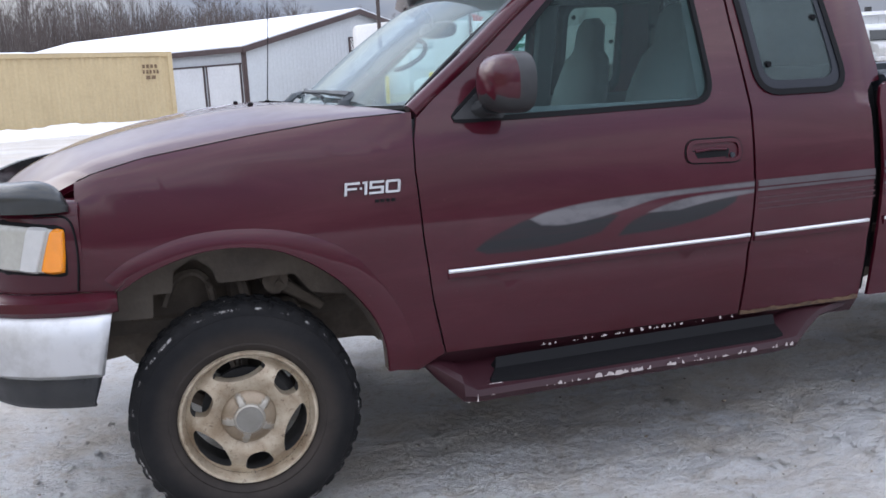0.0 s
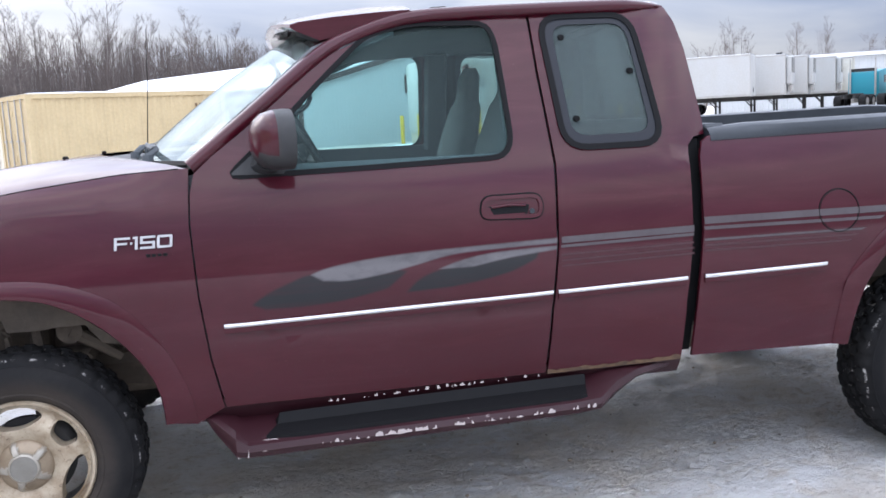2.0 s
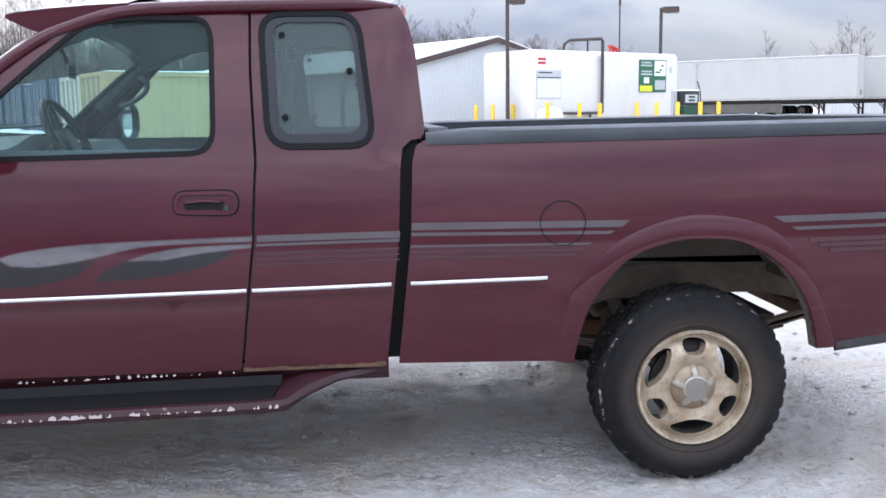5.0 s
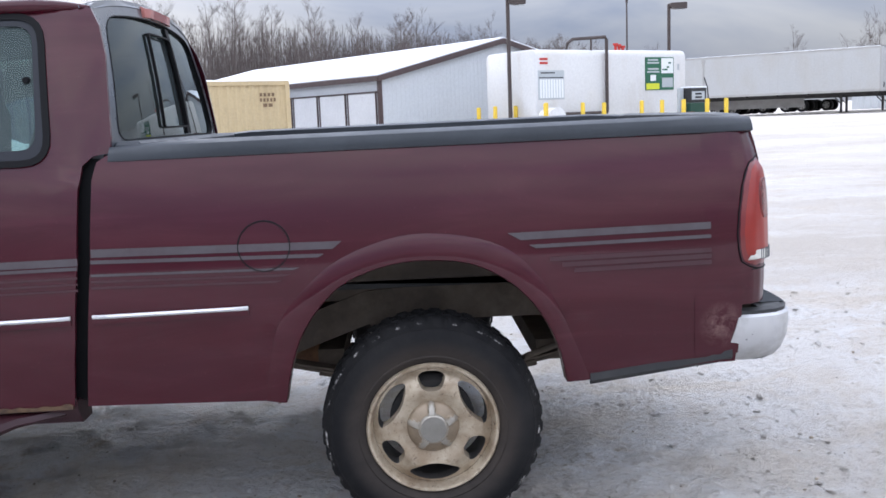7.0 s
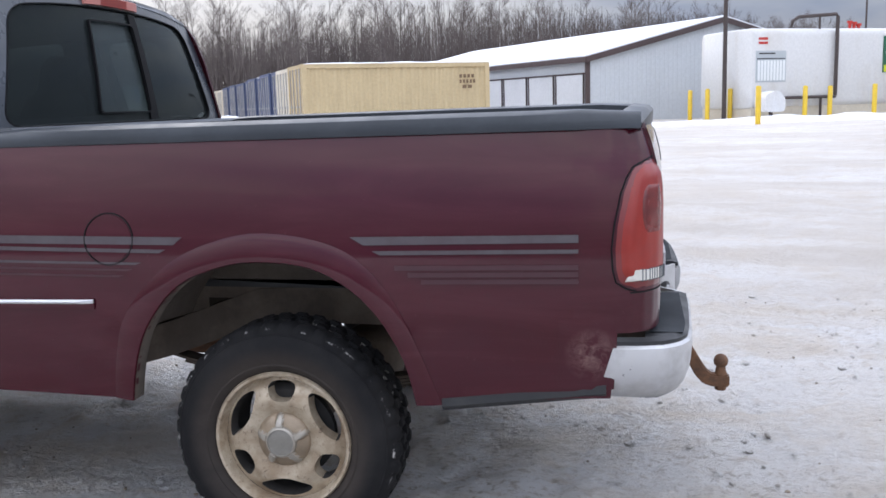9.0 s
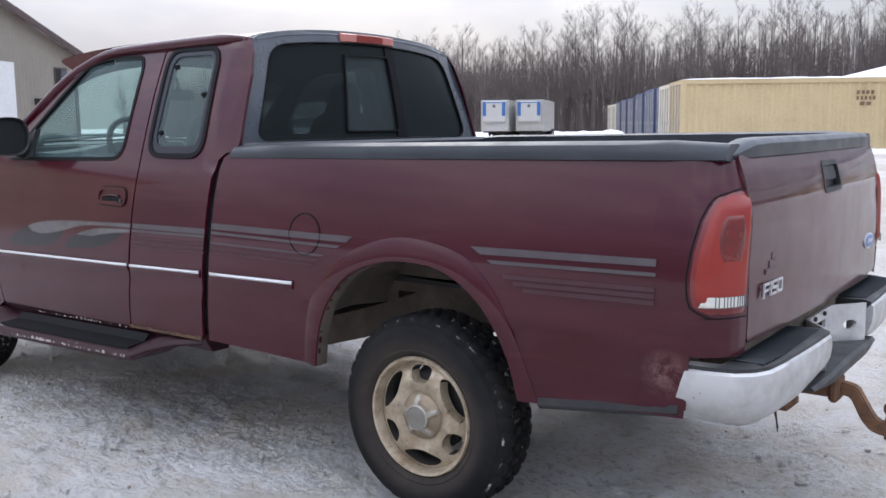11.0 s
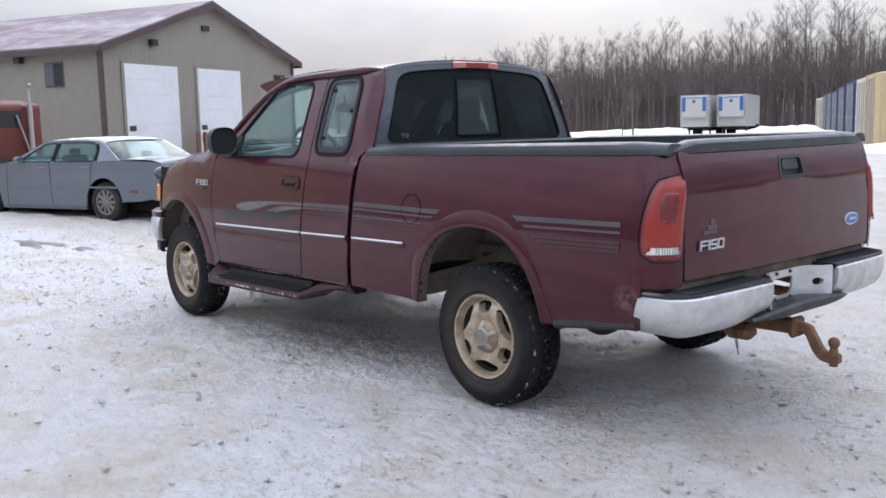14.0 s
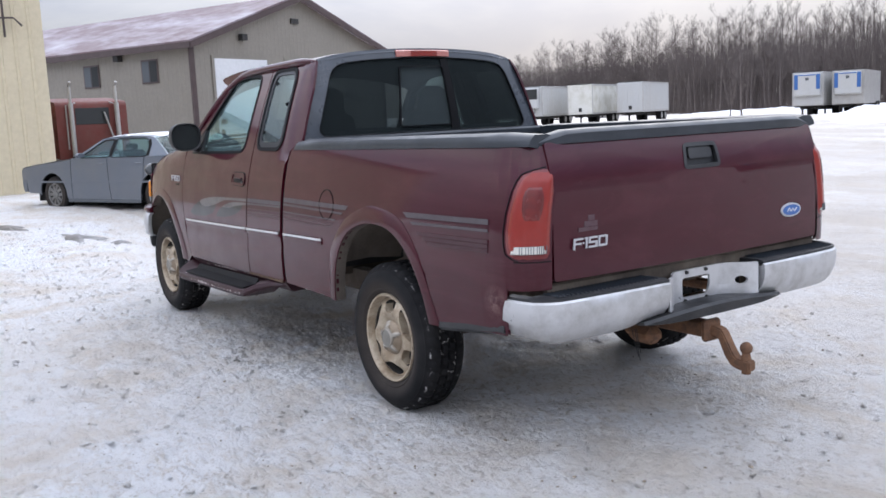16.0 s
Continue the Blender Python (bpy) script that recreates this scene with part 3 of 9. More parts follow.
def square_letters(height, wide, m, parent, label="", slant=0.10):
    """The model lettering in wide square strokes, each letter a part of the badge: F, a point, 1, 5, 0."""
    glyphs = ((0.0, [(0, 0), (0.16, 0), (0.16, 0.42), (0.80, 0.42), (0.80, 0.58), (0.16, 0.58), (0.16, 0.83), (0.98, 0.83), (0.98, 1), (0, 1)], ()),
              (1.00, [(0, 0.42), (0.13, 0.42), (0.13, 0.58), (0, 0.58)], ()),
              (1.30, [(0, 0), (0.17, 0), (0.17, 1), (-0.13, 1), (-0.13, 0.84), (0, 0.84)], ()),
              (1.62, [(0, 0), (0.95, 0), (0.95, 0.58), (0.17, 0.58), (0.17, 0.83), (0.95, 0.83), (0.95, 1), (0, 1), (0, 0.41), (0.78, 0.41), (0.78, 0.17), (0, 0.17)], ()),
              (2.68, rounded([(0, 0), (0.98, 0), (0.98, 1), (0, 1)], 0.14, 3), [rounded([(0.17, 0.17), (0.81, 0.17), (0.81, 0.83), (0.17, 0.83)], 0.05, 2)]))
    bm = bmesh.new()
    box(bm, 0.02 * height * wide, 0.12 * height * wide, 0.05 * height, 0.95 * height, -0.002, 0.0012)
    for v in bm.verts:
        v.co.x += slant * v.co.y
        v.co = m @ v.co
    badge = part("badge", bm, parent.data.materials[0], parent.parent, label)
    for x0, line, holes in glyphs:
        bm = sheet(line, holes)
        ex = bmesh.ops.extrude_face_region(bm, geom=bm.faces[:])
        for v in ex["geom"]:
            if isinstance(v, bmesh.types.BMVert):
                v.co.y -= 0.006
        for v in bm.verts:
            v.co = m @ Vector(((x0 + v.co.x) * height * wide + slant * v.co.z * height, v.co.z * height, 0.0015 - v.co.y))
        fix(bm)
        part("letter", bm, BADGE, badge)
    return badge


# --------------------------------------------------------- ground and far


def build_ground():
    bm = bmesh.new()
    n = 560
    radii = [0.35]
    while radii[-1] < 3200:
        radii.append(radii[-1] * 1.021 + 0.012)
    rings = []
    for r in radii:
        ring = []
        for k in range(n):
            a = k * math.tau / n
            x, y = 3.0 + r * math.cos(a), -1.6 + r * math.sin(a)
            z = ground_z(x, y)
            if r < 60:
                wob = noise.noise(Vector((x * 0.9, y * 0.9, 0))) * 0.014 + noise.fractal(Vector((x * 3.4, y * 5.0, 4)), 0.75, 2.1, 5) * 0.021 + noise.fractal(Vector((x * 8.0, y * 10.0, 9)), 0.9, 2.0, 3) * 0.022
                z += wob * min(1, r / 0.7)
            ring.append((x, y, z - 0.008))
        rings.append(ring)
    vs = skin(bm, rings, closed=True)
    bm.faces.new(vs[0])
    fix(bm)
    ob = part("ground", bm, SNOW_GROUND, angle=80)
    return tagged(ob, "packed dirty snow and ice covering a gravel yard", "ground", kind="structure")


build_ground()


def snow_heap(name, cx, cy, lx, ly, h, turn, seed, label):
    """A ploughed ridge of snow: a bumpy mound."""
    bm = bmesh.new()
    rows, cols = 26, 44
    rings = []
    ca, sa = math.cos(radians(turn)), math.sin(radians(turn))
    for i in range(rows + 1):
        v = i / rows * 2 - 1
        ring = []
        for j in range(cols + 1):
            u = j / cols * 2 - 1
            k = max(0.0, 1 - u * u) ** 0.6 * max(0.0, 1 - v * v) ** 0.9
            px, py = u * lx, v * ly
            x, y = cx + ca * px - sa * py, cy + sa * px + ca * py
            w = noise.fractal(Vector((x * 0.8, y * 0.8, seed)), 1.0, 2.0, 4)
            ring.append((x, y, ground_z(x, y) - 0.06 + h * k * (0.8 + 0.45 * w)))
        rings.append(ring)
    skin(bm, rings)
    fix(bm)
    return tagged(part(name, bm, SNOW, angle=70), label, "snow bank", kind="structure")


snow_heap("snow_bank", -11.2, 29.0, 5.2, 2.3, 0.62, 128, 3.0, "ploughed bank of clean lumpy snow beside containers")
snow_heap("snow_bank", -3.0, 24.1, 5.2, 1.1, 0.34, 42, 9.0, "low ridge of snow along a tan container")
snow_heap("snow_bank", 10.6, 30.0, 7.0, 1.3, 0.30, 12, 5.0, "low ridge of snow around yellow bollards")
snow_heap("snow_bank", -44.0, 82.0, 36.0, 4.0, 0.8, 160, 7.0, "long low snow bank below bare woods")
snow_heap("snow_bank", -16.0, -0.6, 2.6, 1.4, 0.45, 80, 6.0, "small snow drift beside a cream steel wall")


def melt_patch(x, y, lx, ly, turn, seed):
    """Bare ground that shows where the snow has melted; its rim dips under the snow."""
    bm = bmesh.new()
    ca, sa = math.cos(radians(turn)), math.sin(radians(turn))
    rings = []
    for q in (1.0, 0.86, 0.7, 0.5, 0.28, 0.06):
        ring = []
        for k in range(48):
            a = k * math.tau / 48
            r = q * (0.85 + 0.6 * noise.noise(Vector((math.cos(a) * 1.7, math.sin(a) * 1.7, seed))) + 0.15 * noise.noise(Vector((a * 3, q * 5, seed))))
            px, py = lx * r * math.cos(a), ly * r * math.sin(a)
            gx, gy = x + ca * px - sa * py, y + sa * px + ca * py
            ring.append((gx, gy, ground_z(gx, gy) - 0.016 + 0.040 * (1 - q ** 1.6)))
        rings.append(ring)
    vs = skin(bm, rings, closed=True)
    bm.faces.new(vs[-1])
    fix(bm)
    return tagged(part("melt_patch", bm, WETASPHALT, angle=70), "wet dark patch of bare ground in the snow", "ground patch", kind="structure")


melt_patch(-5.3, -0.55, 0.55, 0.22, 20, 1.0)
melt_patch(-6.9, -1.15, 0.6, 0.20, 15, 2.0)
melt_patch(-4.5, -0.2, 0.25, 0.12, 5, 3.0)


def loose_crumbs():
    """Crumbs of frozen slush and grit kicked up round the pickup."""
    rnd = random.Random(21)
    bm = bmesh.new()
    base = bmesh.new()
    bmesh.ops.create_icosphere(base, subdivisions=1, radius=1.0)
    dirs = [v.co.copy() for v in base.verts]
    tris = [[v.index for v in f.verts] for f in base.faces]
    base.free()
    for k in range(9000):
        x, y = rnd.uniform(-6.5, 9.5), rnd.uniform(-4.2, 3.2) if k % 3 else rnd.gauss(-1.1, 0.7)
        r = rnd.choice((0.004, 0.006, 0.008, 0.011, 0.016)) * rnd.uniform(0.7, 1.3)
        z = ground_z(x, y) - 0.006 + r * 0.2
        q = Matrix.Rotation(rnd.uniform(0, 6.3), 3, "Z")
        m = 0 if rnd.random() < 0.80 else 1
        if m:
            r *= 0.45
        vs = [bm.verts.new(q @ Vector((d.x * r * rnd.uniform(0.8, 1.7), d.y * r * rnd.uniform(0.7, 1.2), d.z * r * rnd.uniform(0.5, 0.9))) + Vector((x, y, z))) for d in dirs]
        for v in vs:
            v.co.z -= r * 0.25
        for t in tris:
            bm.faces.new([vs[i] for i in t]).material_index = m
    ob = part("slush_crumbs", bm, [SNOW_GROUND, plain("tan_grit", (0.30, 0.25, 0.19), 0.9)], angle=50)
    tagged(ob, "scattered crumbs of frozen slush and tan grit", "snow crumbs", kind="stuff")


loose_crumbs()

# ------------------------------------------------------------------- woods


def bare_tree(seed, height):
    """Trunk, and crown of limbs and twigs, as two meshes."""
    rnd = random.Random(seed)
    trunk, crown = bmesh.new(), bmesh.new()
    lean = Vector((rnd.uniform(-0.05, 0.05), rnd.uniform(-0.05, 0.05), 1))
    forks = rnd.choice((1, 1, 2, 2, 3))
    base_r = height * rnd.uniform(0.008, 0.012)

    def twigs(p, d, length, r, depth):
        """One limb, bent, with finer ones along it."""
        pts, q = [p], p.copy()
        dd = d.normalized()
        n = 3 if depth < 2 else 2
        for _ in range(n):
            dd = (dd + Vector((rnd.uniform(-0.22, 0.22), rnd.uniform(-0.22, 0.22), rnd.uniform(0.0, 0.16)))).normalized()
            q = q + dd * (length / n)
            pts.append(q.copy())
        for i in range(n):
            rod(crown, pts[i], pts[i + 1], r * (1 - 0.75 * i / n), r * (1 - 0.75 * (i + 1) / n), 3, False)
        if depth >= 3:
            return
        count = (0, 8, 6, 0)[depth] if depth else 0
        for k in range(count):
            t = rnd.uniform(0.25, 1.0)
            i = min(n - 1, int(t * n))
            s = pts[i].lerp(pts[i + 1], t * n - i)
            a = rnd.uniform(0, math.tau)
            side = Vector((math.cos(a), math.sin(a), rnd.uniform(0.2, 1.0)))
            twigs(s, (dd * 0.75 + side * 0.85), length * rnd.uniform(0.38, 0.6), max(0.006, r * 0.40), depth + 1)

    for f in range(forks):
        top = height * rnd.uniform(0.82, 1.0)
        p = Vector((0, 0, -0.3))
        off = Vector((rnd.uniform(-0.12, 0.12), rnd.uniform(-0.12, 0.12), 0)) * (1.6 if forks > 1 else 0.4)
        n = 7
        pts = [p]
        d = (lean + off).normalized()
        for i in range(n):
            d = (d + Vector((rnd.uniform(-0.05, 0.05), rnd.uniform(-0.05, 0.05), 0.12))).normalized()
            pts.append(pts[-1] + d * top / n)
        r = base_r / math.sqrt(forks) * 1.15
        for i in range(n):
            rod(trunk, pts[i], pts[i + 1], r * (1 - i / n) + 0.012, r * (1 - (i + 1) / n) + 0.012, 5, False)
        limbs = int(18 / forks) + 6
        for k in range(limbs):
            t = 0.30 + 0.68 * (k + rnd.random()) / limbs
            i = min(n - 1, int(t * n))
            s = pts[i].lerp(pts[i + 1], t * n - i)
            a = rnd.uniform(0, math.tau)
            side = Vector((math.cos(a), math.sin(a), rnd.uniform(0.55, 1.35)))
            twigs(s, side, height * rnd.uniform(0.14, 0.24) * (1.25 - 0.75 * t), max(0.016, r * 0.34 * (1.2 - t)), 1)
    return finish("trunk", trunk, BARK, 60), finish("crown", crown, BARK, 60)


TREES = [bare_tree(100 + k, 13.0 + 2.2 * ((k * 37) % 5) / 4) for k in range(9)]


def plant(x, y, size, turn, kind):
    tree = thing("bare_tree", pose(x, y, ground_z(x, y) - 0.1, 0, 0, turn) @ Matrix.Diagonal((size, size, size, 1)),
                 "tall leafless grey-brown tree in winter woods", "tree", "bare trees of the wood edge")
    for nm, me in zip(("trunk", "crown"), TREES[kind]):
        ob = new(nm, me)
        ob.parent = tree


WOOD_EDGE = [(-190, 132), (-150, 128), (-108, 116), (-80, 104), (-52, 96), (-36, 92), (-22, 88), (-10, 94), (6, 108), (26, 140), (52, 190)]
rnd = random.Random(11)
edge = resample([(*p, 0) for p in WOOD_EDGE], 142)
for k, p in enumerate(edge):
    for row in range(2):
        plant(p.x + rnd.uniform(-1.4, 1.4), p.y + row * 6.0 + rnd.uniform(-2.2, 2.2), rnd.uniform(0.82, 1.14) * (0.86 if p.x > -12 else 1.0), rnd.uniform(0, 360), rnd.randrange(9))


def deep_wood():
    """The wood behind its edge: stems and brush beyond counting."""
    r2 = random.Random(5)
    bm = bmesh.new()
    line = resample([(*p, 0) for p in WOOD_EDGE], 1100)
    for p in line:
        for _ in range(8):
            x, y = p.x + r2.uniform(-2, 2), p.y + 9 + r2.uniform(0, 26)
            g = ground_z(x, y)
            h = r2.uniform(7.0, 12.5)
            rod(bm, (x, y, g - 0.2), (x + r2.uniform(-0.5, 0.5), y, g + h), r2.uniform(0.04, 0.085), 0.02, 3, False)
            for _ in range(6):
                s = r2.uniform(0.4, 0.9) * h
                rod(bm, (x, y, g + s), (x + r2.uniform(-1.1, 1.1), y + r2.uniform(-0.5, 0.5), g + s + r2.uniform(0.8, 2.2)), 0.025, 0.008, 3, False)
        for _ in range(9):
            x, y = p.x + r2.uniform(-2, 2), p.y - 2 + r2.uniform(-1, 14)
            g = ground_z(x, y)
            rod(bm, (x, y, g - 0.1), (x + r2.uniform(-0.9, 0.9), y + r2.uniform(-0.4, 0.4), g + r2.uniform(1.2, 4.5)), 0.022, 0.008, 3, False)
    ob = part("deep_wood", bm, BARK, angle=60)
    return tagged(ob, "dense leafless undergrowth and thin stems of a wood", "woods", kind="stuff")


deep_wood()


for x, y, k in ((62, 108, 0.9), (64, 110, 0.8), (84, 128, 0.95), (88, 128, 0.9), (112, 150, 1.0), (116, 150, 0.9), (70, 150, 0.9), (100, 190, 1.1), (60, 200, 1.1)):
    plant(x, y, k, x * 7, int(x) % 9)
plant(-40.5, 58.0, 0.50, 30, 2)
plant(-42.5, 59.0, 0.36, 80, 5)

# --------------------------------------------------- containers and sheds


def container(m, length, height, paint, label, group="", width=2.44, door_end=-1, marks=False):
    """A shipping container: x along it, origin at the middle of its base."""
    t = thing("shipping_container", m, label, "container", group)
    hx, hy = length / 2, width / 2
    bm = bmesh.new()
    for sx in (-1, 1):
        for sy in (-1, 1):
            x, y = sx * (hx - 0.08), sy * (hy - 0.08)
            box(bm, x - 0.08, x + 0.08, y - 0.08, y + 0.08, 0, height, 0.01)
    for z in (0.08, height - 0.06):
        for sy in (-1, 1):
            box(bm, -hx + 0.16, hx - 0.16, sy * (hy - 0.05) - 0.045, sy * (hy - 0.05) + 0.045, z - 0.06, z + 0.06)
        for sx in (-1, 1):
            box(bm, sx * (hx - 0.06) - 0.05, sx * (hx - 0.06) + 0.05, -hy + 0.16, hy - 0.16, z - 0.06, z + 0.06)
    part("frame", bm, paint, t)
    for sy in (-1, 1):
        bm = bmesh.new()
        n = int((length - 0.32) / 0.07)
        rows = []
        for z in (0.13, height - 0.11):
            rows.append([(-hx + 0.16 + (length - 0.32) * k / n, sy * (hy - 0.045 - (0.032 if k % 4 in (2, 3) else 0.0)), z) for k in range(n + 1)])
        skin(bm, rows)
        fix(bm)
        part("side_wall", bm, paint, t, smooth=False)
    bm = bmesh.new()
    n = 34
    rows = [[(-door_end * (hx - 0.04 - (0.03 if k % 4 in (2, 3) else 0)), -hy + 0.16 + (width - 0.32) * k / n, z) for k in range(n + 1)] for z in (0.13, height - 0.11)]
    skin(bm, rows)
    fix(bm)
    part("end_wall", bm, paint, t, smooth=False)
    for s in (-1, 1):
        bm = bmesh.new()
        y0, y1 = sorted((s * 0.008, s * (hy - 0.16)))
        x = door_end * (hx - 0.06)
        box(bm, x - 0.025, x + 0.025, y0, y1, 0.14, height - 0.13, 0.006)
        for z in (0.5, 1.15, 1.8):
            xb = x + door_end * 0.03
            box(bm, xb - 0.012, xb + 0.012, y0 + 0.05, y1 - 0.05, z - 0.09, z + 0.09, 0.004)
        leaf = part("door", bm, paint, t)
        for y in (y0 + 0.25 * (y1 - y0), y0 + 0.72 * (y1 - y0)):
            bm = bmesh.new()
            xr = x + door_end * 0.06
            rod(bm, (xr, y, 0.1), (xr, y, height - 0.1), 0.02, seg=8)
            box(bm, xr - 0.015, xr + 0.03, y - 0.02, y + 0.16, 0.98, 1.03)
            part("lock_rod", bm, ALUM, leaf)
    bm = bmesh.new()
    box(bm, -hx, hx, -hy, hy, height, height + 0.012)
    part("roof", bm, paint, t)
    bm = bmesh.new()
    box(bm, -hx + 0.02, hx - 0.02, -hy + 0.02, hy - 0.02, 0.10, 0.13)
    part("floor", bm, DARKSTEEL, t)
    bm = bmesh.new()
    cols = 30
    rows = []
    for v in (-1, -0.94, -0.6, 0, 0.6, 0.94, 1):
        rows.append([(u / cols * 2 * (hx - 0.01) - (hx - 0.01), v * (hy - 0.01), height + 0.014 + (0.06 + 0.03 * noise.noise(Vector((u * 0.4, v * 2, length)))) * (1 - abs(v) ** 6) * (1 - abs(u / cols * 2 - 1) ** 12)) for u in range(cols + 1)])
    skin(bm, rows)
    fix(bm)
    part("snow_cover", bm, SNOW, t, "thin layer of snow on the roof", angle=70)
    if marks:
        for row, (x, n, w) in enumerate(((hx - 1.05, 4, 0.09), (hx - 1.05, 5, 0.07), (hx - 0.95, 2, 0.14))):
            for k in range(n):
                bm = bmesh.new()
                xx, z = x + k * (w + 0.05) + (0.1 * (k // 2) if row == 2 else 0), height - 0.42 - 0.17 * row
                box(bm, xx, xx + w, -hy + 0.0395, -hy + 0.0425, z - 0.06, z + 0.05)
                part("marking", bm, INK, t)
    return t


TURN_C = math.degrees(math.atan2(26.98 - 23.72, -0.14 + 5.475))
cdir = Vector((math.cos(radians(TURN_C)), math.sin(radians(TURN_C)), 0))
cper = Vector((-cdir.y, cdir.x, 0))
C_LEN, C_H, C_BASE = 6.25, 2.30, 0.46
c_front = Vector((-5.475, 23.72, C_BASE))
mid = c_front + cdir * (C_LEN / 2) + cper * 1.22
container(Matrix.Translation(mid) @ pose(0, 0, 0, 0, 0, TURN_C), C_LEN, C_H, CONT_TAN, "tan corrugated steel shipping container dusted with snow", "shipping containers in a row", marks=True)
row_dir = Vector((-0.487, 0.873, 0)).normalized()
row_cols = [(CONT_WHITE, "cream steel shipping container beside a tan one")] + [(CONT_BLUE, "dark blue steel shipping container dusted with snow")] * 10 + [(CONT_WHITE, "stained cream steel shipping container at the end of a row")] * 5
for k, (paint, label) in enumerate(row_cols):
    o = c_front + cper * 1.22 + cdir * (3.03 + (0.10 if k % 2 else -0.06)) + row_dir * (2.60 * (k + 1))
    container(Matrix.Translation(o) @ pose(0, 0, 0, 0, 0, TURN_C), 6.06, C_H + (0.03 if k % 3 else -0.02), paint, label, "shipping containers in a row")


def ribbed(bm, p, d, length, z0, z1, pitch, depth, outward, mat=0, top=None):
    """Ribbed steel cladding along a line; top(s) gives the upper edge."""
    p, d, outward = Vector(p), Vector(d), Vector(outward)
    s, pts = 0.0, []
    while s < length:
        pts += [(s, 0), (min(length, s + pitch * 0.72), 0), (min(length, s + pitch * 0.80), 1), (min(length, s + pitch * 0.92), 1)]
        s += pitch
    pts.append((length, 0))
    lo = [p + d * a + outward * (depth * b) + Vector((0, 0, z0)) for a, b in pts]
    hi = [p + d * a + outward * (depth * b) + Vector((0, 0, top(a) if top else z1)) for a, b in pts]
    skin(bm, [lo, hi], mat=mat)


def quad_box(bm, p, d, outward, s0, s1, z0, z1, out0, out1, mat=0):
    """A box on a wall: along it from s0 to s1, standing out from out0 to out1."""
    p, d, o = Vector(p), Vector(d), Vector(outward)
    vs = []
    for z in (z0, z1):
        for s, u in ((s0, out0), (s1, out0), (s1, out1), (s0, out1)):
            vs.append(bm.verts.new(p + d * s + o * u + Vector((0, 0, z))))
    for f in ((0, 1, 2, 3), (4, 5, 6, 7), (0, 1, 5, 4), (1, 2, 6, 5), (2, 3, 7, 6), (3, 0, 4, 7)):
        bm.faces.new([vs[i] for i in f]).material_index = mat
    return bm


def gable_hall(name, label, corner, gdir, ldir, width, length, base, eave, peak, wall, roofmat, over=0.35, pitch=0.23, gable_top_only=0.0):
    """A steel hall: a gable wall along gdir and a long wall along ldir, both from the corner."""
    t = thing(name, Matrix.Identity(4), label, "building")
    c, g, l = Vector((*corner, 0)), Vector((*gdir, 0)), Vector((*ldir, 0))

    def top(s):
        return eave + (peak - eave) * (1 - abs(s - width / 2) / (width / 2))

    far = c + l * length
    for nm, p, d, ln, out, tp in (("gable_wall", c, g, width, -l, top), ("long_wall", c, l, length, -g, None), ("gable_wall", far, g, width, l, top), ("long_wall", c + g * width, l, length, g, None)):
        bm = bmesh.new()
        q_in = 0.12
        ribbed(bm, p, d, ln, base - 0.3, eave, pitch, 0.008, out, top=tp)
        ribbed(bm, p - out * q_in, d, ln, base - 0.3, eave, 50, 0.0, out, top=tp)
        fix(bm)
        part(nm, bm, wall, t, smooth=False)
    for s in (0, 1):
        bm = bmesh.new()
        a = c + g * (0 if s == 0 else width) + (-g if s == 0 else g) * over
        dz = (peak - eave) * over / (width / 2)
        ridge = c + g * (width / 2)
        cols = 24
        rows = []
        for p, z in ((a, eave - dz), (ridge, peak)):
            rows.append([p + l * (-over + (length + 2 * over) * k / cols) + Vector((0, 0, z)) for k in range(cols + 1)])
        up = [[q + Vector((0, 0, 0.16)) for q in r] for r in rows]
        skin(bm, rows + [up[1], up[0]], loop=True)
        for j in (0, cols):
            bm.faces.new([bm.verts.new(r[j]) for r in (rows[0], rows[1], up[1], up[0])])
        fix(bm)
        part("roof", bm, roofmat, t, smooth=False)
        bm = bmesh.new()
        for e in (-over - 0.03, length + over):
            pts = [a + l * e + Vector((0, 0, eave - dz - 0.14)), ridge + l * e + Vector((0, 0, peak - 0.14))]
            q = [p + Vector((0, 0, 0.24)) for p in pts]
            r0 = [pts[0], pts[1], q[1], q[0]]
            skin(bm, [r0, [p + l * 0.03 for p in r0]], closed=True, caps=True)
        r0 = [a + l * (-over) + Vector((0, 0, eave - dz - 0.12)), a + l * (-over) + Vector((0, 0, eave - dz + 0.10))]
        o = (-g if s == 0 else g) * 0.03
        skin(bm, [[r0[0], r0[1], r0[1] + o, r0[0] + o], [p + l * (length + 2 * over) for p in (r0[0], r0[1], r0[1] + o, r0[0] + o)]], closed=True, caps=True)
        fix(bm)
        part("fascia", bm, TRIMBROWN, t, smooth=False)
    for s in (0, width):
        bm = bmesh.new()
        o = c + g * s
        quad_box(bm, o, g, -l, -0.10 if s == 0 else -0.10, 0.10, base - 0.3, eave - 0.02, -0.05, 0.045)
        quad_box(bm, o, l, -g if s == 0 else g, -0.05, 0.10, base - 0.3, eave - 0.02, -0.02, 0.045)
        fix(bm)
        part("corner_trim", bm, TRIMBROWN, t, smooth=False)
    return t, c, g, l


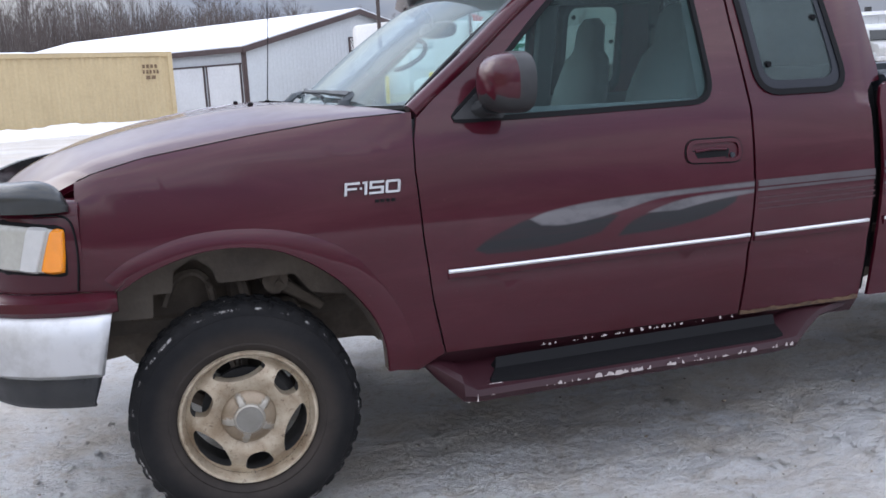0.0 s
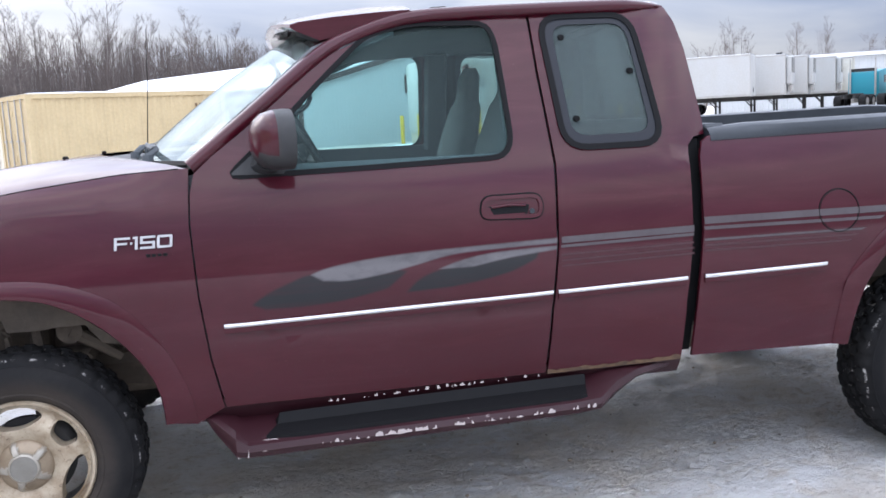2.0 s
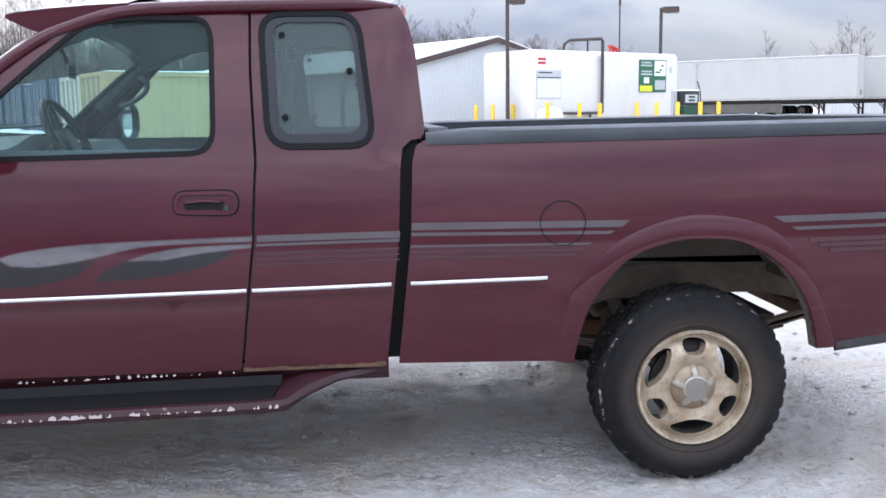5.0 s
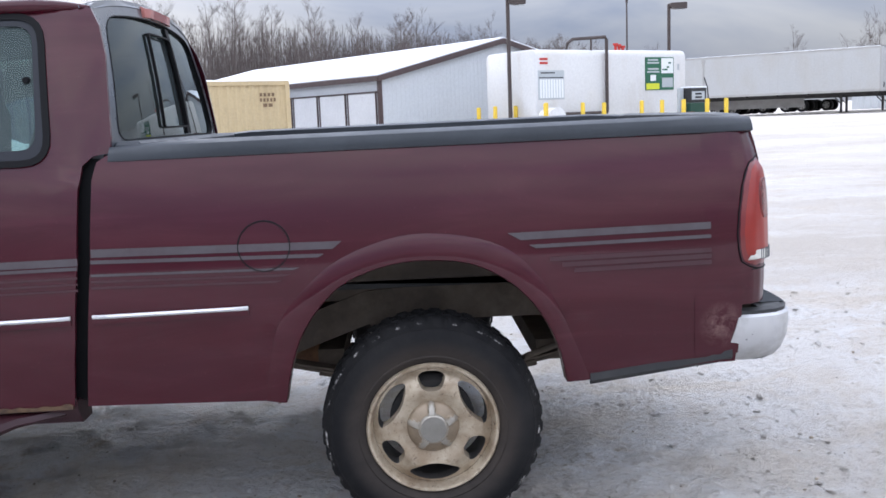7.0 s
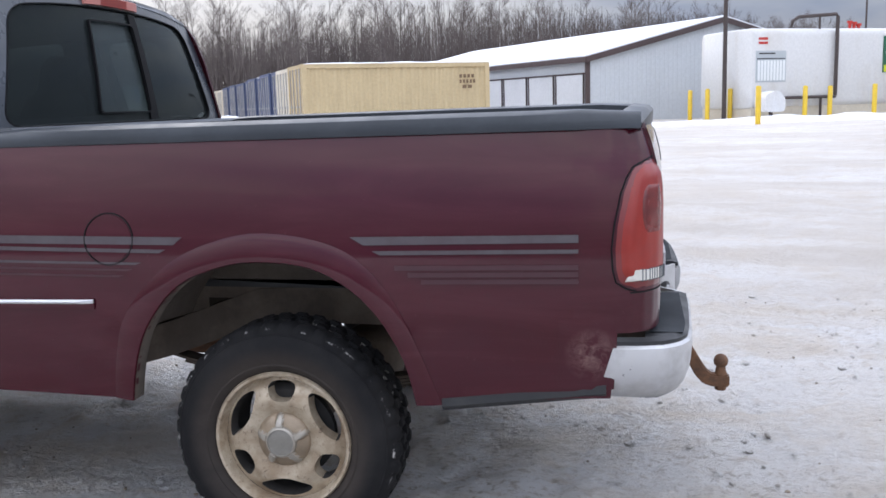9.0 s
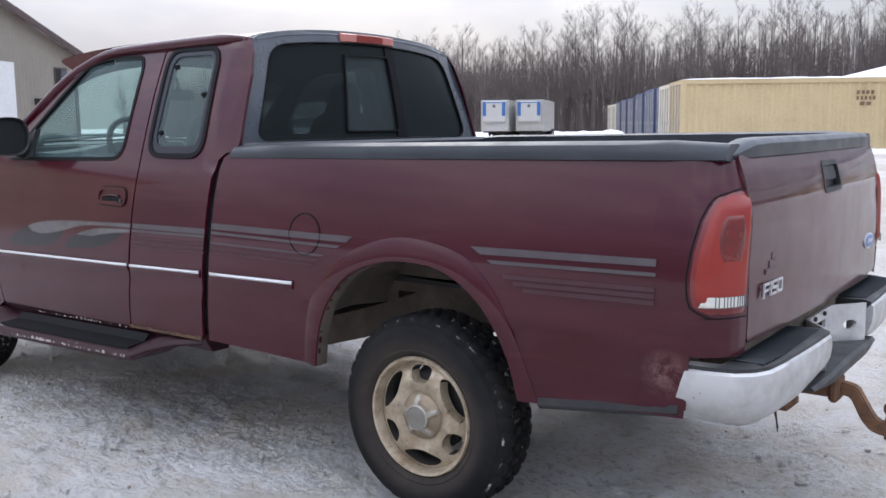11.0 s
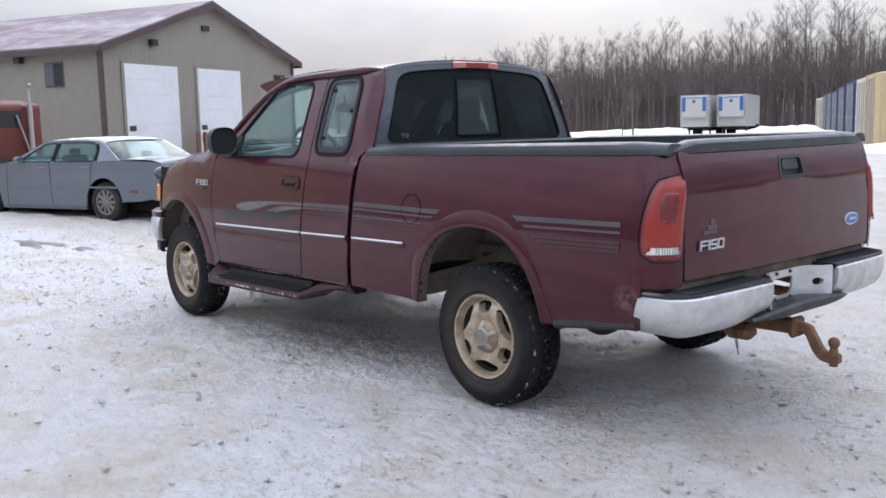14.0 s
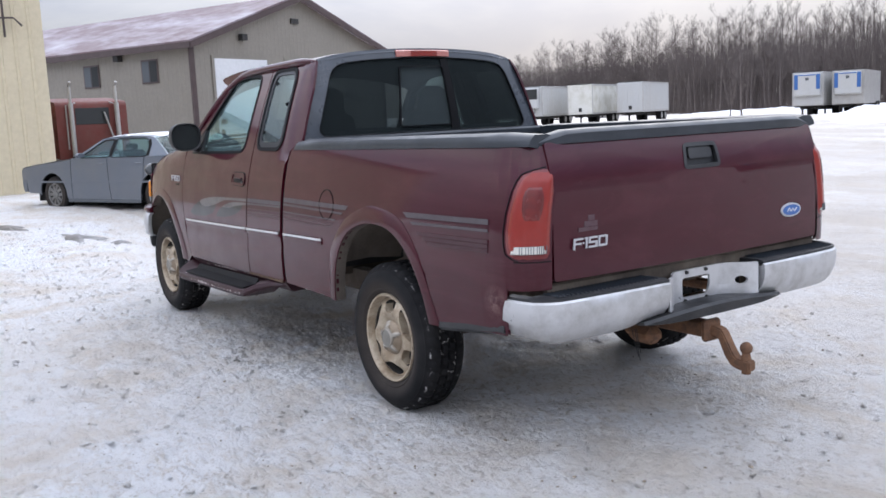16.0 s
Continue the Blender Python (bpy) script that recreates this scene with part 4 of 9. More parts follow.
# the white store building with roll-up doors
b_l = Vector((-0.5924, 0.8056))
b_g = Vector((0.8056, 0.5924))
store, sc, sg, sl = gable_hall("storage_building", "long white steel storage building with brown trim and snowy roof", (2.65, 34.97), b_g, b_l, 13.8, 24.0, 0.55, 3.13, 4.75, STEELWHITE, SNOW, 0.2)
for k in range(8):
    s0 = 0.30 + k * 2.36
    bm = bmesh.new()
    quad_box(bm, sc, sl, -sg, s0, s0 + 2.06, 0.5, 2.48, 0.022, 0.03)
    fix(bm)
    d = part("roll_up_door", bm, DOORWHITE, store, smooth=False)
    for j in range(11):
        z = 0.55 + j * 0.178
        bm = bmesh.new()
        quad_box(bm, sc, sl, -sg, s0 + 0.02, s0 + 2.04, z, z + 0.14, 0.031, 0.042)
        fix(bm)
        part("slat", bm, DOORWHITE, d, smooth=False)
    for e in (s0 - 0.09, s0 + 2.06):
        bm = bmesh.new()
        quad_box(bm, sc, sl, -sg, e, e + 0.07, 0.5, 2.54, 0.022, 0.06)
        fix(bm)
        part("door_frame", bm, TRIMBROWN, d, smooth=False)
bm = bmesh.new()
quad_box(bm, sc, sl, -sg, 0.16, 20, 2.50, 2.56, 0.022, 0.055)
fix(bm)
part("header_trim", bm, TRIMBROWN, store, smooth=False)
bm = bmesh.new()
quad_box(bm, sc, sg, -sl, 6.2, 7.55, 2.75, 3.60, 0.024, 0.06)
fix(bm)
store_sign = part("sign_board", bm, TRIMBROWN, store, "dark sign board with white lettering", smooth=False)
sign_m = Matrix.Translation(sc + sg * 6.28 - sl * 0.066) @ Matrix((( sg.x, 0, -sl.x, 0), (sg.y, 0, -sl.y, 0), (0, 1, 0, 0), (0, 0, 0, 1)))
lettering("lettering", "SELF", 0.34, sign_m @ Matrix.Translation((0, 3.30, 0)), SIGNWHITE, store_sign, 0.01, stretch=1.1)
lettering("lettering", "STOR", 0.34, sign_m @ Matrix.Translation((0, 3.03, 0)), SIGNWHITE, store_sign, 0.01, stretch=1.1)
bm = bmesh.new()
quad_box(bm, sc, sg, -sl, 6.5, 7.3, 2.80, 2.92, 0.061, 0.07)
fix(bm)
part("text_bar", bm, SIGNWHITE, store_sign, smooth=False)

# the taupe workshop with two overhead doors
w_g = Vector((-0.405, 0.914))
w_l = Vector((-0.914, -0.405))
shop, hc, hg, hl = gable_hall("workshop", "large taupe steel workshop with two white overhead doors", (-25.98, 8.43), w_g, w_l, 11.9, 26.0, 0.2, 4.58, 6.60, CLAD_TAN, ROOFBROWN, 0.35)
for s0, s1 in ((1.07, 3.94), (5.12, 7.90)):
    bm = bmesh.new()
    quad_box(bm, hc, hg, -hl, s0 - 0.12, s1 + 0.12, 0.1, 4.14, 0.021, 0.05)
    fix(bm)
    part("door_surround", bm, CLAD_TAN, shop, smooth=False)
    bm = bmesh.new()
    quad_box(bm, hc, hg, -hl, s0, s1, 0.14, 4.02, 0.051, 0.056)
    fix(bm)
    d = part("overhead_door", bm, DOORWHITE, shop, smooth=False)
    for k in range(7):
        z = 0.16 + k * 0.553
        bm = bmesh.new()
        quad_box(bm, hc, hg, -hl, s0 + 0.01, s1 - 0.01, z, z + 0.540, 0.057, 0.07)
        fix(bm)
        part("door_panel", bm, DOORWHITE, d, smooth=False)
    for z0, z1 in ((1.55, 1.75), (1.05, 1.35)):
        bm = bmesh.new()
        quad_box(bm, hc, hg, -hl, s0 + 0.08, s0 + (0.42 if z0 > 1.5 else 0.28), z0, z1, 0.071, 0.08)
        fix(bm)
        part("notice", bm, BLACK, d, smooth=False)


GREYSIGN_DARK = plain("dim_pane", (0.10, 0.11, 0.12), 0.15)


def shop_window(p, d, out, s0, s1, z0, z1):
    bm = bmesh.new()
    quad_box(bm, p, d, out, s0 - 0.06, s1 + 0.06, z0 - 0.06, z1 + 0.06, 0.021, 0.045)
    fix(bm)
    w = part("window", bm, TRIMBROWN, shop, smooth=False)
    for a, b in ((s0, (s0 + s1) / 2 - 0.02), ((s0 + s1) / 2 + 0.02, s1)):
        bm = bmesh.new()
        quad_box(bm, p, d, out, a, b, z0, z1, 0.046, 0.055)
        fix(bm)
        part("pane", bm, GLOSSBLACK if a == s0 else GREYSIGN_DARK, w, smooth=False)


shop_window(hc, hl, -hg, 1.85, 2.65, 3.27, 4.04)
shop_window(hc, hl, -hg, 5.25, 6.08, 3.27, 4.04)
shop_window(hc, hl, -hg, 12.3, 13.1, 3.27, 4.04)
shop_window(hc, hg, -hl, 10.50, 11.20, 3.26, 3.92)
for p, d, out, s, z in ((hc, hg, -hl, 2.6, 4.85), (hc, hg, -hl, 9.2, 2.55), (hc, hl, -hg, 3.9, 4.25)):
    bm = bmesh.new()
    quad_box(bm, p, d, out, s - 0.14, s + 0.14, z - 0.12, z + 0.12, 0.02, 0.25)
    fix(bm)
    part("wall_lamp", bm, DARKSTEEL, shop, "small dark wall lamp", smooth=False)
bm = bmesh.new()
quad_box(bm, hc, hg, -hl, 5.55, 6.0, 5.55, 5.75, 0.02, 0.08)
fix(bm)
part("vent", bm, DARKSTEEL, shop, smooth=False)


def bollard(x, y, h, r, mat, label, group, base=None):
    z = ground_z(x, y) if base is None else base
    bm = bmesh.new()
    rings = []
    for zz, rr in ((-0.1, r), (h - 0.04, r), (h - 0.012, r * 0.8), (h, r * 0.4)):
        rings.append([(rr * math.cos(k * math.tau / 14), rr * math.sin(k * math.tau / 14), zz) for k in range(14)])
    skin(bm, rings, closed=True, caps=True)
    fix(bm)
    ob = part("bollard", bm, mat)
    ob.matrix_basis = pose(x, y, z)
    return tagged(ob, label, "bollard", group)


for s in (4.42, 4.85):
    q = hc + hg * s - hl * 0.5
    bollard(q.x, q.y, 1.25, 0.09, RUST, "rust-brown steel bollard beside an overhead door", "workshop door bollards", 0.22)

# the cream steel shed whose corner comes into view last
shed = thing("cream_shed", Matrix.Identity(4), "tall cream ribbed-steel building wall", "building")
SH = Vector((-14.07, 1.03, 0))
sd, so = Vector((-0.10, -0.995, 0)).normalized(), Vector((0.995, -0.10, 0)).normalized()
for p, d, ln, out in ((SH, sd, 14.0, so), (SH, -so, 9.0, -sd)):
    bm = bmesh.new()
    ribbed(bm, p, d, ln, -0.2, 5.6, 0.30, 0.03, out)
    ribbed(bm, p - out * 0.12, d, ln, -0.2, 5.6, 50, 0, out)
    fix(bm)
    part("wall", bm, CLAD_CREAM, shed, smooth=False)
bm = bmesh.new()
a = [SH + so * 0.25 - sd * 0.25, SH + so * 0.25 + sd * 14.2, SH - so * 9 + sd * 14.2, SH - so * 9 - sd * 0.25]
skin(bm, [[p + Vector((0, 0, 5.6)) for p in a], [p + Vector((0, 0, 5.8)) for p in a]], closed=True, caps=True)
fix(bm)
part("roof", bm, TRIMBROWN, shed, smooth=False)
bm = bmesh.new()
q = SH + sd * 0.75 + so * 0.12
tube(bm, [q + Vector((0, 0, 3.55)), q + Vector((0, 0, 4.8))], 0.025)
tube(bm, [q - sd * 0.35 + so * 0.05 + Vector((0, 0, 3.78)), q - sd * 0.2 + Vector((0, 0, 3.95)), q + sd * 0.6 + Vector((0, 0, 3.95))], 0.02)
part("pipe_bracket", bm, PIPE, shed, "thin dark wall-mounted pipe bracket")


# ------------------------------------------------------------ fuel station
TD = Vector((0.8644, 0.5028, 0))
TP = Vector((-TD.y, TD.x, 0))
T0 = Vector((8.70, 31.68, 0))
T_LEN, T_W, T_Z0, T_Z1 = 8.25, 3.25, 0.95, 3.83


def fuel_tank():
    t = thing("fuel_tank", Matrix.Identity(4), "large white rust-streaked steel fuel storage tank with snow on top", "tank")
    bm = bmesh.new()
    sec = rounded([(0, T_Z0), (T_W, T_Z0), (T_W, T_Z1), (0, T_Z1)], 0.30, 6)
    rings = []
    for s, k in ((0, 0.965), (0.03, 0.99), (0.09, 1.0), (T_LEN - 0.09, 1.0), (T_LEN - 0.03, 0.99), (T_LEN, 0.965)):
        cx, cz = T_W / 2, (T_Z0 + T_Z1) / 2
        rings.append([T0 + TD * s + TP * (cx + (u - cx) * k) + Vector((0, 0, cz + (z - cz) * k)) for u, z in sec])
    skin(bm, rings, closed=True, caps=True)
    fix(bm)
    part("tank_body", bm, TANKWHITE, t, angle=40)
    bm = bmesh.new()
    rings = []
    for k in range(30):
        s = 0.1 + (T_LEN - 0.2) * k / 29
        e = min(1, 6 * k / 29, 6 * (29 - k) / 29)
        rings.append([T0 + TD * s + TP * (T_W * (0.06 + 0.88 * j / 10)) + Vector((0, 0, T_Z1 - 0.10 + (0.16 + 0.03 * noise.noise(Vector((k * 0.7, j * 0.5, 0)))) * math.sin(math.pi * (0.12 + 0.76 * j / 10)) * e)) for j in range(11)])
    skin(bm, rings)
    fix(bm)
    part("snow_cover", bm, SNOW, t, "soft layer of snow", angle=70)
    for s in (0.6, T_LEN / 2, T_LEN - 0.6):
        bm = bmesh.new()
        quad_box(bm, T0, TD, TP, s - 0.2, s + 0.2, 0.3, T_Z0 + 0.25, 0.25, T_W - 0.25)
        fix(bm)
        part("saddle", bm, CONT_WHITE, t, smooth=False)
    bm = bmesh.new()
    quad_box(bm, T0, TD, TP, 0.05, T_LEN - 0.05, 0.45, T_Z0 + 0.12, 0.10, T_W - 0.1)
    fix(bm)
    part("skid", bm, CONT_WHITE, t, "dirty beige steel skid", smooth=False)

    def on_face(s0, s1, z0, z1, mat, nm, parent, out=0.004, label=""):
        b = bmesh.new()
        quad_box(b, T0, TD, -TP, s0, s1, z0, z1, 0.0, out)
        fix(b)
        return part(nm, b, mat, parent, label, smooth=False)

    sign = on_face(5.82, 7.48, 2.17, 3.53, GREEN, "sign", t, 0.03, "green and white instruction sign")
    on_face(6.74, 7.44, 2.86, 3.49, SIGNWHITE, "sign_panel", sign, 0.036)
    on_face(6.78, 7.42, 2.28, 2.68, GREYSIGN, "sign_panel", sign, 0.036)
    on_face(5.86, 6.62, 2.20, 2.45, SIGNYELLOW, "sign_panel", sign, 0.036)
    on_face(6.10, 6.42, 2.55, 2.80, SIGNWHITE, "sign_panel", sign, 0.036)
    for z, a, b in ((3.42, 5.95, 6.55), (3.30, 5.92, 6.6), (3.05, 5.95, 6.58), (2.93, 5.92, 6.62)):
        on_face(a, b, z - 0.04, z + 0.03, GREYSIGN, "text_bar", sign, 0.036)
    for z, a, b in ((3.30, 7.15, 7.30), (3.02, 6.80, 7.10), (3.12, 7.05, 7.2)):
        on_face(a, b, z - 0.04, z + 0.03, GREEN, "text_bar", sign, 0.04)
    notice = on_face(0.12, 1.42, 1.90, 3.02, GREYSIGN, "notice_board", t, 0.012, "grey notice with columns of small print")
    for k in range(9):
        on_face(0.20 + k * 0.135, 0.30 + k * 0.135, 1.96, 2.68, SIGNWHITE, "text_bar", notice, 0.016)
    on_face(0.16, 1.38, 2.72, 2.76, BLACK, "text_bar", notice, 0.016)
    on_face(0.25, 0.95, 2.90, 2.95, BLACK, "text_bar", notice, 0.016)
    for z in (3.30, 3.45):
        on_face(0.22, 0.62, z - 0.045, z + 0.045, REDPAINT, "text_bar", t, 0.006)
    on_face(7.72, 7.85, 3.0, 3.25, GREYSIGN, "text_bar", t, 0.006)
    # fill pipe over the top
    bm = bmesh.new()
    f = T0 - TP * 0.14
    zt = T_Z1 + 0.48
    tube(bm, [f + TD * 3.55 + Vector((0, 0, 1.35)), f + TD * 3.55 + Vector((0, 0, zt - 0.1)), f + TD * 3.50 + Vector((0, 0, zt)), f + TD * 2.3 + TP * 0.6 + Vector((0, 0, zt - 0.05)), f + TD * 2.1 + TP * 0.7 + Vector((0, 0, zt - 0.2)), f + TD * 2.05 + TP * 0.72 + Vector((0, 0, T_Z1 - 0.05))], 0.07, 10)
    tube(bm, [f + TD * 0.9 + Vector((0, 0, 1.33)), f + TD * 3.55 + Vector((0, 0, 1.33))], 0.06, 10)
    tube(bm, [f + TD * 2.9 + Vector((0, 0, 1.33)), f + TD * 2.9 + Vector((0, 0, 0.4))], 0.05, 8)
    tube(bm, [f + TD * 3.0 + TP * 0.3 + Vector((0, 0, zt)), f + TD * 3.0 + TP * 0.3 + Vector((0, 0, T_Z1 - 0.1))], 0.04, 8)
    part("pipework", bm, PIPE, t, "dark brown steel pipe")
    bm = bmesh.new()
    for s, h in ((5.3, 0.32), (5.5, 0.28), (5.72, 0.22)):
        q = T0 + TD * s + TP * 1.2 + Vector((0, 0, T_Z1 - 0.05))
        rod(bm, q, q + Vector((0, 0, h)), 0.06)
        rod(bm, q + Vector((0, 0, h)), q + Vector((0, 0, h + 0.09)), 0.11)
    part("vent_cap", bm, REDPAINT, t, "red vent fittings")
    bm = bmesh.new()
    q = T0 + TD * 0.2 - TP * 0.75
    sec = rounded([(-0.35, 0.85), (0.35, 0.85), (0.35, 1.35), (0.1, 1.62), (-0.35, 1.45)], 0.15, 4)
    skin(bm, [[q + TD * u * 1.2 + TP * w + Vector((0, 0, z)) for u, z in sec] for w in (-0.3, 0.3)], closed=True, caps=True)
    fix(bm)
    part("fill_box", bm, TANKWHITE, t, "white metal fill box capped with snow")
    bm = bmesh.new()
    tube(bm, [q + Vector((0, 0, 0.9)), q + TD * 0.1 + Vector((0, 0, 0.62)), q + TD * 0.05 + Vector((0, 0, 0.4))], 0.07)
    part("spout", bm, PIPE, t)
    return t


fuel_tank()
for x, y, top in ((6.62, 33.3, 1.71), (7.21, 32.6, 1.73), (8.03, 32.7, 1.72), (8.37, 27.17, 1.74), (10.5, 31.6, 1.74), (11.4, 31.95, 1.72), (12.9, 32.0, 1.74), (13.63, 31.75, 1.73), (14.4, 31.5, 1.72), (15.38, 31.67, 1.72), (16.21, 31.9, 1.71)):
    bollard(x, y, top - ground_z(x, y), 0.085, YELLOW, "yellow-painted steel bollard standing in snow", "bollards round the fuel tank")


def pump(x, y, turn):
    z = ground_z(x, y)
    t = thing("fuel_pump", pose(x, y, z, 0, 0, turn), "green fuel dispenser with white dial face and hose", "fuel pump")
    bm = bmesh.new()
    box(bm, -0.42, 0.42, -0.28, 0.28, 0.0, 1.02, 0.03)
    part("cabinet", bm, PUMPGREEN, t)
    bm = bmesh.new()
    box(bm, -0.42, 0.42, -0.28, 0.28, 1.03, 1.60, 0.03)
    part("head", bm, BLACK, t)
    bm = bmesh.new()
    box(bm, -0.36, 0.30, -0.295, -0.275, 1.14, 1.46, 0.01)
    part("dial_face", bm, GREYSIGN, t)
    for z0 in (1.20, 1.33):
        bm = bmesh.new()
        box(bm, -0.20, 0.14, -0.305, -0.292, z0, z0 + 0.07, 0.004)
        part("counter_window", bm, GLOSSBLACK, t)
    bm = bmesh.new()
    box(bm, -0.43, 0.43, -0.29, 0.29, 1.60, 1.655, 0.025)
    part("snow_cover", bm, SNOW, t, "thin cap of snow")
    bm = bmesh.new()
    rod(bm, (0.5, 0, 0), (0.5, 0, 2.55), 0.045)
    rod(bm, (0.5, 0, 2.55), (0.5, 0, 2.68), 0.08)
    part("mast", bm, ALUM, t)
    bm = bmesh.new()
    tube(bm, [(0.5, -0.05, 2.0), (0.62, -0.1, 1.6), (0.68, -0.12, 0.9), (0.55, -0.15, 0.35), (0.45, -0.2, 0.8), (0.43, -0.2, 1.1)], 0.025)
    part("hose", bm, BLACK, t)
    bm = bmesh.new()
    box(bm, -0.95, -0.45, -0.55, -0.2, -0.05, 0.68, 0.03)
    part("equipment_box", bm, RUST, t, "rust-brown steel box")
    bm = bmesh.new()
    box(bm, -0.69, -0.47, 0.05, 0.22, -0.05, 1.62, 0.02)
    part("conduit_post", bm, GREYSIGN, t, "grey conduit post")
    return t


pump(15.15, 32.6, 25)


def yard_lamp(x, y, h, arm, turn, label, head=True):
    z = ground_z(x, y)
    t = thing("yard_lamp" if head else "antenna_mast", pose(x, y, z, 0, 0, turn), label, "street lamp" if head else "mast")
    bm = bmesh.new()
    rod(bm, (0, 0, -0.1), (0, 0, h), 0.085 if head else 0.05, 0.075 if head else 0.035, 10)
    part("pole", bm, PIPE, t)
    if head:
        bm = bmesh.new()
        sec = rounded([(0.0, -0.10), (0.0, 0.10), (arm, 0.13), (arm, -0.16), (0.3, -0.16)], 0.05, 2)
        skin(bm, [[(u, w, h - 0.05 + v) for u, v in sec] for w in (-0.2, 0.2)], closed=True, caps=True)
        fix(bm)
        part("lamp_head", bm, PIPE, t)
        bm = bmesh.new()
        box(bm, 0.35, arm - 0.05, -0.15, 0.15, h - 0.235, h - 0.212, 0.005)
        part("lens", bm, GREYSIGN, t)
    else:
        bm = bmesh.new()
        rod(bm, (0, 0, h), (0, 0, h + 0.25), 0.06, 0.06, 8)
        part("tip", bm, PIPE, t)
    return t


yard_lamp(7.80, 32.5, 5.25, 0.68, 5, "dark brown square-headed yard lamp on a tall pole beside the tank")
yard_lamp(15.85, 38.4, 5.5, 0.80, 5, "dark brown square-headed yard lamp behind the fuel tank")
yard_lamp(14.04, 38.9, 5.7, 0, 0, "thin dark antenna mast behind the fuel tank", False)

# ------------------------------------------------------------- the pickup
pickup = thing("pickup_truck", Matrix.Identity(4), "burgundy extended-cab pickup truck with silver stripe decals, rusty and dusty", "pickup truck")


SHOULDER = [(-0.80, 1.02), (-0.462, 1.180), (-0.40, 1.205), (-0.25, 1.243), (0.08, 1.292), (0.376, 1.326), (0.612, 1.338), (0.9, 1.345)]


def fender_top(x):
    for (a, za), (b, zb) in zip(SHOULDER, SHOULDER[1:]):
        if x <= b or b == 0.9:
            return za + (zb - za) * (x - a) / (b - a)


def half_low(x, z):
    """Half-width of the lower body."""
    w = 1.035 - (0.32 * (z - 0.85) ** 2 if z > 0.85 else 0.16 * (0.85 - z) ** 2)
    if x < 0.5:
        w -= 0.09 * (0.5 - x) ** 2
    if x < -0.35:
        w -= 0.45 * (-0.35 - x) ** 2
    if x < 0.60:
        d = z - fender_top(x) + 0.085
        if d > 0:
            w -= 5.5 * d * d * step01((0.60 - x) / 0.25)
    return w


def half_cab(x, z):
    """Half-width of the cab: the sides lean in above the belt line."""
    if z <= 1.27:
        return half_low(x, z)
    b = half_low(x, 1.27)
    k = z - 1.27
    lean = b - 0.32 * k - 0.10 * k * k
    if z > 1.80:
        lean -= 3.2 * (z - 1.80) ** 2
    if x > 2.30:
        lean -= 0.9 * (x - 2.30) ** 2
    return lean


def crease(x, z):
    """A soft pressed line below the moulding."""
    return half_low(x, z) - 0.006 * math.exp(-((z - 0.755) / 0.016) ** 2)


def half_side(x, z):
    return crease(x, z) if z <= 1.27 else half_cab(x, z)


WIN_F = rounded([(0.735, 1.300), (0.93, 1.470), (1.10, 1.632), (1.255, 1.768), (1.42, 1.806), (1.700, 1.800), (1.728, 1.74), (1.740, 1.36), (1.70, 1.312), (1.2, 1.304)], 0.05, 3)
WIN_R = rounded([(1.900, 1.822), (2.270, 1.822), (2.322, 1.325), (1.932, 1.325)], 0.095, 5)
DOOR = [(0.628, 1.318), (0.72, 1.398), (0.86, 1.508), (1.09, 1.690), (1.20, 1.766), (1.40, 1.829), (1.60, 1.843), (1.862, 1.846), (1.866, 1.6), (1.885, 1.279), (1.868, 0.967), (1.812, 0.522), (1.25, 0.520), (0.675, 0.520), (0.640, 0.70), (0.617, 0.92), (0.607, 1.15), (0.612, 1.25)]
QUARTER_P = [(1.872, 1.847), (2.10, 1.852), (2.38, 1.854), (2.425, 1.84), (2.455, 1.78), (2.478, 1.68), (2.502, 1.40), (2.500, 1.352), (2.450, 1.345), (2.418, 1.315), (2.408, 1.24), (2.397, 1.0), (2.345, 0.530), (1.822, 0.522), (1.878, 0.967), (1.895, 1.279), (1.876, 1.6)]
ARCH_R = [(3.041, 0.508), (3.072, 0.646), (3.125, 0.768), (3.234, 0.890), (3.385, 0.952), (3.534, 0.965), (3.690, 0.941), (3.838, 0.845), (3.940, 0.690), (3.980, 0.532)]
FLARE_R = [(2.975, 0.515), (2.993, 0.64), (3.044, 0.801), (3.20, 0.960), (3.389, 1.039), (3.560, 1.053), (3.77, 1.005), (3.912, 0.872), (4.000, 0.690), (4.060, 0.534)]
ARCH_F = [(0.470, 0.482), (0.459, 0.595), (0.410, 0.705), (0.306, 0.825), (0.166, 0.915), (0.030, 0.948), (-0.118, 0.940), (-0.262, 0.892), (-0.350, 0.842)]
FLARE_F = [(0.575, 0.482), (0.555, 0.600), (0.490, 0.745), (0.365, 0.902), (0.200, 0.982), (0.030, 1.008), (-0.147, 0.997), (-0.315, 0.940), (-0.400, 0.880)]
arch_r, arch_f = spline(ARCH_R, 3), spline(ARCH_F, 3)
BED = [(2.500, 1.345), (2.468, 1.325), (2.453, 1.27), (2.440, 1.0), (2.388, 0.528), (2.70, 0.522), (2.985, 0.515)] + arch_r + [(4.06, 0.534), (4.30, 0.556), (4.455, 0.572), (4.455, 1.0), (4.455, 1.345), (3.5, 1.345)]
FENDER = [(0.612, 1.338), (0.376, 1.326), (0.08, 1.292), (-0.25, 1.243), (-0.40, 1.205), (-0.462, 1.180), (-0.462, 1.0), (-0.470, 0.848), (-0.395, 0.838)] + arch_f[::-1] + [(0.575, 0.470), (0.668, 0.520), (0.634, 0.70), (0.611, 0.92), (0.601, 1.15), (0.606, 1.25)]


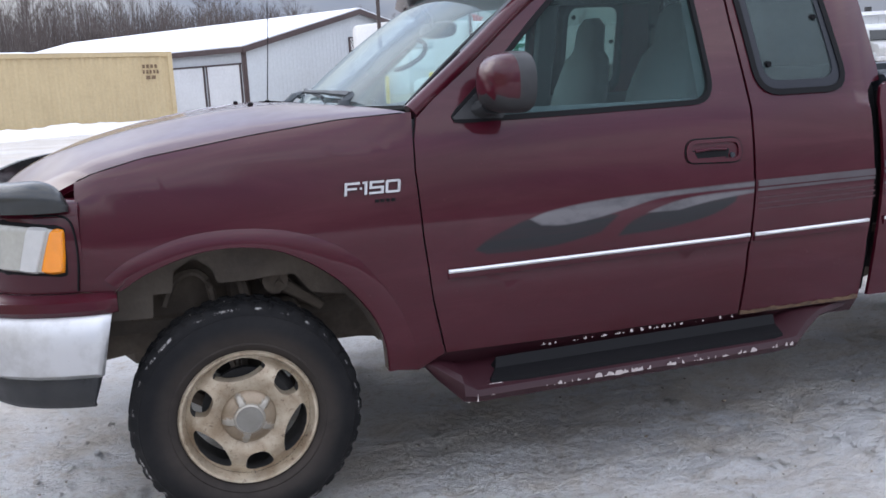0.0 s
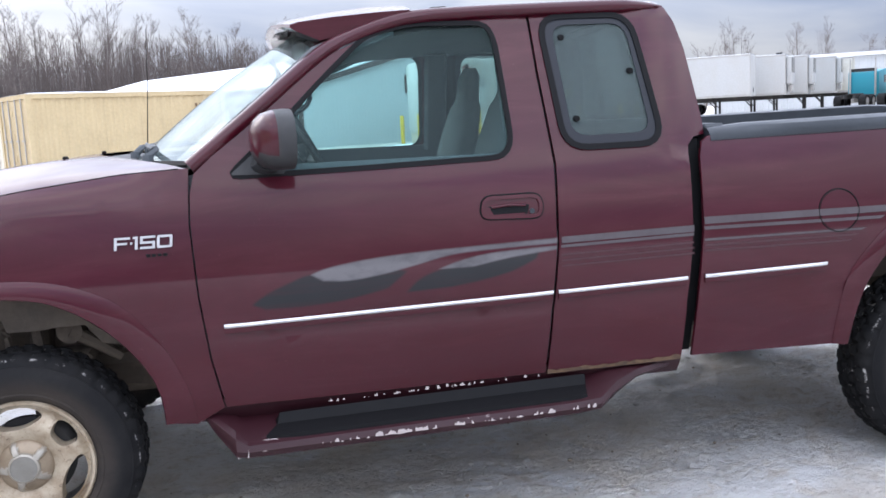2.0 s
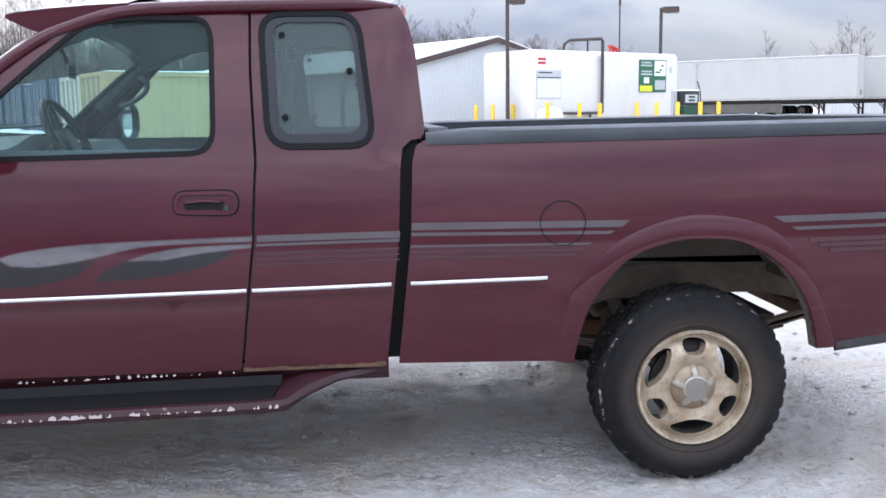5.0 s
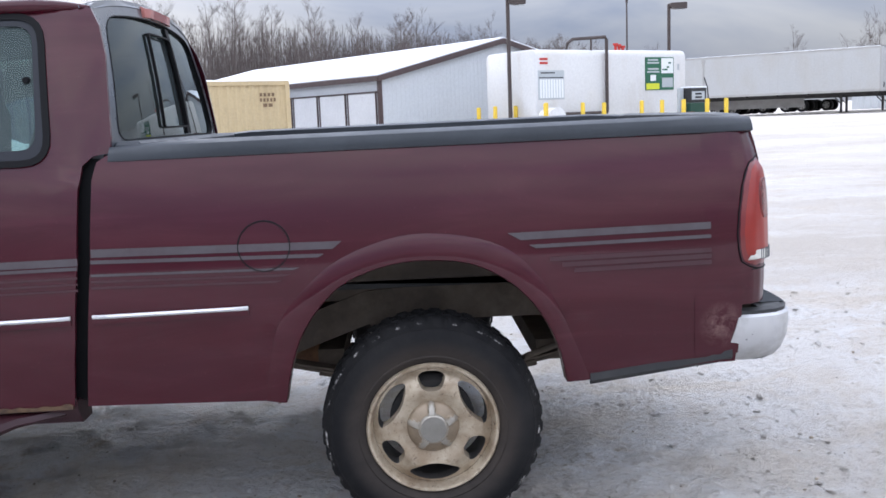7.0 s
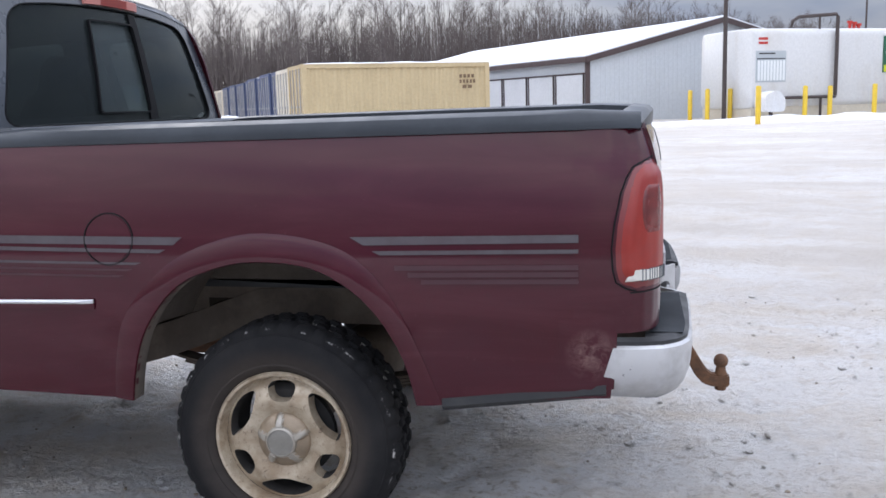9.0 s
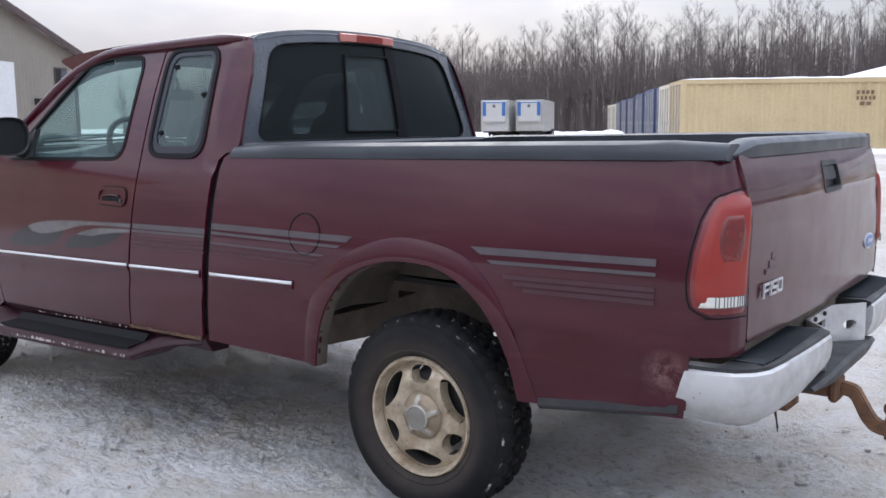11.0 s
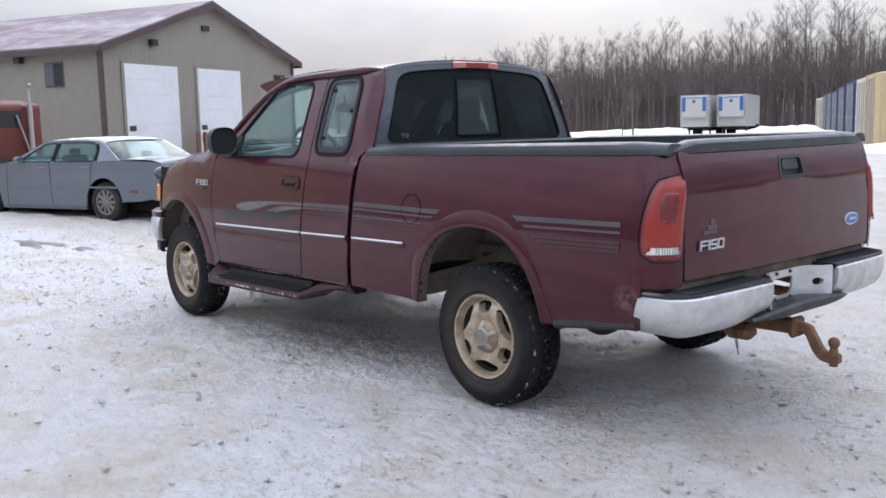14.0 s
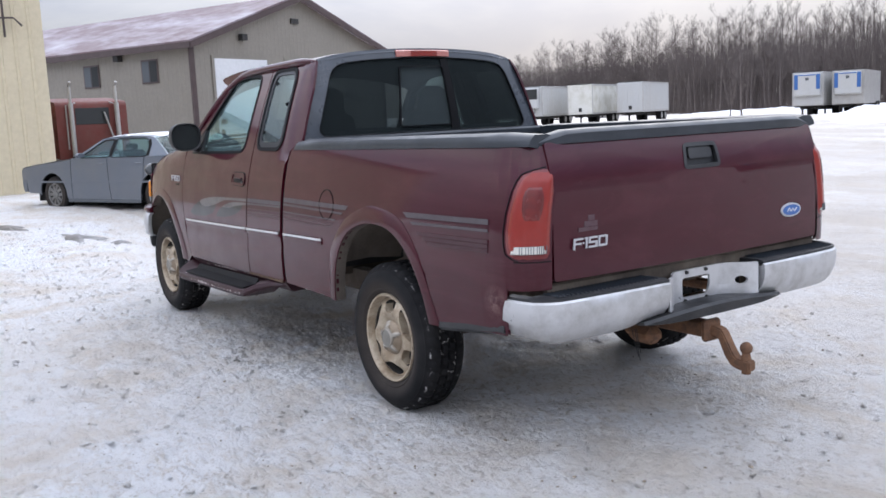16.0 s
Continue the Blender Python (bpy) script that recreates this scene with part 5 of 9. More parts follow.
def body_side(side):
    """One flank: fender, door, quarter and bed side."""
    fender = panel("fender", FENDER, half_low, pickup, PAINT, side)
    door = panel("door", DOOR, half_side, pickup, PAINT, side, holes=[WIN_F], step=0.06)
    quarter = panel("cab_quarter", QUARTER_P, half_side, pickup, PAINT, side, holes=[WIN_R], step=0.06)
    bed = panel("bed_side", BED, crease, pickup, PAINT, side)
    # window rubbers and panes
    panel("window_seal", inset(WIN_F, -0.009), lambda x, z: half_cab(x, z) + 0.004, door, SEAL, side, holes=[inset(WIN_F, 0.009)], thick=0.02, step=0.1)
    panel("window_glass", inset(WIN_F, 0.004), lambda x, z: half_cab(x, z) - 0.010, door, GLASS, side, thick=0.004, step=0.15).visible_shadow = False
    sail = [(0.745, 1.306), (0.935, 1.300), (0.935, 1.462)]
    panel("mirror_mount", rounded(sail, 0.01, 1), lambda x, z: half_cab(x, z) + 0.006, door, BLACK, side, thick=0.03, step=0.1)
    panel("window_seal", inset(WIN_R, -0.006), lambda x, z: half_cab(x, z) + 0.007, quarter, SEAL, side, holes=[inset(WIN_R, 0.016)], thick=0.022, step=0.1)
    panel("window_frame", inset(WIN_R, 0.012), lambda x, z: half_cab(x, z) + 0.002, quarter, PRINTED, side, holes=[rounded([(1.950, 1.783), (2.240, 1.783), (2.275, 1.372), (1.972, 1.372)], 0.06, 4)], thick=0.016, step=0.1)
    panel("window_glass", inset(WIN_R, 0.015), lambda x, z: half_cab(x, z) - 0.004, quarter, QUARTER, side, thick=0.004, step=0.15).visible_shadow = False
    for x, z in ((1.985, 1.735), (1.996, 1.433), (2.232, 1.60)):
        bm = bmesh.new()
        y = side * half_cab(x, z)
        rod(bm, (x, y - side * 0.01, z), (x, y + side * 0.008, z), 0.013, 0.010, 10)
        part("latch_bolt", bm, SEAL, quarter)
    # flares over the wheels
    for lip, rim in ((ARCH_R, FLARE_R), (ARCH_F, FLARE_F)):
        bm = bmesh.new()
        a, b = resample(spline(lip, 4), 40), resample(spline(rim, 4), 40)
        rows = []
        for p, q in zip(a, b):
            row = []
            for t, out in ((0.0, 0.0015), (0.10, 0.004), (0.30, 0.007), (0.55, 0.0095), (0.80, 0.011), (0.96, 0.010), (1.0, 0.004), (1.0, -0.055)):
                c = q.lerp(p, t)
                row.append((c.x, side * (half_low(c.x, c.y) + out), c.y))
            rows.append(row)
        skin(bm, rows)
        fix(bm)
        for f in bm.faces:
            f.material_index = 1 if min(abs(v.co.y) - half_low(v.co.x, v.co.z) for v in f.verts) < -0.04 else 0
        part("wheel_flare", bm, [PAINT, GRIME], bed if lip is ARCH_R else fender, angle=50)
    # mouldings with a bright insert
    for x0, x1, z0, z1, mother in ((0.690, 1.846, 0.796, 0.812, door), (1.866, 2.366, 0.812, 0.821, quarter), (2.436, 2.938, 0.822, 0.829, bed)):
        for nm2, dz, out, h, mat in (("moulding", 0.0, 0.012, 0.036, PAINT), ("moulding_insert", 0.009, 0.0185, 0.014, BRIGHT)):
            bm = bmesh.new()
            rows = []
            for k in range(17):
                x = x0 + (x1 - x0) * k / 16
                z = z0 + (z1 - z0) * k / 16 + dz
                w = half_low(x, z)
                e = 0.6 if k in (0, 16) else 1.0
                rows.append([(x, side * (w - 0.004), z - h / 2), (x, side * (w + out * 0.8 * e), z - h / 2 * 0.9), (x, side * (w + out * e), z), (x, side * (w + out * 0.8 * e), z + h / 2 * 0.9), (x, side * (w - 0.004), z + h / 2)])
            skin(bm, rows, closed=True, caps=True)
            fix(bm)
            part(nm2, bm, mat, mother, angle=50)
    # door handle in its cup
    cup = rounded([(1.596, 1.100), (1.608, 1.178), (1.815, 1.178), (1.830, 1.135), (1.815, 1.092)], 0.035, 4)
    h = panel("door_handle", cup, lambda x, z: half_low(x, z) + 0.008, door, PAINT, side, holes=[inset(cup, 0.013)], thick=0.012, step=0.1)
    panel("handle_seam", inset(cup, -0.005), lambda x, z: half_low(x, z) + 0.003, h, SEAL, side, holes=[inset(cup, 0.0)], thick=0.004, step=0.2)
    panel("handle_cup", inset(cup, 0.012), lambda x, z: half_low(x, z) + 0.0035, h, PAINT, side, thick=0.004, step=0.05, holes=[rounded([(1.632, 1.136), (1.772, 1.136), (1.757, 1.104), (1.650, 1.104)], 0.010, 3)])
    # flat black patch on the door, painting the shade inside the lever's slot
    panel("slot_shade", rounded([(1.624, 1.142), (1.780, 1.142), (1.765, 1.098), (1.640, 1.098)], 0.010, 3), lambda x, z: half_low(x, z) + 0.0020, h, SEAL, side, thick=0.003, step=0.05)
    bm = bmesh.new()
    tube(bm, [(1.64, side * (half_low(1.64, 1.14) + 0.004), 1.138), (1.70, side * (half_low(1.7, 1.14) + 0.007), 1.144), (1.765, side * (half_low(1.76, 1.14) + 0.004), 1.140)], 0.0040, 8, flat=1.3)
    part("handle_lever", bm, PAINT, h)
    bm = bmesh.new()
    y = side * half_low(1.787, 1.117)
    rod(bm, (1.787, y - side * 0.01, 1.117), (1.787, y + side * 0.007, 1.117), 0.0105, 0.0095, 12)
    part("key_lock", bm, RAILCAP, h)
    # inner shell that closes the seams
    inner = [(0.50, 1.30), (0.80, 1.33), (2.44, 1.32), (2.42, 1.0), (2.36, 0.54), (0.62, 0.53), (0.56, 0.9)]
    panel("inner_sill", inner, lambda x, z: half_low(x, z) - 0.055, pickup, TRIM, side, thick=0.01, step=0.2)
    panel("seam_filler", [(1.835, 1.835), (1.905, 1.835), (1.925, 1.30), (1.85, 1.30)], lambda x, z: half_cab(x, z) - 0.022, pickup, SEAL, side, thick=0.01, step=0.1)
    panel("gap_filler", [(2.395, 1.335), (2.475, 1.335), (2.46, 1.0), (2.40, 0.54), (2.33, 0.54), (2.385, 1.0)], lambda x, z: half_low(x, z) - 0.05, pickup, SEAL, side, thick=0.01, step=0.2)
    return fender, door, quarter, bed


fender_l, door_l, quarter_l, bed_l = body_side(-1)
fender_r, door_r, quarter_r, bed_r = body_side(1)

# fuel door: a round lid on the driver's bed side
ring = [(2.998 + 0.086 * math.cos(a * math.tau / 40), 1.036 + 0.083 * math.sin(a * math.tau / 40)) for a in range(40)]
gap = panel("fuel_door", ring, lambda x, z: half_low(x, z) + 0.0024, bed_l, SEAL, -1, holes=[inset(ring, 0.0036)], thick=0.003, step=0.05)
panel("fuel_lid", inset(ring, 0.008), lambda x, z: half_low(x, z) + 0.0015, gap, PAINT, -1, thick=0.003, step=0.06)


# stripes on the flanks
def stripe(pts, mat, mother, side, nm="stripe_decal", out=0.0022, step=0.08):
    panel(nm, pts, lambda x, z: half_side(x, z) + out, mother, mat, side, thick=0.0012, step=step)


def band(x0, x1, za, zb, h0, h1, slant=0.0):
    """A strip from x0 to x1 whose middle goes from za to zb; the rear end cut slantwise."""
    return [(x0, za - h0 / 2), (x1 - slant, zb - h1 / 2), (x1, zb + h1 / 2), (x0, za + h0 / 2)]


# brushed swoosh on the door: silver shapes and dark shapes with soft rims
SILVER_ART = [spline([(0.985, 0.955), (1.06, 0.978), (1.228, 0.998), (1.45, 1.008), (1.877, 1.017)], 4) + spline([(1.877, 0.994), (1.62, 0.990), (1.48, 0.982), (1.36, 0.958), (1.24, 0.935), (1.12, 0.922), (1.03, 0.928)], 4),
              spline([(1.42, 0.936), (1.52, 0.966), (1.65, 0.984), (1.877, 0.990)], 4) + spline([(1.877, 0.972), (1.70, 0.957), (1.56, 0.935)], 4)]
DARK_ART = [spline([(0.790, 0.868), (0.84, 0.900), (0.92, 0.932), (0.985, 0.953), (1.06, 0.950), (1.16, 0.950), (1.26, 0.950), (1.32, 0.940)], 4) + spline([(1.25, 0.888), (1.10, 0.860), (0.95, 0.850), (0.83, 0.852)], 4),
            spline([(1.32, 0.868), (1.38, 0.915), (1.50, 0.950), (1.62, 0.970), (1.80, 0.975)], 4) + spline([(1.79, 0.950), (1.71, 0.915), (1.60, 0.890), (1.48, 0.874)], 4)]


def inside(shape, x, z):
    """How far a point lies inside a closed outline; negative outside."""
    best, within = 9.0, False
    for (ax_, az), (bx, bz) in zip(shape, shape[1:] + shape[:1]):
        dx, dz = bx - ax_, bz - az
        t = max(0.0, min(1.0, ((x - ax_) * dx + (z - az) * dz) / max(1e-12, dx * dx + dz * dz)))
        best = min(best, math.hypot(x - ax_ - t * dx, z - az - t * dz))
        if (az > z) != (bz > z) and x < ax_ + (z - az) * dx / (bz - az):
            within = not within
    return best if within else -best


def airbrush_art(mother, side):
    nx, nz = 150, 40
    bm = bmesh.new()
    grid, cover = [], []
    for i in range(nx + 1):
        row = []
        for j in range(nz + 1):
            x, z = 0.755 + (1.874 - 0.755) * i / nx, 0.838 + (1.024 - 0.838) * j / nz
            x = min(x, 1.868 + 0.13 * (z - 0.967))
            row.append((x, side * (half_side(x, z) + 0.0016), z))
            red = max(step01((inside(sh, x, z) + 0.004) / 0.012) for sh in SILVER_ART)
            green = max(step01((inside(sh, x, z) + 0.008) / 0.018) for sh in DARK_ART)
            cover.append((red, green, 0.0, 1.0))
        grid.append(row)
    skin(bm, grid)
    fix(bm)
    ob = part("airbrush_decal", bm, AIRBRUSHED, mother, "silver and black airbrushed swoosh", angle=80)
    layer = ob.data.color_attributes.new("art", "FLOAT_COLOR", "POINT")
    for item, c in zip(layer.data, cover):
        item.color = c


for side, dr, qu, be in ((-1, door_l, quarter_l, bed_l), (1, door_r, quarter_r, bed_r)):
    stripe(band(1.889, 2.401, 1.006, 1.010, 0.023, 0.024), SILVER_DECAL, qu, side)
    stripe(band(1.885, 2.399, 0.983, 0.989, 0.010, 0.011), SILVER_DECAL, qu, side)
    stripe(band(2.444, 3.250, 1.036, 1.030, 0.026, 0.024, 0.03), SILVER_DECAL, be, side)
    stripe(band(2.442, 3.192, 1.008, 0.998, 0.012, 0.011, 0.02), SILVER_DECAL, be, side)
    stripe([(3.793, 1.044), (3.835, 1.020), (4.468, 1.030), (4.468, 1.052)], SILVER_DECAL, be, side, out=0.004)
    stripe([(3.862, 1.003), (3.885, 0.991), (4.468, 1.000), (4.468, 1.011)], SILVER_DECAL, be, side, out=0.004)
    for k, z in enumerate((0.965, 0.945, 0.925)):
        stripe(band(1.885, 2.397, z - 0.012, z - 0.006, 0.006, 0.007), FADED_DECAL, qu, side)
        stripe(band(2.440, 3.11 - 0.03 * k, z, z - 0.006, 0.008, 0.007, 0.02), FADED_DECAL if k else SILVER_DECAL, be, side)
        stripe(band(3.93 + 0.04 * k, 4.468, z - 0.012, z - 0.005, 0.014, 0.014), FADED_DECAL, be, side, out=0.004)
    airbrush_art(dr, side)

# badge on the fender
for side, mother in ((-1, fender_l), (1, fender_r)):
    y = side * (half_low(0.45, 1.10) + 0.002)
    rot = Matrix(((-side, 0, 0, 0.36 if side < 0 else 0.545), (0, 0, side, y), (0, 1, 0, 1.085), (0, 0, 0, 1)))
    square_letters(0.042, 1.20, rot, mother, "silver raised model lettering")
bm = bmesh.new()
for k in range(4):
    x = 0.46 + 0.018 * k
    box(bm, x, x + 0.012, -half_low(x, 1.06) - 0.005, -half_low(x, 1.06) + 0.002, 1.057, 1.066)
part("badge_bar", bm, SEAL, fender_l)


# ---- hood, cowl, roof, windscreen
NOSE = [(-0.455, 0.945), (-0.53, 0.930), (-0.61, 0.900), (-0.69, 0.850), (-0.755, 0.775), (-0.80, 0.66), (-0.835, 0.45), (-0.845, 0.22), (-0.85, 0.0)]


def nose_x(y):
    """How far forward the nose reaches at this distance from the middle."""
    for (xa, ya), (xb, yb) in zip(NOSE, NOSE[1:]):
        if abs(y) >= yb:
            return xa + (xb - xa) * min(1, max(0, (ya - abs(y)) / (ya - yb)))
    return -0.85


def arc_x(y, mid_x, edge_x, w=0.9):
    return mid_x + (edge_x - mid_x) * (abs(y) / w) ** 2.2


def hood_z(x, y):
    zc = 1.388 - 0.045 * max(0, 0.25 - x) - 0.145 * max(0, 0.25 - x) ** 2
    if x < -0.55:
        zc -= 1.0 * (-0.55 - x) ** 2
    ze = fender_top(max(x, -0.50)) - max(0, -0.50 - x) * 0.5
    k = abs(y) / 0.93
    bulge = 0.012 * math.exp(-((abs(y) - 0.52) / 0.12) ** 2)
    return zc + (ze - zc) * (0.72 * k ** 3 + 0.28 * k ** 14) + bulge * step01((0.4 - x) / 0.4)


bm = bmesh.new()
rows = []
for i in range(27):
    t = i / 26
    row = []
    for j in range(37):
        u = -1 + 2 * j / 36
        yy0 = 0.93 * math.copysign(abs(u) ** 0.85, u)
        xf, xr = max(nose_x(yy0) + 0.012, -0.835 + 0.3 * max(0, abs(yy0) - 0.80)), arc_x(yy0, 0.20, 0.60, 0.93)
        x = xf + (xr - xf) * t
        y = yy0 * (half_low(x, fender_top(max(x, -0.5))) - 0.004) / 0.93
        row.append((x, y, hood_z(x, yy0)))
    rows.append(row)
top = rows
skin(bm, rows)
skin(bm, [[(x, y, z - 0.02) for x, y, z in r] for r in rows])
skin(bm, [rows[0], [(x - 0.012, y, z - 0.02) for x, y, z in rows[0]], [(x - 0.012, y, z - 0.09) for x, y, z in rows[0]]])
for e in (0, -1):
    skin(bm, [[r[e] for r in rows], [(r[e][0], r[e][1] * 0.995, r[e][2] - 0.02) for r in rows]])
fix(bm)
hood = part("hood", bm, PAINT, pickup, angle=50)
for s in (-1, 1):
    bm = bmesh.new()
    pts = [(x, s * (half_low(x, fender_top(x)) - 0.002), fender_top(x) + 0.001) for x in [-0.455 + 0.045 * k for k in range(24)]]
    tube(bm, pts, 0.0024, 5)
    part("hood_seam", bm, SEAL, hood)
for y in (-0.45, 0.45):
    bm = bmesh.new()
    box(bm, 0.12, 0.14, y - 0.012, y + 0.012, hood_z(0.13, y) - 0.01, hood_z(0.13, y) + 0.011, 0.004)
    part("washer_nozzle", bm, SEAL, hood)

bm = bmesh.new()
rows = []
for j in range(25):
    y = -0.91 + 1.82 * j / 24
    x0, x1 = arc_x(y, 0.205, 0.595, 0.93), arc_x(y, 0.335, 0.640, 0.90)
    rows.append([(x0 - 0.02, y, hood_z(x0, y) - 0.025), (x0 + 0.03, y, hood_z(x0, y) - 0.012), (x1 + 0.03, y, 1.350), (x1 + 0.05, y, 1.20)])
skin(bm, rows)
fix(bm)
part("cowl", bm, BLACK, pickup, "black plastic cowl under the wipers", angle=40)


def screen_pt(u, v, out=0.0):
    """Windscreen: u across -1..1, v up 0..1."""
    yb, yt = 0.885 * u, 0.745 * u
    b = Vector((arc_x(yb, 0.335, 0.625, 0.9), yb, 1.345))
    t = Vector((arc_x(yt, 1.035, 1.135, 0.75), yt, 1.845 - 0.095 * abs(u) ** 2.5))
    p = b.lerp(t, v)
    p.z += 0.030 * math.sin(math.pi * v) * (1 - 0.6 * u * u)
    return p + Vector((-0.6, 0, 0.8)) * out


bm = bmesh.new()
for out in (0.0,):
    skin(bm, [[screen_pt(-1 + 2 * j / 24, i / 12, out) for j in range(25)] for i in range(13)])
fix(bm)
part("windshield", bm, WINDSCREEN, pickup, "curved windshield with dust and reflected-sky haze in its colour", angle=60).visible_shadow = False
bm = bmesh.new()
loopp = [screen_pt(-1 + 2 * j / 24, 0, 0.002) for j in range(25)] + [screen_pt(1, i / 12, 0.002) for i in range(1, 13)] + [screen_pt(1 - 2 * j / 24, 1, 0.002) for j in range(1, 25)] + [screen_pt(-1, 1 - i / 12, 0.002) for i in range(1, 12)]
tube(bm, loopp, 0.016, 6, loop=True)
fix(bm)
part("windshield_seal", bm, SEAL, pickup)


def gutter(s):
    """Where the roof side runs: x along the cab to y, z."""
    pts = [(0.615, 0.935, 1.338), (0.84, 0.885, 1.512), (1.08, 0.812, 1.712), (1.22, 0.782, 1.792), (1.40, 0.766, 1.848), (1.62, 0.760, 1.862), (1.90, 0.757, 1.868), (2.25, 0.752, 1.872), (2.42, 0.735, 1.868)]
    return [(x, s * y, z - 0.024 * step01((x - 0.9) / 0.4)) for x, y, z in pts]


for s in (-1, 1):
    bm = bmesh.new()
    line = spline(gutter(s), 4)
    tube(bm, line, [0.032 if k < len(line) - 4 else 0.032 - 0.0065 * (k - len(line) + 5) for k in range(len(line))], 12, flat=0.85)
    part("roof_rail", bm, PAINT, pickup, "painted windshield pillar and roof edge")

bm = bmesh.new()
rows = []
gut = spline(gutter(1), 6)
for k in range(29):
    x = 1.09 + (2.435 - 1.09) * k / 28
    gy, gz = 0.757, 1.868
    for a, b in zip(gut, gut[1:]):
        if a[0] <= x <= b[0]:
            t = (x - a[0]) / max(1e-6, b[0] - a[0])
            gy, gz = a[1] + (b[1] - a[1]) * t, a[2] + (b[2] - a[2]) * t
    crown = 0.058 + 0.060 * step01((1.40 - x) / 0.31)
    row = []
    for j in range(27):
        u = -1 + 2 * j / 26
        xx = min(x - (0.060 * (1 - u * u) if k == 0 else 0.045 * (1 - u * u) if k == 1 else 0), 2.432 - 0.045 * abs(u) ** 5 + 0.018 * (1 - u * u) - 0.004 * (28 - k))
        row.append((xx, gy * u, gz + 0.018 + crown * (1 - abs(u) ** 2.3) - 0.014 * abs(u) ** 9 - 0.024 * step01((x - 2.36) / 0.07) ** 2))
    rows.append(row)
roof_end = rows[-1]
skin(bm, rows)
skin(bm, [[(x, y * 0.98, z - 0.03) for x, y, z in r] for r in rows])
fix(bm)
part("roof", bm, PAINT, pickup, angle=60)
bm = bmesh.new()
skin(bm, [[(x, y * 0.97, z - 0.055) for x, y, z in r] for r in rows[1:]])
fix(bm)
part("headliner", bm, CLOTH, pickup, angle=60)

# sun visor over the windscreen
bm = bmesh.new()
rows = []
for j in range(29):
    u = -1 + 2 * j / 28
    c = 1 - abs(u) ** 2.3
    y = 0.782 * u
    sec = [(1.43, 1.856 + 0.075 * c), (1.30, 1.850 + 0.082 * c), (1.14, 1.838 + 0.075 * c), (1.02 - 0.06 * c, 1.824 + 0.055 * c), (0.992 - 0.075 * c, 1.817 + 0.045 * c), (0.990 - 0.075 * c, 1.806 + 0.042 * c), (1.008 - 0.070 * c, 1.794 + 0.040 * c), (1.094 - 0.06 * c, 1.757 + 0.100 * c), (1.16, 1.772 + 0.118 * c), (1.30, 1.826 + 0.09 * c), (1.41, 1.848 + 0.075 * c)]
    rows.append([(x, y, z) for x, z in sec])
skin(bm, rows, closed=True, caps=True)
fix(bm)
part("sun_visor", bm, PAINT, pickup, "burgundy outside sun visor with worn lip", angle=35)
for y in (-0.70, 0.70):
    bm = bmesh.new()
    tube(bm, [(1.02, y, 1.80), (1.10, y * 1.02, 1.77)], 0.018)
    part("visor_bracket", bm, BLACK, pickup)

# ---- cab back
def back_pt(u, v, out=0.0):
    """Rear face of the cab: u across -1..1, v up 0..1."""
    w = 0.912 - 0.168 * v - 0.015 * v * v
    x = 2.500 - 0.075 * v ** 1.6 - 0.008 * abs(u) ** 3 + 0.02 * (1 - u * u)
    z = 1.335 + (0.584 - 0.062 * abs(u) ** 2.4) * v
    return Vector((x + out, w * u, z))


def back_sheet(name, outline, holes, mat, mother, out, thick, label="", step=0.08):
    bm = sheet(outline, holes, step)
    front = list(bm.faces)
    rim = [e for e in bm.edges if len(e.link_faces) == 1]
    twin = {}
    for v in list(bm.verts):
        u, w = v.co.x, v.co.z
        v.co = back_pt(u, w, out)
        twin[v] = bm.verts.new(back_pt(u, w, out - thick))
    for e in rim:
        a, b = e.verts
        bm.faces.new((a, b, twin[b], twin[a]))
    for f in front:
        bm.faces.new([twin[v] for v in reversed(f.verts)])
    fix(bm)
    return part(name, bm, mat, mother, label, angle=50)


RW = rounded([(-0.895, 0.095), (0.895, 0.095), (0.86, 0.90), (-0.86, 0.90)], 0.13, 6)
back = back_sheet("cab_back", rounded([(-1, 0), (1, 0), (1, 1), (-1, 1)], 0.06, 4), [RW], SURROUND, pickup, 0.0, 0.02, "blue-grey plastic rear window surround")
bm = bmesh.new()
skin(bm, [roof_end, [Vector(p) + Vector((0.003, 0, -0.008)) for p in roof_end], [back_pt(-1 + 2 * j / 26, 0.965, 0.004) for j in range(27)]])
fix(bm)
part("roof_lip", bm, SURROUND, back, angle=60)
back_sheet("rear_seal", inset(RW, -0.003), [inset(RW, 0.004)], SEAL, back, 0.002, 0.02)
slider = rounded([(-0.250, 0.17), (0.190, 0.17), (0.182, 0.80), (-0.235, 0.80)], 0.02, 2)
rear_pane = back_sheet("rear_glass", inset(RW, 0.01), [slider], PRIVACY, back, -0.012, 0.004, "dark tinted rear window")
rear_pane.visible_shadow = False
back_sheet("slider_glass", inset(slider, -0.004), [], TINTED, back, -0.018, 0.004, "lighter sliding pane").visible_shadow = False
back_sheet("slider_frame", inset(slider, -0.011), [slider], SEAL, back, 0.003, 0.012, "black frame of a sliding rear window")
back_sheet("slider_post", [(0.186, 0.11), (0.262, 0.11), (0.250, 0.885), (0.176, 0.885)], [], SEAL, back, -0.003, 0.008, "black upright beside the sliding pane")
bm = bmesh.new()
rows = []
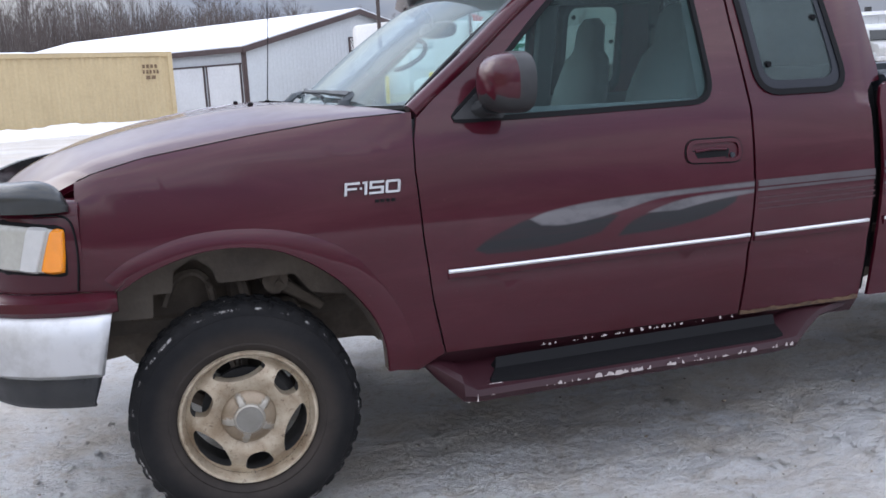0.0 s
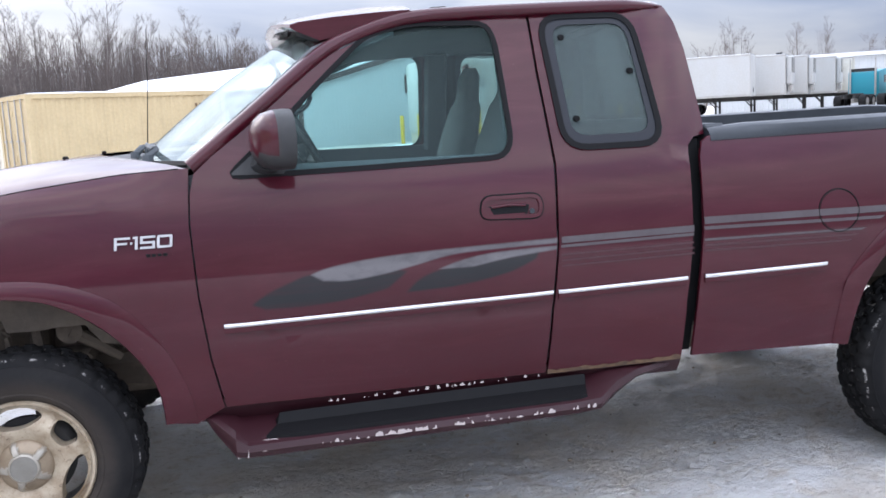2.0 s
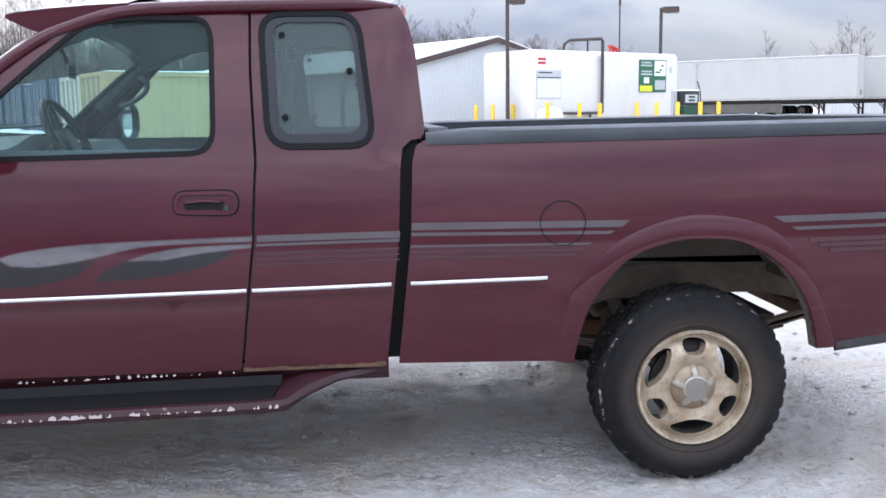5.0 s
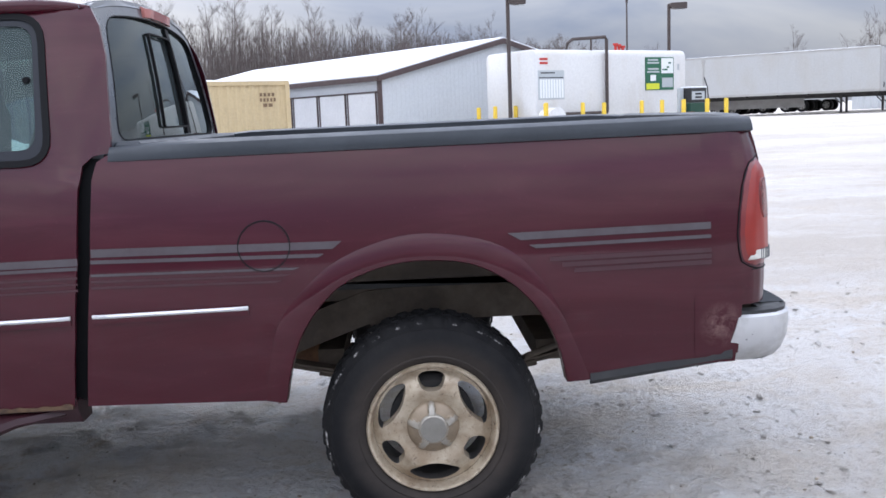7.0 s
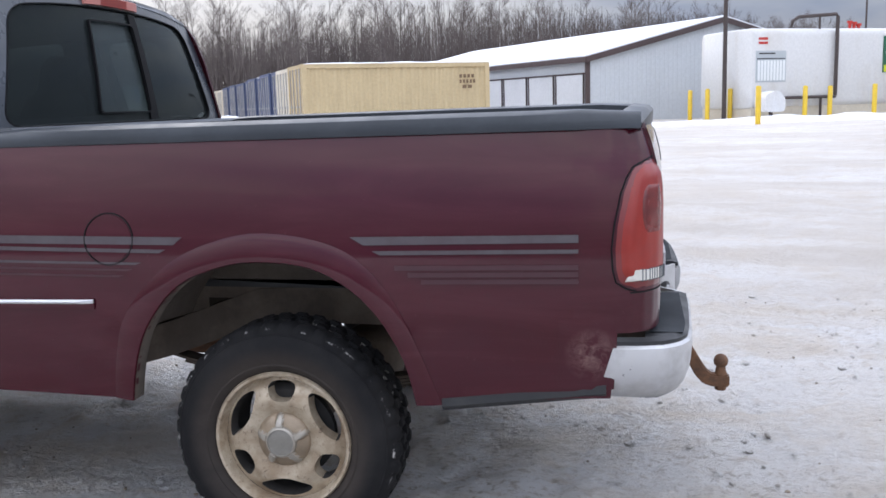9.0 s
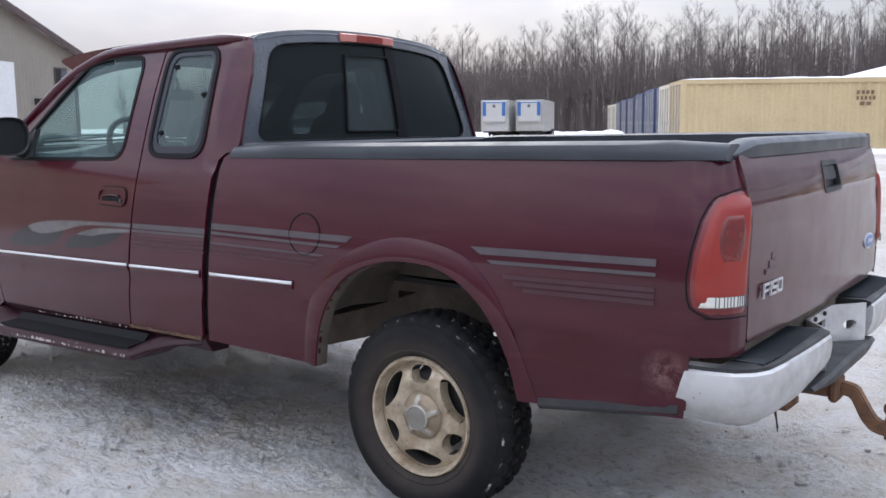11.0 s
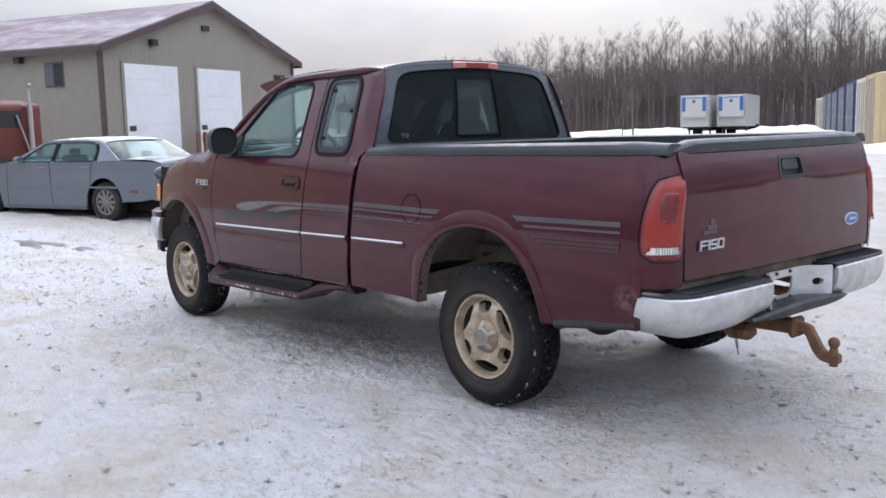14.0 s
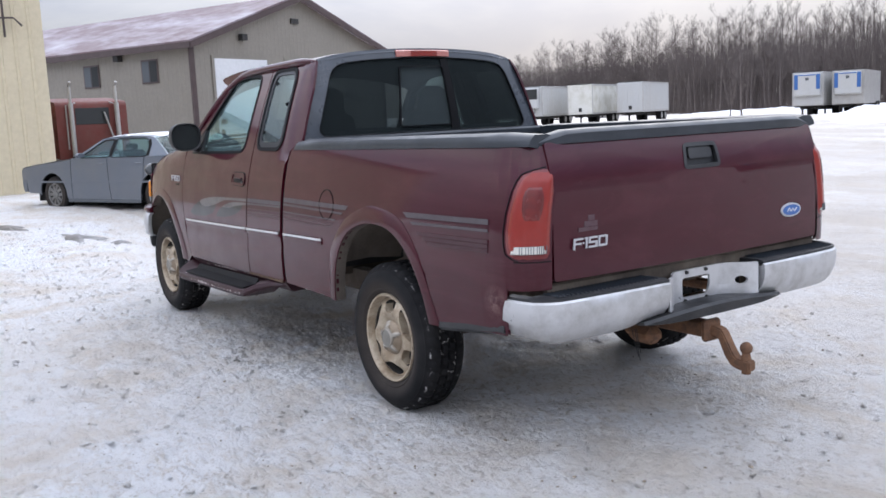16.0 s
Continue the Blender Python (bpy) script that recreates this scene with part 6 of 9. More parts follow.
for j in range(13):
    u = -0.27 + 0.54 * j / 12
    p = back_pt(u, 0.950)
    e = 0.6 if j in (0, 12) else 1
    rows.append([p + Vector((-0.01, 0, -0.026)), p + Vector((0.022 * e, 0, -0.022)), p + Vector((0.024 * e, 0, 0.012)), p + Vector((0.0, 0, 0.020)), p + Vector((-0.02, 0, 0.0))])
skin(bm, rows, closed=True, caps=True)
for f in bm.faces:
    c = sum((v.co.y for v in f.verts)) / len(f.verts)
    f.material_index = 0 if abs(c) < 0.085 else 1
fix(bm)
part("high_brake_light", bm, [REDLENS, plain("pale_cargo_lens", (0.52, 0.20, 0.17), 0.2)], pickup, "red brake light with pale cargo lamps")

# ---- front end
def nose(u, z, out=0.0, lean=0.06):
    """Front of the body: u from -1 (driver's flank) to 1."""
    pts = NOSE
    k = (1 - abs(u)) * (len(pts) - 1)
    i = min(len(pts) - 2, int(k))
    a, b = Vector(pts[i]), Vector(pts[i + 1])
    p = a.lerp(b, k - i)
    d = Vector((b.y - a.y, a.x - b.x)).normalized()
    n = Vector((d.x, -d.y)) if d.x < 0 else Vector((-d.x, d.y))
    n = Vector((-abs(d.x), abs(d.y)))
    p = p + n * out
    x = p.x + lean * (z - 0.85) * (1 - abs(u) ** 3)
    y = p.y * (1 - 0.05 * max(0, z - 0.85))
    return Vector((x, math.copysign(y, u) if u else 0.0, z))


def wrap(name, u0, u1, zs, outs, mat, mother, label="", n=40, thick=0.02, lean=0.06):
    bm = bmesh.new()
    rows = []
    for j in range(n + 1):
        u = u0 + (u1 - u0) * j / n
        rows.append([nose(u, z, o, lean) for z, o in zip(zs, outs)] + [nose(u, z, o - thick, lean) for z, o in zip(zs[::-1], outs[::-1])])
    skin(bm, rows, closed=True, caps=True)
    fix(bm)
    return part(name, bm, mat, mother, label, angle=40)


header = wrap("header_panel", -1, 1, [0.845, 0.9, 1.0, 1.08, 1.105, 1.125], [0.0, 0.004, 0.006, 0.004, -0.008, -0.045], PAINT, pickup)


def nose_patch(name, s, corners, mat, mother, out, label="", n=14, m=12, soft=0.30):
    """A bulged lens on the nose; corners (u, z): lower rear, upper rear, upper front, lower front."""
    bm = bmesh.new()
    rows = []
    lr, ur, uf, lf = [Vector(c) for c in corners]
    for i in range(m + 1):
        row = []
        for j in range(n + 1):
            p, q = -1 + 2 * j / n, -1 + 2 * i / m
            a = (p * math.sqrt(1 - soft * q * q / 2) + 1) / 2
            b = (q * math.sqrt(1 - soft * p * p / 2) + 1) / 2
            c = lr.lerp(lf, a).lerp(ur.lerp(uf, a), b)
            edge = min(1.0, 6 * (1 - abs(p))) * min(1.0, 6 * (1 - abs(q)))
            row.append(nose(s * c.x, c.y, out * edge + 0.002))
        rows.append(row)
    skin(bm, rows)
    fix(bm)
    return part(name, bm, mat, mother, label, angle=50)


for s in (-1, 1):
    wrap("fender_nose", s * 1.0, s * 0.90, [1.085, 1.105, 1.122, 1.134], [0.004, 0.001, -0.010, -0.035], PAINT, header, n=8)
    lamp = nose_patch("headlight", s, [(0.915, 0.900), (0.930, 1.052), (0.42, 1.085), (0.42, 0.925)], HEADLENS, pickup, 0.016, "yellowed clear headlight with amber corner", n=30, soft=0.12)
    nose_patch("turn_signal", s, [(0.913, 0.903), (0.928, 1.050), (0.862, 1.056), (0.785, 0.906)], AMBER, lamp, 0.022, "amber turn signal lens", soft=0.34)
    nose_patch("side_lens", s, [(0.782, 0.906), (0.859, 1.057), (0.750, 1.064), (0.690, 0.912)], plain("white_lens", (0.52, 0.51, 0.49), 0.2), lamp, 0.021, "white side lens", soft=0.08)
    nose_patch("lamp_gap", s, [(0.936, 0.892), (0.950, 1.060), (0.41, 1.094), (0.41, 0.916)], SEAL, lamp, 0.008, n=30, soft=0.12)
    bm = bmesh.new()
    tube(bm, [nose(s * u, z, 0.008) for u, z in spline([(0.78, 1.090), (0.90, 1.088), (0.955, 1.070), (0.976, 1.02), (0.978, 0.94), (0.962, 0.852)], 4)], 0.0035, 5)
    part("panel_seam", bm, SEAL, header)
bm = bmesh.new()
for z in (0.93, 0.985, 1.04):
    rows = [[nose(-0.38 + 0.76 * j / 16, z + d, o) for d, o in ((-0.018, 0.004), (-0.012, 0.02), (0.012, 0.02), (0.018, 0.004))] for j in range(17)]
    skin(bm, rows, closed=True, caps=True)
fix(bm)
part("grille_bar", bm, CHROME, pickup, "bright horizontal grille bars")
bm = bmesh.new()
rows = []
for j in range(65):
    u = -0.955 + 1.91 * j / 64
    h = math.sqrt(max(0.02, 1 - (max(0, abs(u) - 0.78) / 0.176) ** 2))
    top = 1.105 + (0.098 - 0.022 * (1 - abs(u))) * h
    prof = [(1.098, 0.010), (1.100, 0.010 + 0.034 * h), (1.118 + (top - 1.118) * 0.25, 0.012 + 0.048 * h), (1.118 + (top - 1.118) * 0.60, 0.010 + 0.046 * h), (top - 0.012 * h, 0.006 + 0.026 * h), (top, 0.002 + 0.004 * h), (top - 0.003, -0.004), (1.105, -0.002)]
    rows.append([nose(u, z, o) for z, o in prof])
skin(bm, rows, closed=True, caps=True)
fix(bm)
part("bug_shield", bm, GLOSSBLACK, pickup, "smoked plastic bug deflector along the hood edge", angle=50)
bump = wrap("front_bumper", -1.0, 1.0, [0.580, 0.60, 0.68, 0.76, 0.782], [0.045, 0.075, 0.085, 0.080, 0.060], CHROME, pickup, "dull chrome front bumper", n=48, thick=0.03, lean=0.0)
wrap("bumper_top", -1.0, 1.0, [0.783, 0.80, 0.828, 0.842], [0.060, 0.074, 0.070, 0.030], PAINT, bump, "burgundy painted bumper cover", n=48, thick=0.03, lean=0.0)
wrap("valance", -0.985, 0.985, [0.478, 0.50, 0.56, 0.579], [0.020, 0.040, 0.045, 0.040], BLACK, bump, "black plastic air dam", n=48, thick=0.02, lean=0.0)
# bumper ends reach back to the wheel opening
for s in (-1, 1):
    for x1, rake, zs, outs, mat in ((-0.385, 0.22, [0.580, 0.60, 0.68, 0.76, 0.782], [0.045, 0.075, 0.085, 0.080, 0.060], CHROME), (-0.365, 0.0, [0.783, 0.80, 0.828, 0.842], [0.060, 0.074, 0.070, 0.030], PAINT), (-0.435, 0.35, [0.478, 0.50, 0.56, 0.579], [0.020, 0.040, 0.045, 0.040], BLACK)):
        bm = bmesh.new()
        u = 0.985 if mat is BLACK else 1.0
        first = [nose(s * u, z, o, 0.0) for z, o in zip(zs, outs)]
        rows = []
        for k in range(7):
            v = k / 6
            ring = []
            for p, z in zip(first, zs):
                x = p.x + (x1 - rake * (zs[-1] - z) - p.x) * v
                ring.append(Vector((x, p.y + s * (0.004 * math.sin(math.pi * v) - 0.012 * v ** 6), z)))
            rows.append(ring + [p - Vector((0, s * 0.03, 0)) for p in ring[::-1]])
        skin(bm, rows, closed=True, caps=True)
        fix(bm)
        part("bumper_end", bm, mat, bump, angle=45)

# ---- bed: floor, walls, caps, tail
bm = bmesh.new()
box(bm, 2.51, 2.55, -0.90, 0.90, 0.60, 1.345)
liner = part("bed_liner", bm, BLACK, pickup, "black ribbed bed liner")
for x0, x1, w in ((2.551, 3.05, 0.86), (3.051, 3.96, 0.600), (3.961, 4.60, 0.86)):
    bm = bmesh.new()
    box(bm, x0, x1, -w, w, 0.801, 0.83)
    part("liner_floor", bm, BLACK, liner)
for k in range(7):
    bm = bmesh.new()
    y = -0.48 + 0.16 * k
    box(bm, 2.56, 4.60, y - 0.03, y + 0.03, 0.831, 0.845)
    part("liner_rib", bm, BLACK, liner)
for y in (-1, 1):
    bm = bmesh.new()
    box(bm, 2.552, 4.60, y * 0.88 - 0.02, y * 0.88 + 0.02, 1.01, 1.345)
    part("liner_side", bm, BLACK, liner)
    bm = bmesh.new()
    arcs = [(3.02, 0.84), (3.05, 0.95), (3.14, 1.04), (3.28, 1.085), (3.525, 1.10), (3.77, 1.085), (3.91, 1.04), (4.00, 0.95), (4.03, 0.84)]
    skin(bm, [[(x, y * 0.585, 0.84), (x, y * 0.585, z - 0.015), (x, y * 0.60, z), (x, y * 0.868, z)] for x, z in arcs])
    fix(bm)
    part("wheel_tub", bm, BLACK, liner, "black moulded wheel tub", angle=50)
for s in (-1, 1):
    bm = bmesh.new()
    rows = []
    for k in range(13):
        x = 2.505 + (4.640 - 2.505) * k / 12
        z = 1.339 + 0.020 * (k / 12 - 0.35) + (0.010 if s > 0 else 0.0)
        w = half_low(min(x, 4.45), 1.33) - 0.5 * max(0, x - 4.50) ** 1.5
        e = 0.012 if k in (0, 12) else 0
        rows.append([(x, s * (w + 0.004), z - 0.006), (x, s * (w + 0.007 - e), z + 0.015), (x, s * (w - 0.004 - e), z + 0.040 - e), (x, s * (w - 0.03), z + 0.052 - e), (x, s * (w - 0.095), z + 0.052 - e), (x, s * (w - 0.12), z + 0.044 - e), (x, s * (w - 0.125), z - 0.03)])
    skin(bm, rows, closed=True, caps=True)
    fix(bm)
    part("bed_rail_cap", bm, RAILCAP, pickup, "grey-black plastic bed rail cap", angle=40)
bm = bmesh.new()
box(bm, 2.505, 2.60, -0.90, 0.90, 1.335, 1.388, 0.012)
part("front_rail_cap", bm, RAILCAP, pickup)


def tail_dx(z):
    return -0.9 * max(0, z - 1.12) ** 2 - 0.5 * max(0, 0.86 - z) ** 2


def corner_pt(t, z, s, out=0.0):
    """Rear corner of the bed: t from 0 on the flank to 1 beside the tailgate."""
    w = half_low(4.45, z)
    pts = [(4.452, 0.0), (4.51, -0.002), (4.565, -0.008), (4.615, -0.022), (4.650, -0.045), (4.676, -0.078), (4.690, -0.112), (4.698, -0.150)]
    k = t * (len(pts) - 1)
    i = min(len(pts) - 2, int(k))
    a, b = Vector(pts[i]), Vector(pts[i + 1])
    p = a.lerp(b, k - i)
    d = (b - a).normalized()
    n = Vector((-d.y, d.x))
    q = p + n * out
    return Vector((q.x + tail_dx(z) * t, s * (w + q.y), z))


for s in (-1, 1):
    bm = bmesh.new()
    zs = [0.768] + [0.84 + 0.05 * k for k in range(10)] + [1.345]
    skin(bm, [[corner_pt(j / 28, z, s) for j in range(29)] for z in zs])
    skin(bm, [[corner_pt(j / 28, z, s, -0.02) for j in range(29)] for z in zs])
    skin(bm, [[corner_pt(j / 28, 1.345, s, o) for j in range(29)] for o in (0, -0.02)])
    fix(bm)
    low = [0.572, 0.60, 0.64, 0.68, 0.72, 0.768]
    skin(bm, [[corner_pt(0.30 * j / 10, z, s) for j in range(11)] for z in low])
    skin(bm, [[corner_pt(0.30 * j / 10, z, s, -0.02) for j in range(11)] for z in low])
    fix(bm)
    corner = part("bed_corner", bm, PAINT, pickup, angle=60)
    # tail lamp
    def lamp_sheet(name, t0, t1, z0, z1, out, mat, mother, label="", shape=None, n=16, m=18):
        b = bmesh.new()
        rows = []
        for i in range(m + 1):
            v = i / m
            z = z0 + (z1 - z0) * v
            row = []
            for j in range(n + 1):
                u = j / n
                a0, a1 = (t0, t1) if shape is None else shape(v)
                edge = min(1.0, 7 * u, 7 * (1 - u)) * min(1.0, 9 * v, 9 * (1 - v))
                row.append(corner_pt(a0 + (a1 - a0) * u, z, s, out * edge - 0.002 * (1 - edge)))
            rows.append(row)
        skin(b, rows)
        fix(b)
        return part(name, b, mat, mother, label, angle=60)

    edge_line = [(0.0, 0.49), (0.027, 0.39), (0.074, 0.315), (0.165, 0.290), (0.314, 0.280), (0.51, 0.300), (0.742, 0.352), (0.86, 0.405), (0.926, 0.460), (0.963, 0.57), (1.0, 0.82)]

    def edge_at(v):
        for (a, ta), (c, tb) in zip(edge_line, edge_line[1:]):
            if v <= c:
                return ta + (tb - ta) * (v - a) / (c - a)
        return edge_line[-1][1]

    def outline(v):
        return (edge_at(v), 0.985)

    def lens_line(v):
        return (min(0.9, edge_at(0.035 + v * 0.94) + 0.030), 0.965)

    lamp = lamp_sheet("tail_light", 0, 0, 0.888, 1.264, 0.007, LENSRIM, pickup, "red tail light with clear reversing lens", outline, 20, 28)
    lamp_sheet("red_lens", 0, 0, 0.902, 1.254, 0.014, REDLENS, lamp, "bright red lens", lens_line, 20, 28)

    def pocket_line(v):
        w = math.sqrt(max(0.0, 1 - (2 * v - 1) ** 2))
        return (0.66 - 0.20 * w, 0.66 + 0.20 * w)

    lamp_sheet("bulb_pocket", 0, 0, 1.035, 1.205, 0.0155, DARKRED, lamp, shape=pocket_line, n=12, m=16)
    lamp_sheet("reverse_lens", 0.36, 0.93, 0.914, 0.957, 0.0165, CLEARLENS, lamp, "clear reversing lens", n=12, m=6)
    for k in range(11):
        t = 0.52 + 0.036 * k
        b = bmesh.new()
        tube(b, [corner_pt(t, 0.918, s, 0.016), corner_pt(t, 0.953, s, 0.016)], 0.0022, 4)
        part("lens_rib", b, TRIM, lamp)
    b = bmesh.new()
    tube(b, [corner_pt(outline(v / 40)[0] - 0.008, 0.888 + 0.376 * v / 40, s, 0.002) for v in range(41)], 0.0024, 5)
    tube(b, [corner_pt(0.42 + 0.565 * k / 8, 0.885, s, 0.001) for k in range(9)], 0.0022, 5)
    part("lamp_seam", b, SEAL, lamp)
    # rust scar behind the bumper end
    b = bmesh.new()
    skin(b, [[corner_pt(-0.10 + 0.42 * i / 14, 0.60 + 0.21 * j / 14, s, 0.0012) for i in range(15)] for j in range(15)])
    fix(b)
    part("rust_scar", b, SCARRED, corner, "pale rust bloom behind the bumper end", angle=60)

# lower valance strip behind the wheel
for s in (-1, 1):
    bm = bmesh.new()
    skin(bm, [[(x, s * (half_low(min(x, 4.45), 0.56) + o), z + 0.055 * (x - 4.06) / 0.45) for o, z in ((0.002, 0.555), (0.004, 0.530), (-0.01, 0.515), (-0.03, 0.555))] for x in (4.06, 4.2, 4.35, 4.50, 4.545)], closed=True, caps=True)
    fix(bm)
    part("bed_lower_trim", bm, BLACK, bed_l if s < 0 else bed_r)


# tailgate
def gate_x(y, z):
    return 4.698 + tail_dx(z) + 0.022 * (1 - (y / 0.85) ** 2) - 0.004 * math.exp(-((z - 1.145) / 0.045) ** 2) + 0.004 * step01((z - 1.12) / 0.2)


G_HANDLE = rounded([(-0.112, 1.208), (0.118, 1.208), (0.105, 1.308), (-0.100, 1.308)], 0.02, 3)


def gate_sheet(name, outline, holes, mat, mother, out, thick, label="", step=0.06, angle=50):
    bm = sheet(outline, holes, step)
    front = list(bm.faces)
    rim = [e for e in bm.edges if len(e.link_faces) == 1]
    twin = {}
    for v in list(bm.verts):
        y, z = v.co.x, v.co.z
        v.co = Vector((gate_x(y, z) + out, y, z))
        twin[v] = bm.verts.new((gate_x(y, z) + out - thick, y, z))
    for e in rim:
        a, b = e.verts
        bm.faces.new((a, b, twin[b], twin[a]))
    for f in front:
        bm.faces.new([twin[v] for v in reversed(f.verts)])
    fix(bm)
    return part(name, bm, mat, mother, label, angle=angle)


gate = gate_sheet("tailgate", rounded([(-0.872, 0.795), (0.872, 0.795), (0.872, 1.358), (-0.872, 1.358)], 0.02, 3), [G_HANDLE], PAINT, pickup, 0.0, 0.05, "burgundy tailgate with model lettering", angle=40)
gate_sheet("gate_gap", [(-0.884, 0.785), (0.884, 0.785), (0.884, 1.345), (-0.884, 1.345)], [], SEAL, gate, -0.045, 0.01, step=0.15)
gate_sheet("handle_bezel", inset(G_HANDLE, -0.008), [inset(G_HANDLE, 0.010)], BLACK, gate, 0.003, 0.02)
gate_sheet("handle_cup", inset(G_HANDLE, 0.0), [], BLACK, gate, -0.022, 0.01)
gate_sheet("handle_lever", rounded([(-0.075, 1.245), (0.080, 1.245), (0.075, 1.295), (-0.070, 1.295)], 0.015, 3), [], BLACK, gate, -0.004, 0.014)
bm = bmesh.new()
rows = []
for k in range(15):
    y = -0.885 + 1.77 * k / 14
    x = gate_x(max(-0.85, min(0.85, y)), 1.35)
    d = 0.010 * step01((abs(y) - 0.70) / 0.16)
    e = 0.022 if k in (0, 14) else 0.0
    rows.append([(x + 0.008 - e, y, 1.350), (x + 0.010 - e, y, 1.390 - d - e), (x - 0.004 - e, y, 1.404 - d - e), (x - 0.05, y, 1.409 - d - e), (x - 0.07, y, 1.400 - d - e), (x - 0.07, y, 1.340)])
skin(bm, rows, closed=True, caps=True)
fix(bm)
part("gate_cap", bm, RAILCAP, gate, "grey-black plastic tailgate cap", angle=40)
rot = Matrix(((0, 0, 1, gate_x(-0.68, 0.94) + 0.002), (1, 0, 0, -0.782), (0, 1, 0, 0.918), (0, 0, 0, 1)))
square_letters(0.045, 1.14, rot, gate, "silver raised model lettering")
bm = bmesh.new()
x = gate_x(0.648, 0.948)
el = [(0.078 * math.cos(k * math.tau / 32), 0.034 * math.sin(k * math.tau / 32)) for k in range(32)]
skin(bm, [[(x - 0.002, 0.648 + a, 0.948 + b) for a, b in el], [(x + 0.007, 0.648 + a, 0.948 + b) for a, b in el], [(x + 0.009, 0.648 + a * 0.9, 0.948 + b * 0.86) for a, b in el]], closed=True, caps=True)
fix(bm)
oval = part("emblem", bm, BADGE, gate, "blue oval emblem with silver rim")
bm = bmesh.new()
skin(bm, [[(x + 0.008, 0.648 + a * 0.86, 0.948 + b * 0.78) for a, b in el], [(x + 0.011, 0.648 + a * 0.84, 0.948 + b * 0.75) for a, b in el]], closed=True, caps=True)
fix(bm)
part("emblem_field", bm, plain("emblem_blue", (0.04, 0.12, 0.34), 0.3), oval)
bm = bmesh.new()
tube(bm, [(x + 0.0112, 0.648 + a, 0.948 + b) for a, b in spline([(-0.035, -0.008), (-0.02, 0.010), (-0.008, -0.006), (0.008, 0.006), (0.02, -0.006), (0.038, 0.008)], 4)], 0.003, 5)
part("emblem_stroke", bm, BADGE, oval)
bm = bmesh.new()
xs = gate_x(-0.67, 1.0)
for a, b, c, d in ((-0.69, -0.655, 1.030, 1.052), (-0.712, -0.632, 1.006, 1.028), (-0.745, -0.60, 0.988, 1.004)):
    box(bm, xs - 0.004, xs + 0.0012, a, b, c, d, 0.0004)
part("faded_sticker", bm, worn("pale_sticker_trace", (0.088, 0.050, 0.058), (0.055, 0.012, 0.018), 0.45, scale=40, amount=0.8, relief=0), gate, "faded remains of a dealer sticker")


bm = bmesh.new()
box(bm, 4.56, 4.668, -0.90, 0.90, 0.690, 0.783, 0.01)
part("rear_sill", bm, UNDER, pickup, "grimy sill under the tailgate")


# rear bumper: chrome with black step pads
def bumper_pt(u, z, out=0.0):
    """u from -1 to 1 across."""
    pts = [(4.568, 1.012), (4.640, 1.007), (4.702, 0.990), (4.746, 0.955), (4.772, 0.90), (4.783, 0.80), (4.790, 0.65), (4.795, 0.50), (4.797, 0.36), (4.798, 0.26)]
    k = (1 - abs(u)) * (len(pts) - 1)
    i = min(len(pts) - 2, int(k))
    a, b = Vector(pts[i]), Vector(pts[i + 1])
    p = a.lerp(b, k - i)
    d = (b - a).normalized()
    p = p + Vector((-d.y, d.x)) * out
    return Vector((p.x, math.copysign(p.y, u), z))


for s in (-1, 1):
    bm = bmesh.new()
    rows = []
    for j in range(41):
        u = s * (1 - 0.935 * j / 40)
        wing = 1 - step01(j / 26)
        sag = 0.030 * step01((j - 30) / 10)
        front = -0.30 * max(0.0, 1 - j / 4.5)
        ring = []
        for z, o in ((0.728, -0.012), (0.740, -0.002), (0.732, 0.006), (0.700, 0.008), (0.655, 0.004), (0.615, -0.010), (0.585, -0.032), (0.566, -0.062)):
            zz = 0.731 - (0.74 - z) * 1.06 + sag * (0.74 - z) / 0.174
            p = bumper_pt(u, zz, o * (1 + 0.65 * wing) + 0.006)
            p.x += front * (0.74 - zz)
            ring.append(p)
        rows.append(ring + [bumper_pt(u, z, -0.085) for z in (0.585 + sag, 0.71)])
    skin(bm, rows, closed=True, caps=True)
    fix(bm)
    ob = part("rear_bumper_half", bm, CHROME, pickup, "dull chrome rear bumper", angle=40)
    # ribbed step pad
    bm = bmesh.new()
    rows = []
    for j in range(31):
        u = s * (0.995 - 0.932 * j / 30)
        p, q = bumper_pt(u, 0.729, 0.004), bumper_pt(u, 0.729, -0.022)
        inn = Vector((min(p.x - 0.03, 4.655), p.y * (0.985 if j < 8 else 1.0), 0.744))
        rows.append([p, p + Vector((0, 0, 0.013)), q + Vector((0, 0, 0.020)), inn, inn - Vector((0, 0, 0.035))])
    skin(bm, rows, closed=True, caps=True)
    fix(bm)
    pad = part("step_pad", bm, BLACK, ob, "black ribbed plastic step pad", angle=30)
    for k in range(26):
        y = 0.36 + 0.022 * k
        x1 = 4.775 - 0.25 * max(0.0, y - 0.78) ** 1.5
        bm = bmesh.new()
        tube(bm, [(4.668, s * y, 0.7500), (x1, s * y, 0.7500)], 0.0042, 5)
        part("pad_rib", bm, RAILCAP, pad)
# plate recess in the middle: bare chrome panel with an opening
bm = sheet(rounded([(-0.300, 0.592), (0.300, 0.592), (0.300, 0.742), (-0.300, 0.742)], 0.008, 2), [rounded([(-0.110, 0.615), (0.055, 0.615), (0.075, 0.655), (0.075, 0.705), (-0.110, 0.705)], 0.012, 2), [(0.232 + 0.022 * math.cos(k * math.tau / 14), 0.660 + 0.019 * math.sin(k * math.tau / 14)) for k in range(14)]], 0.05)
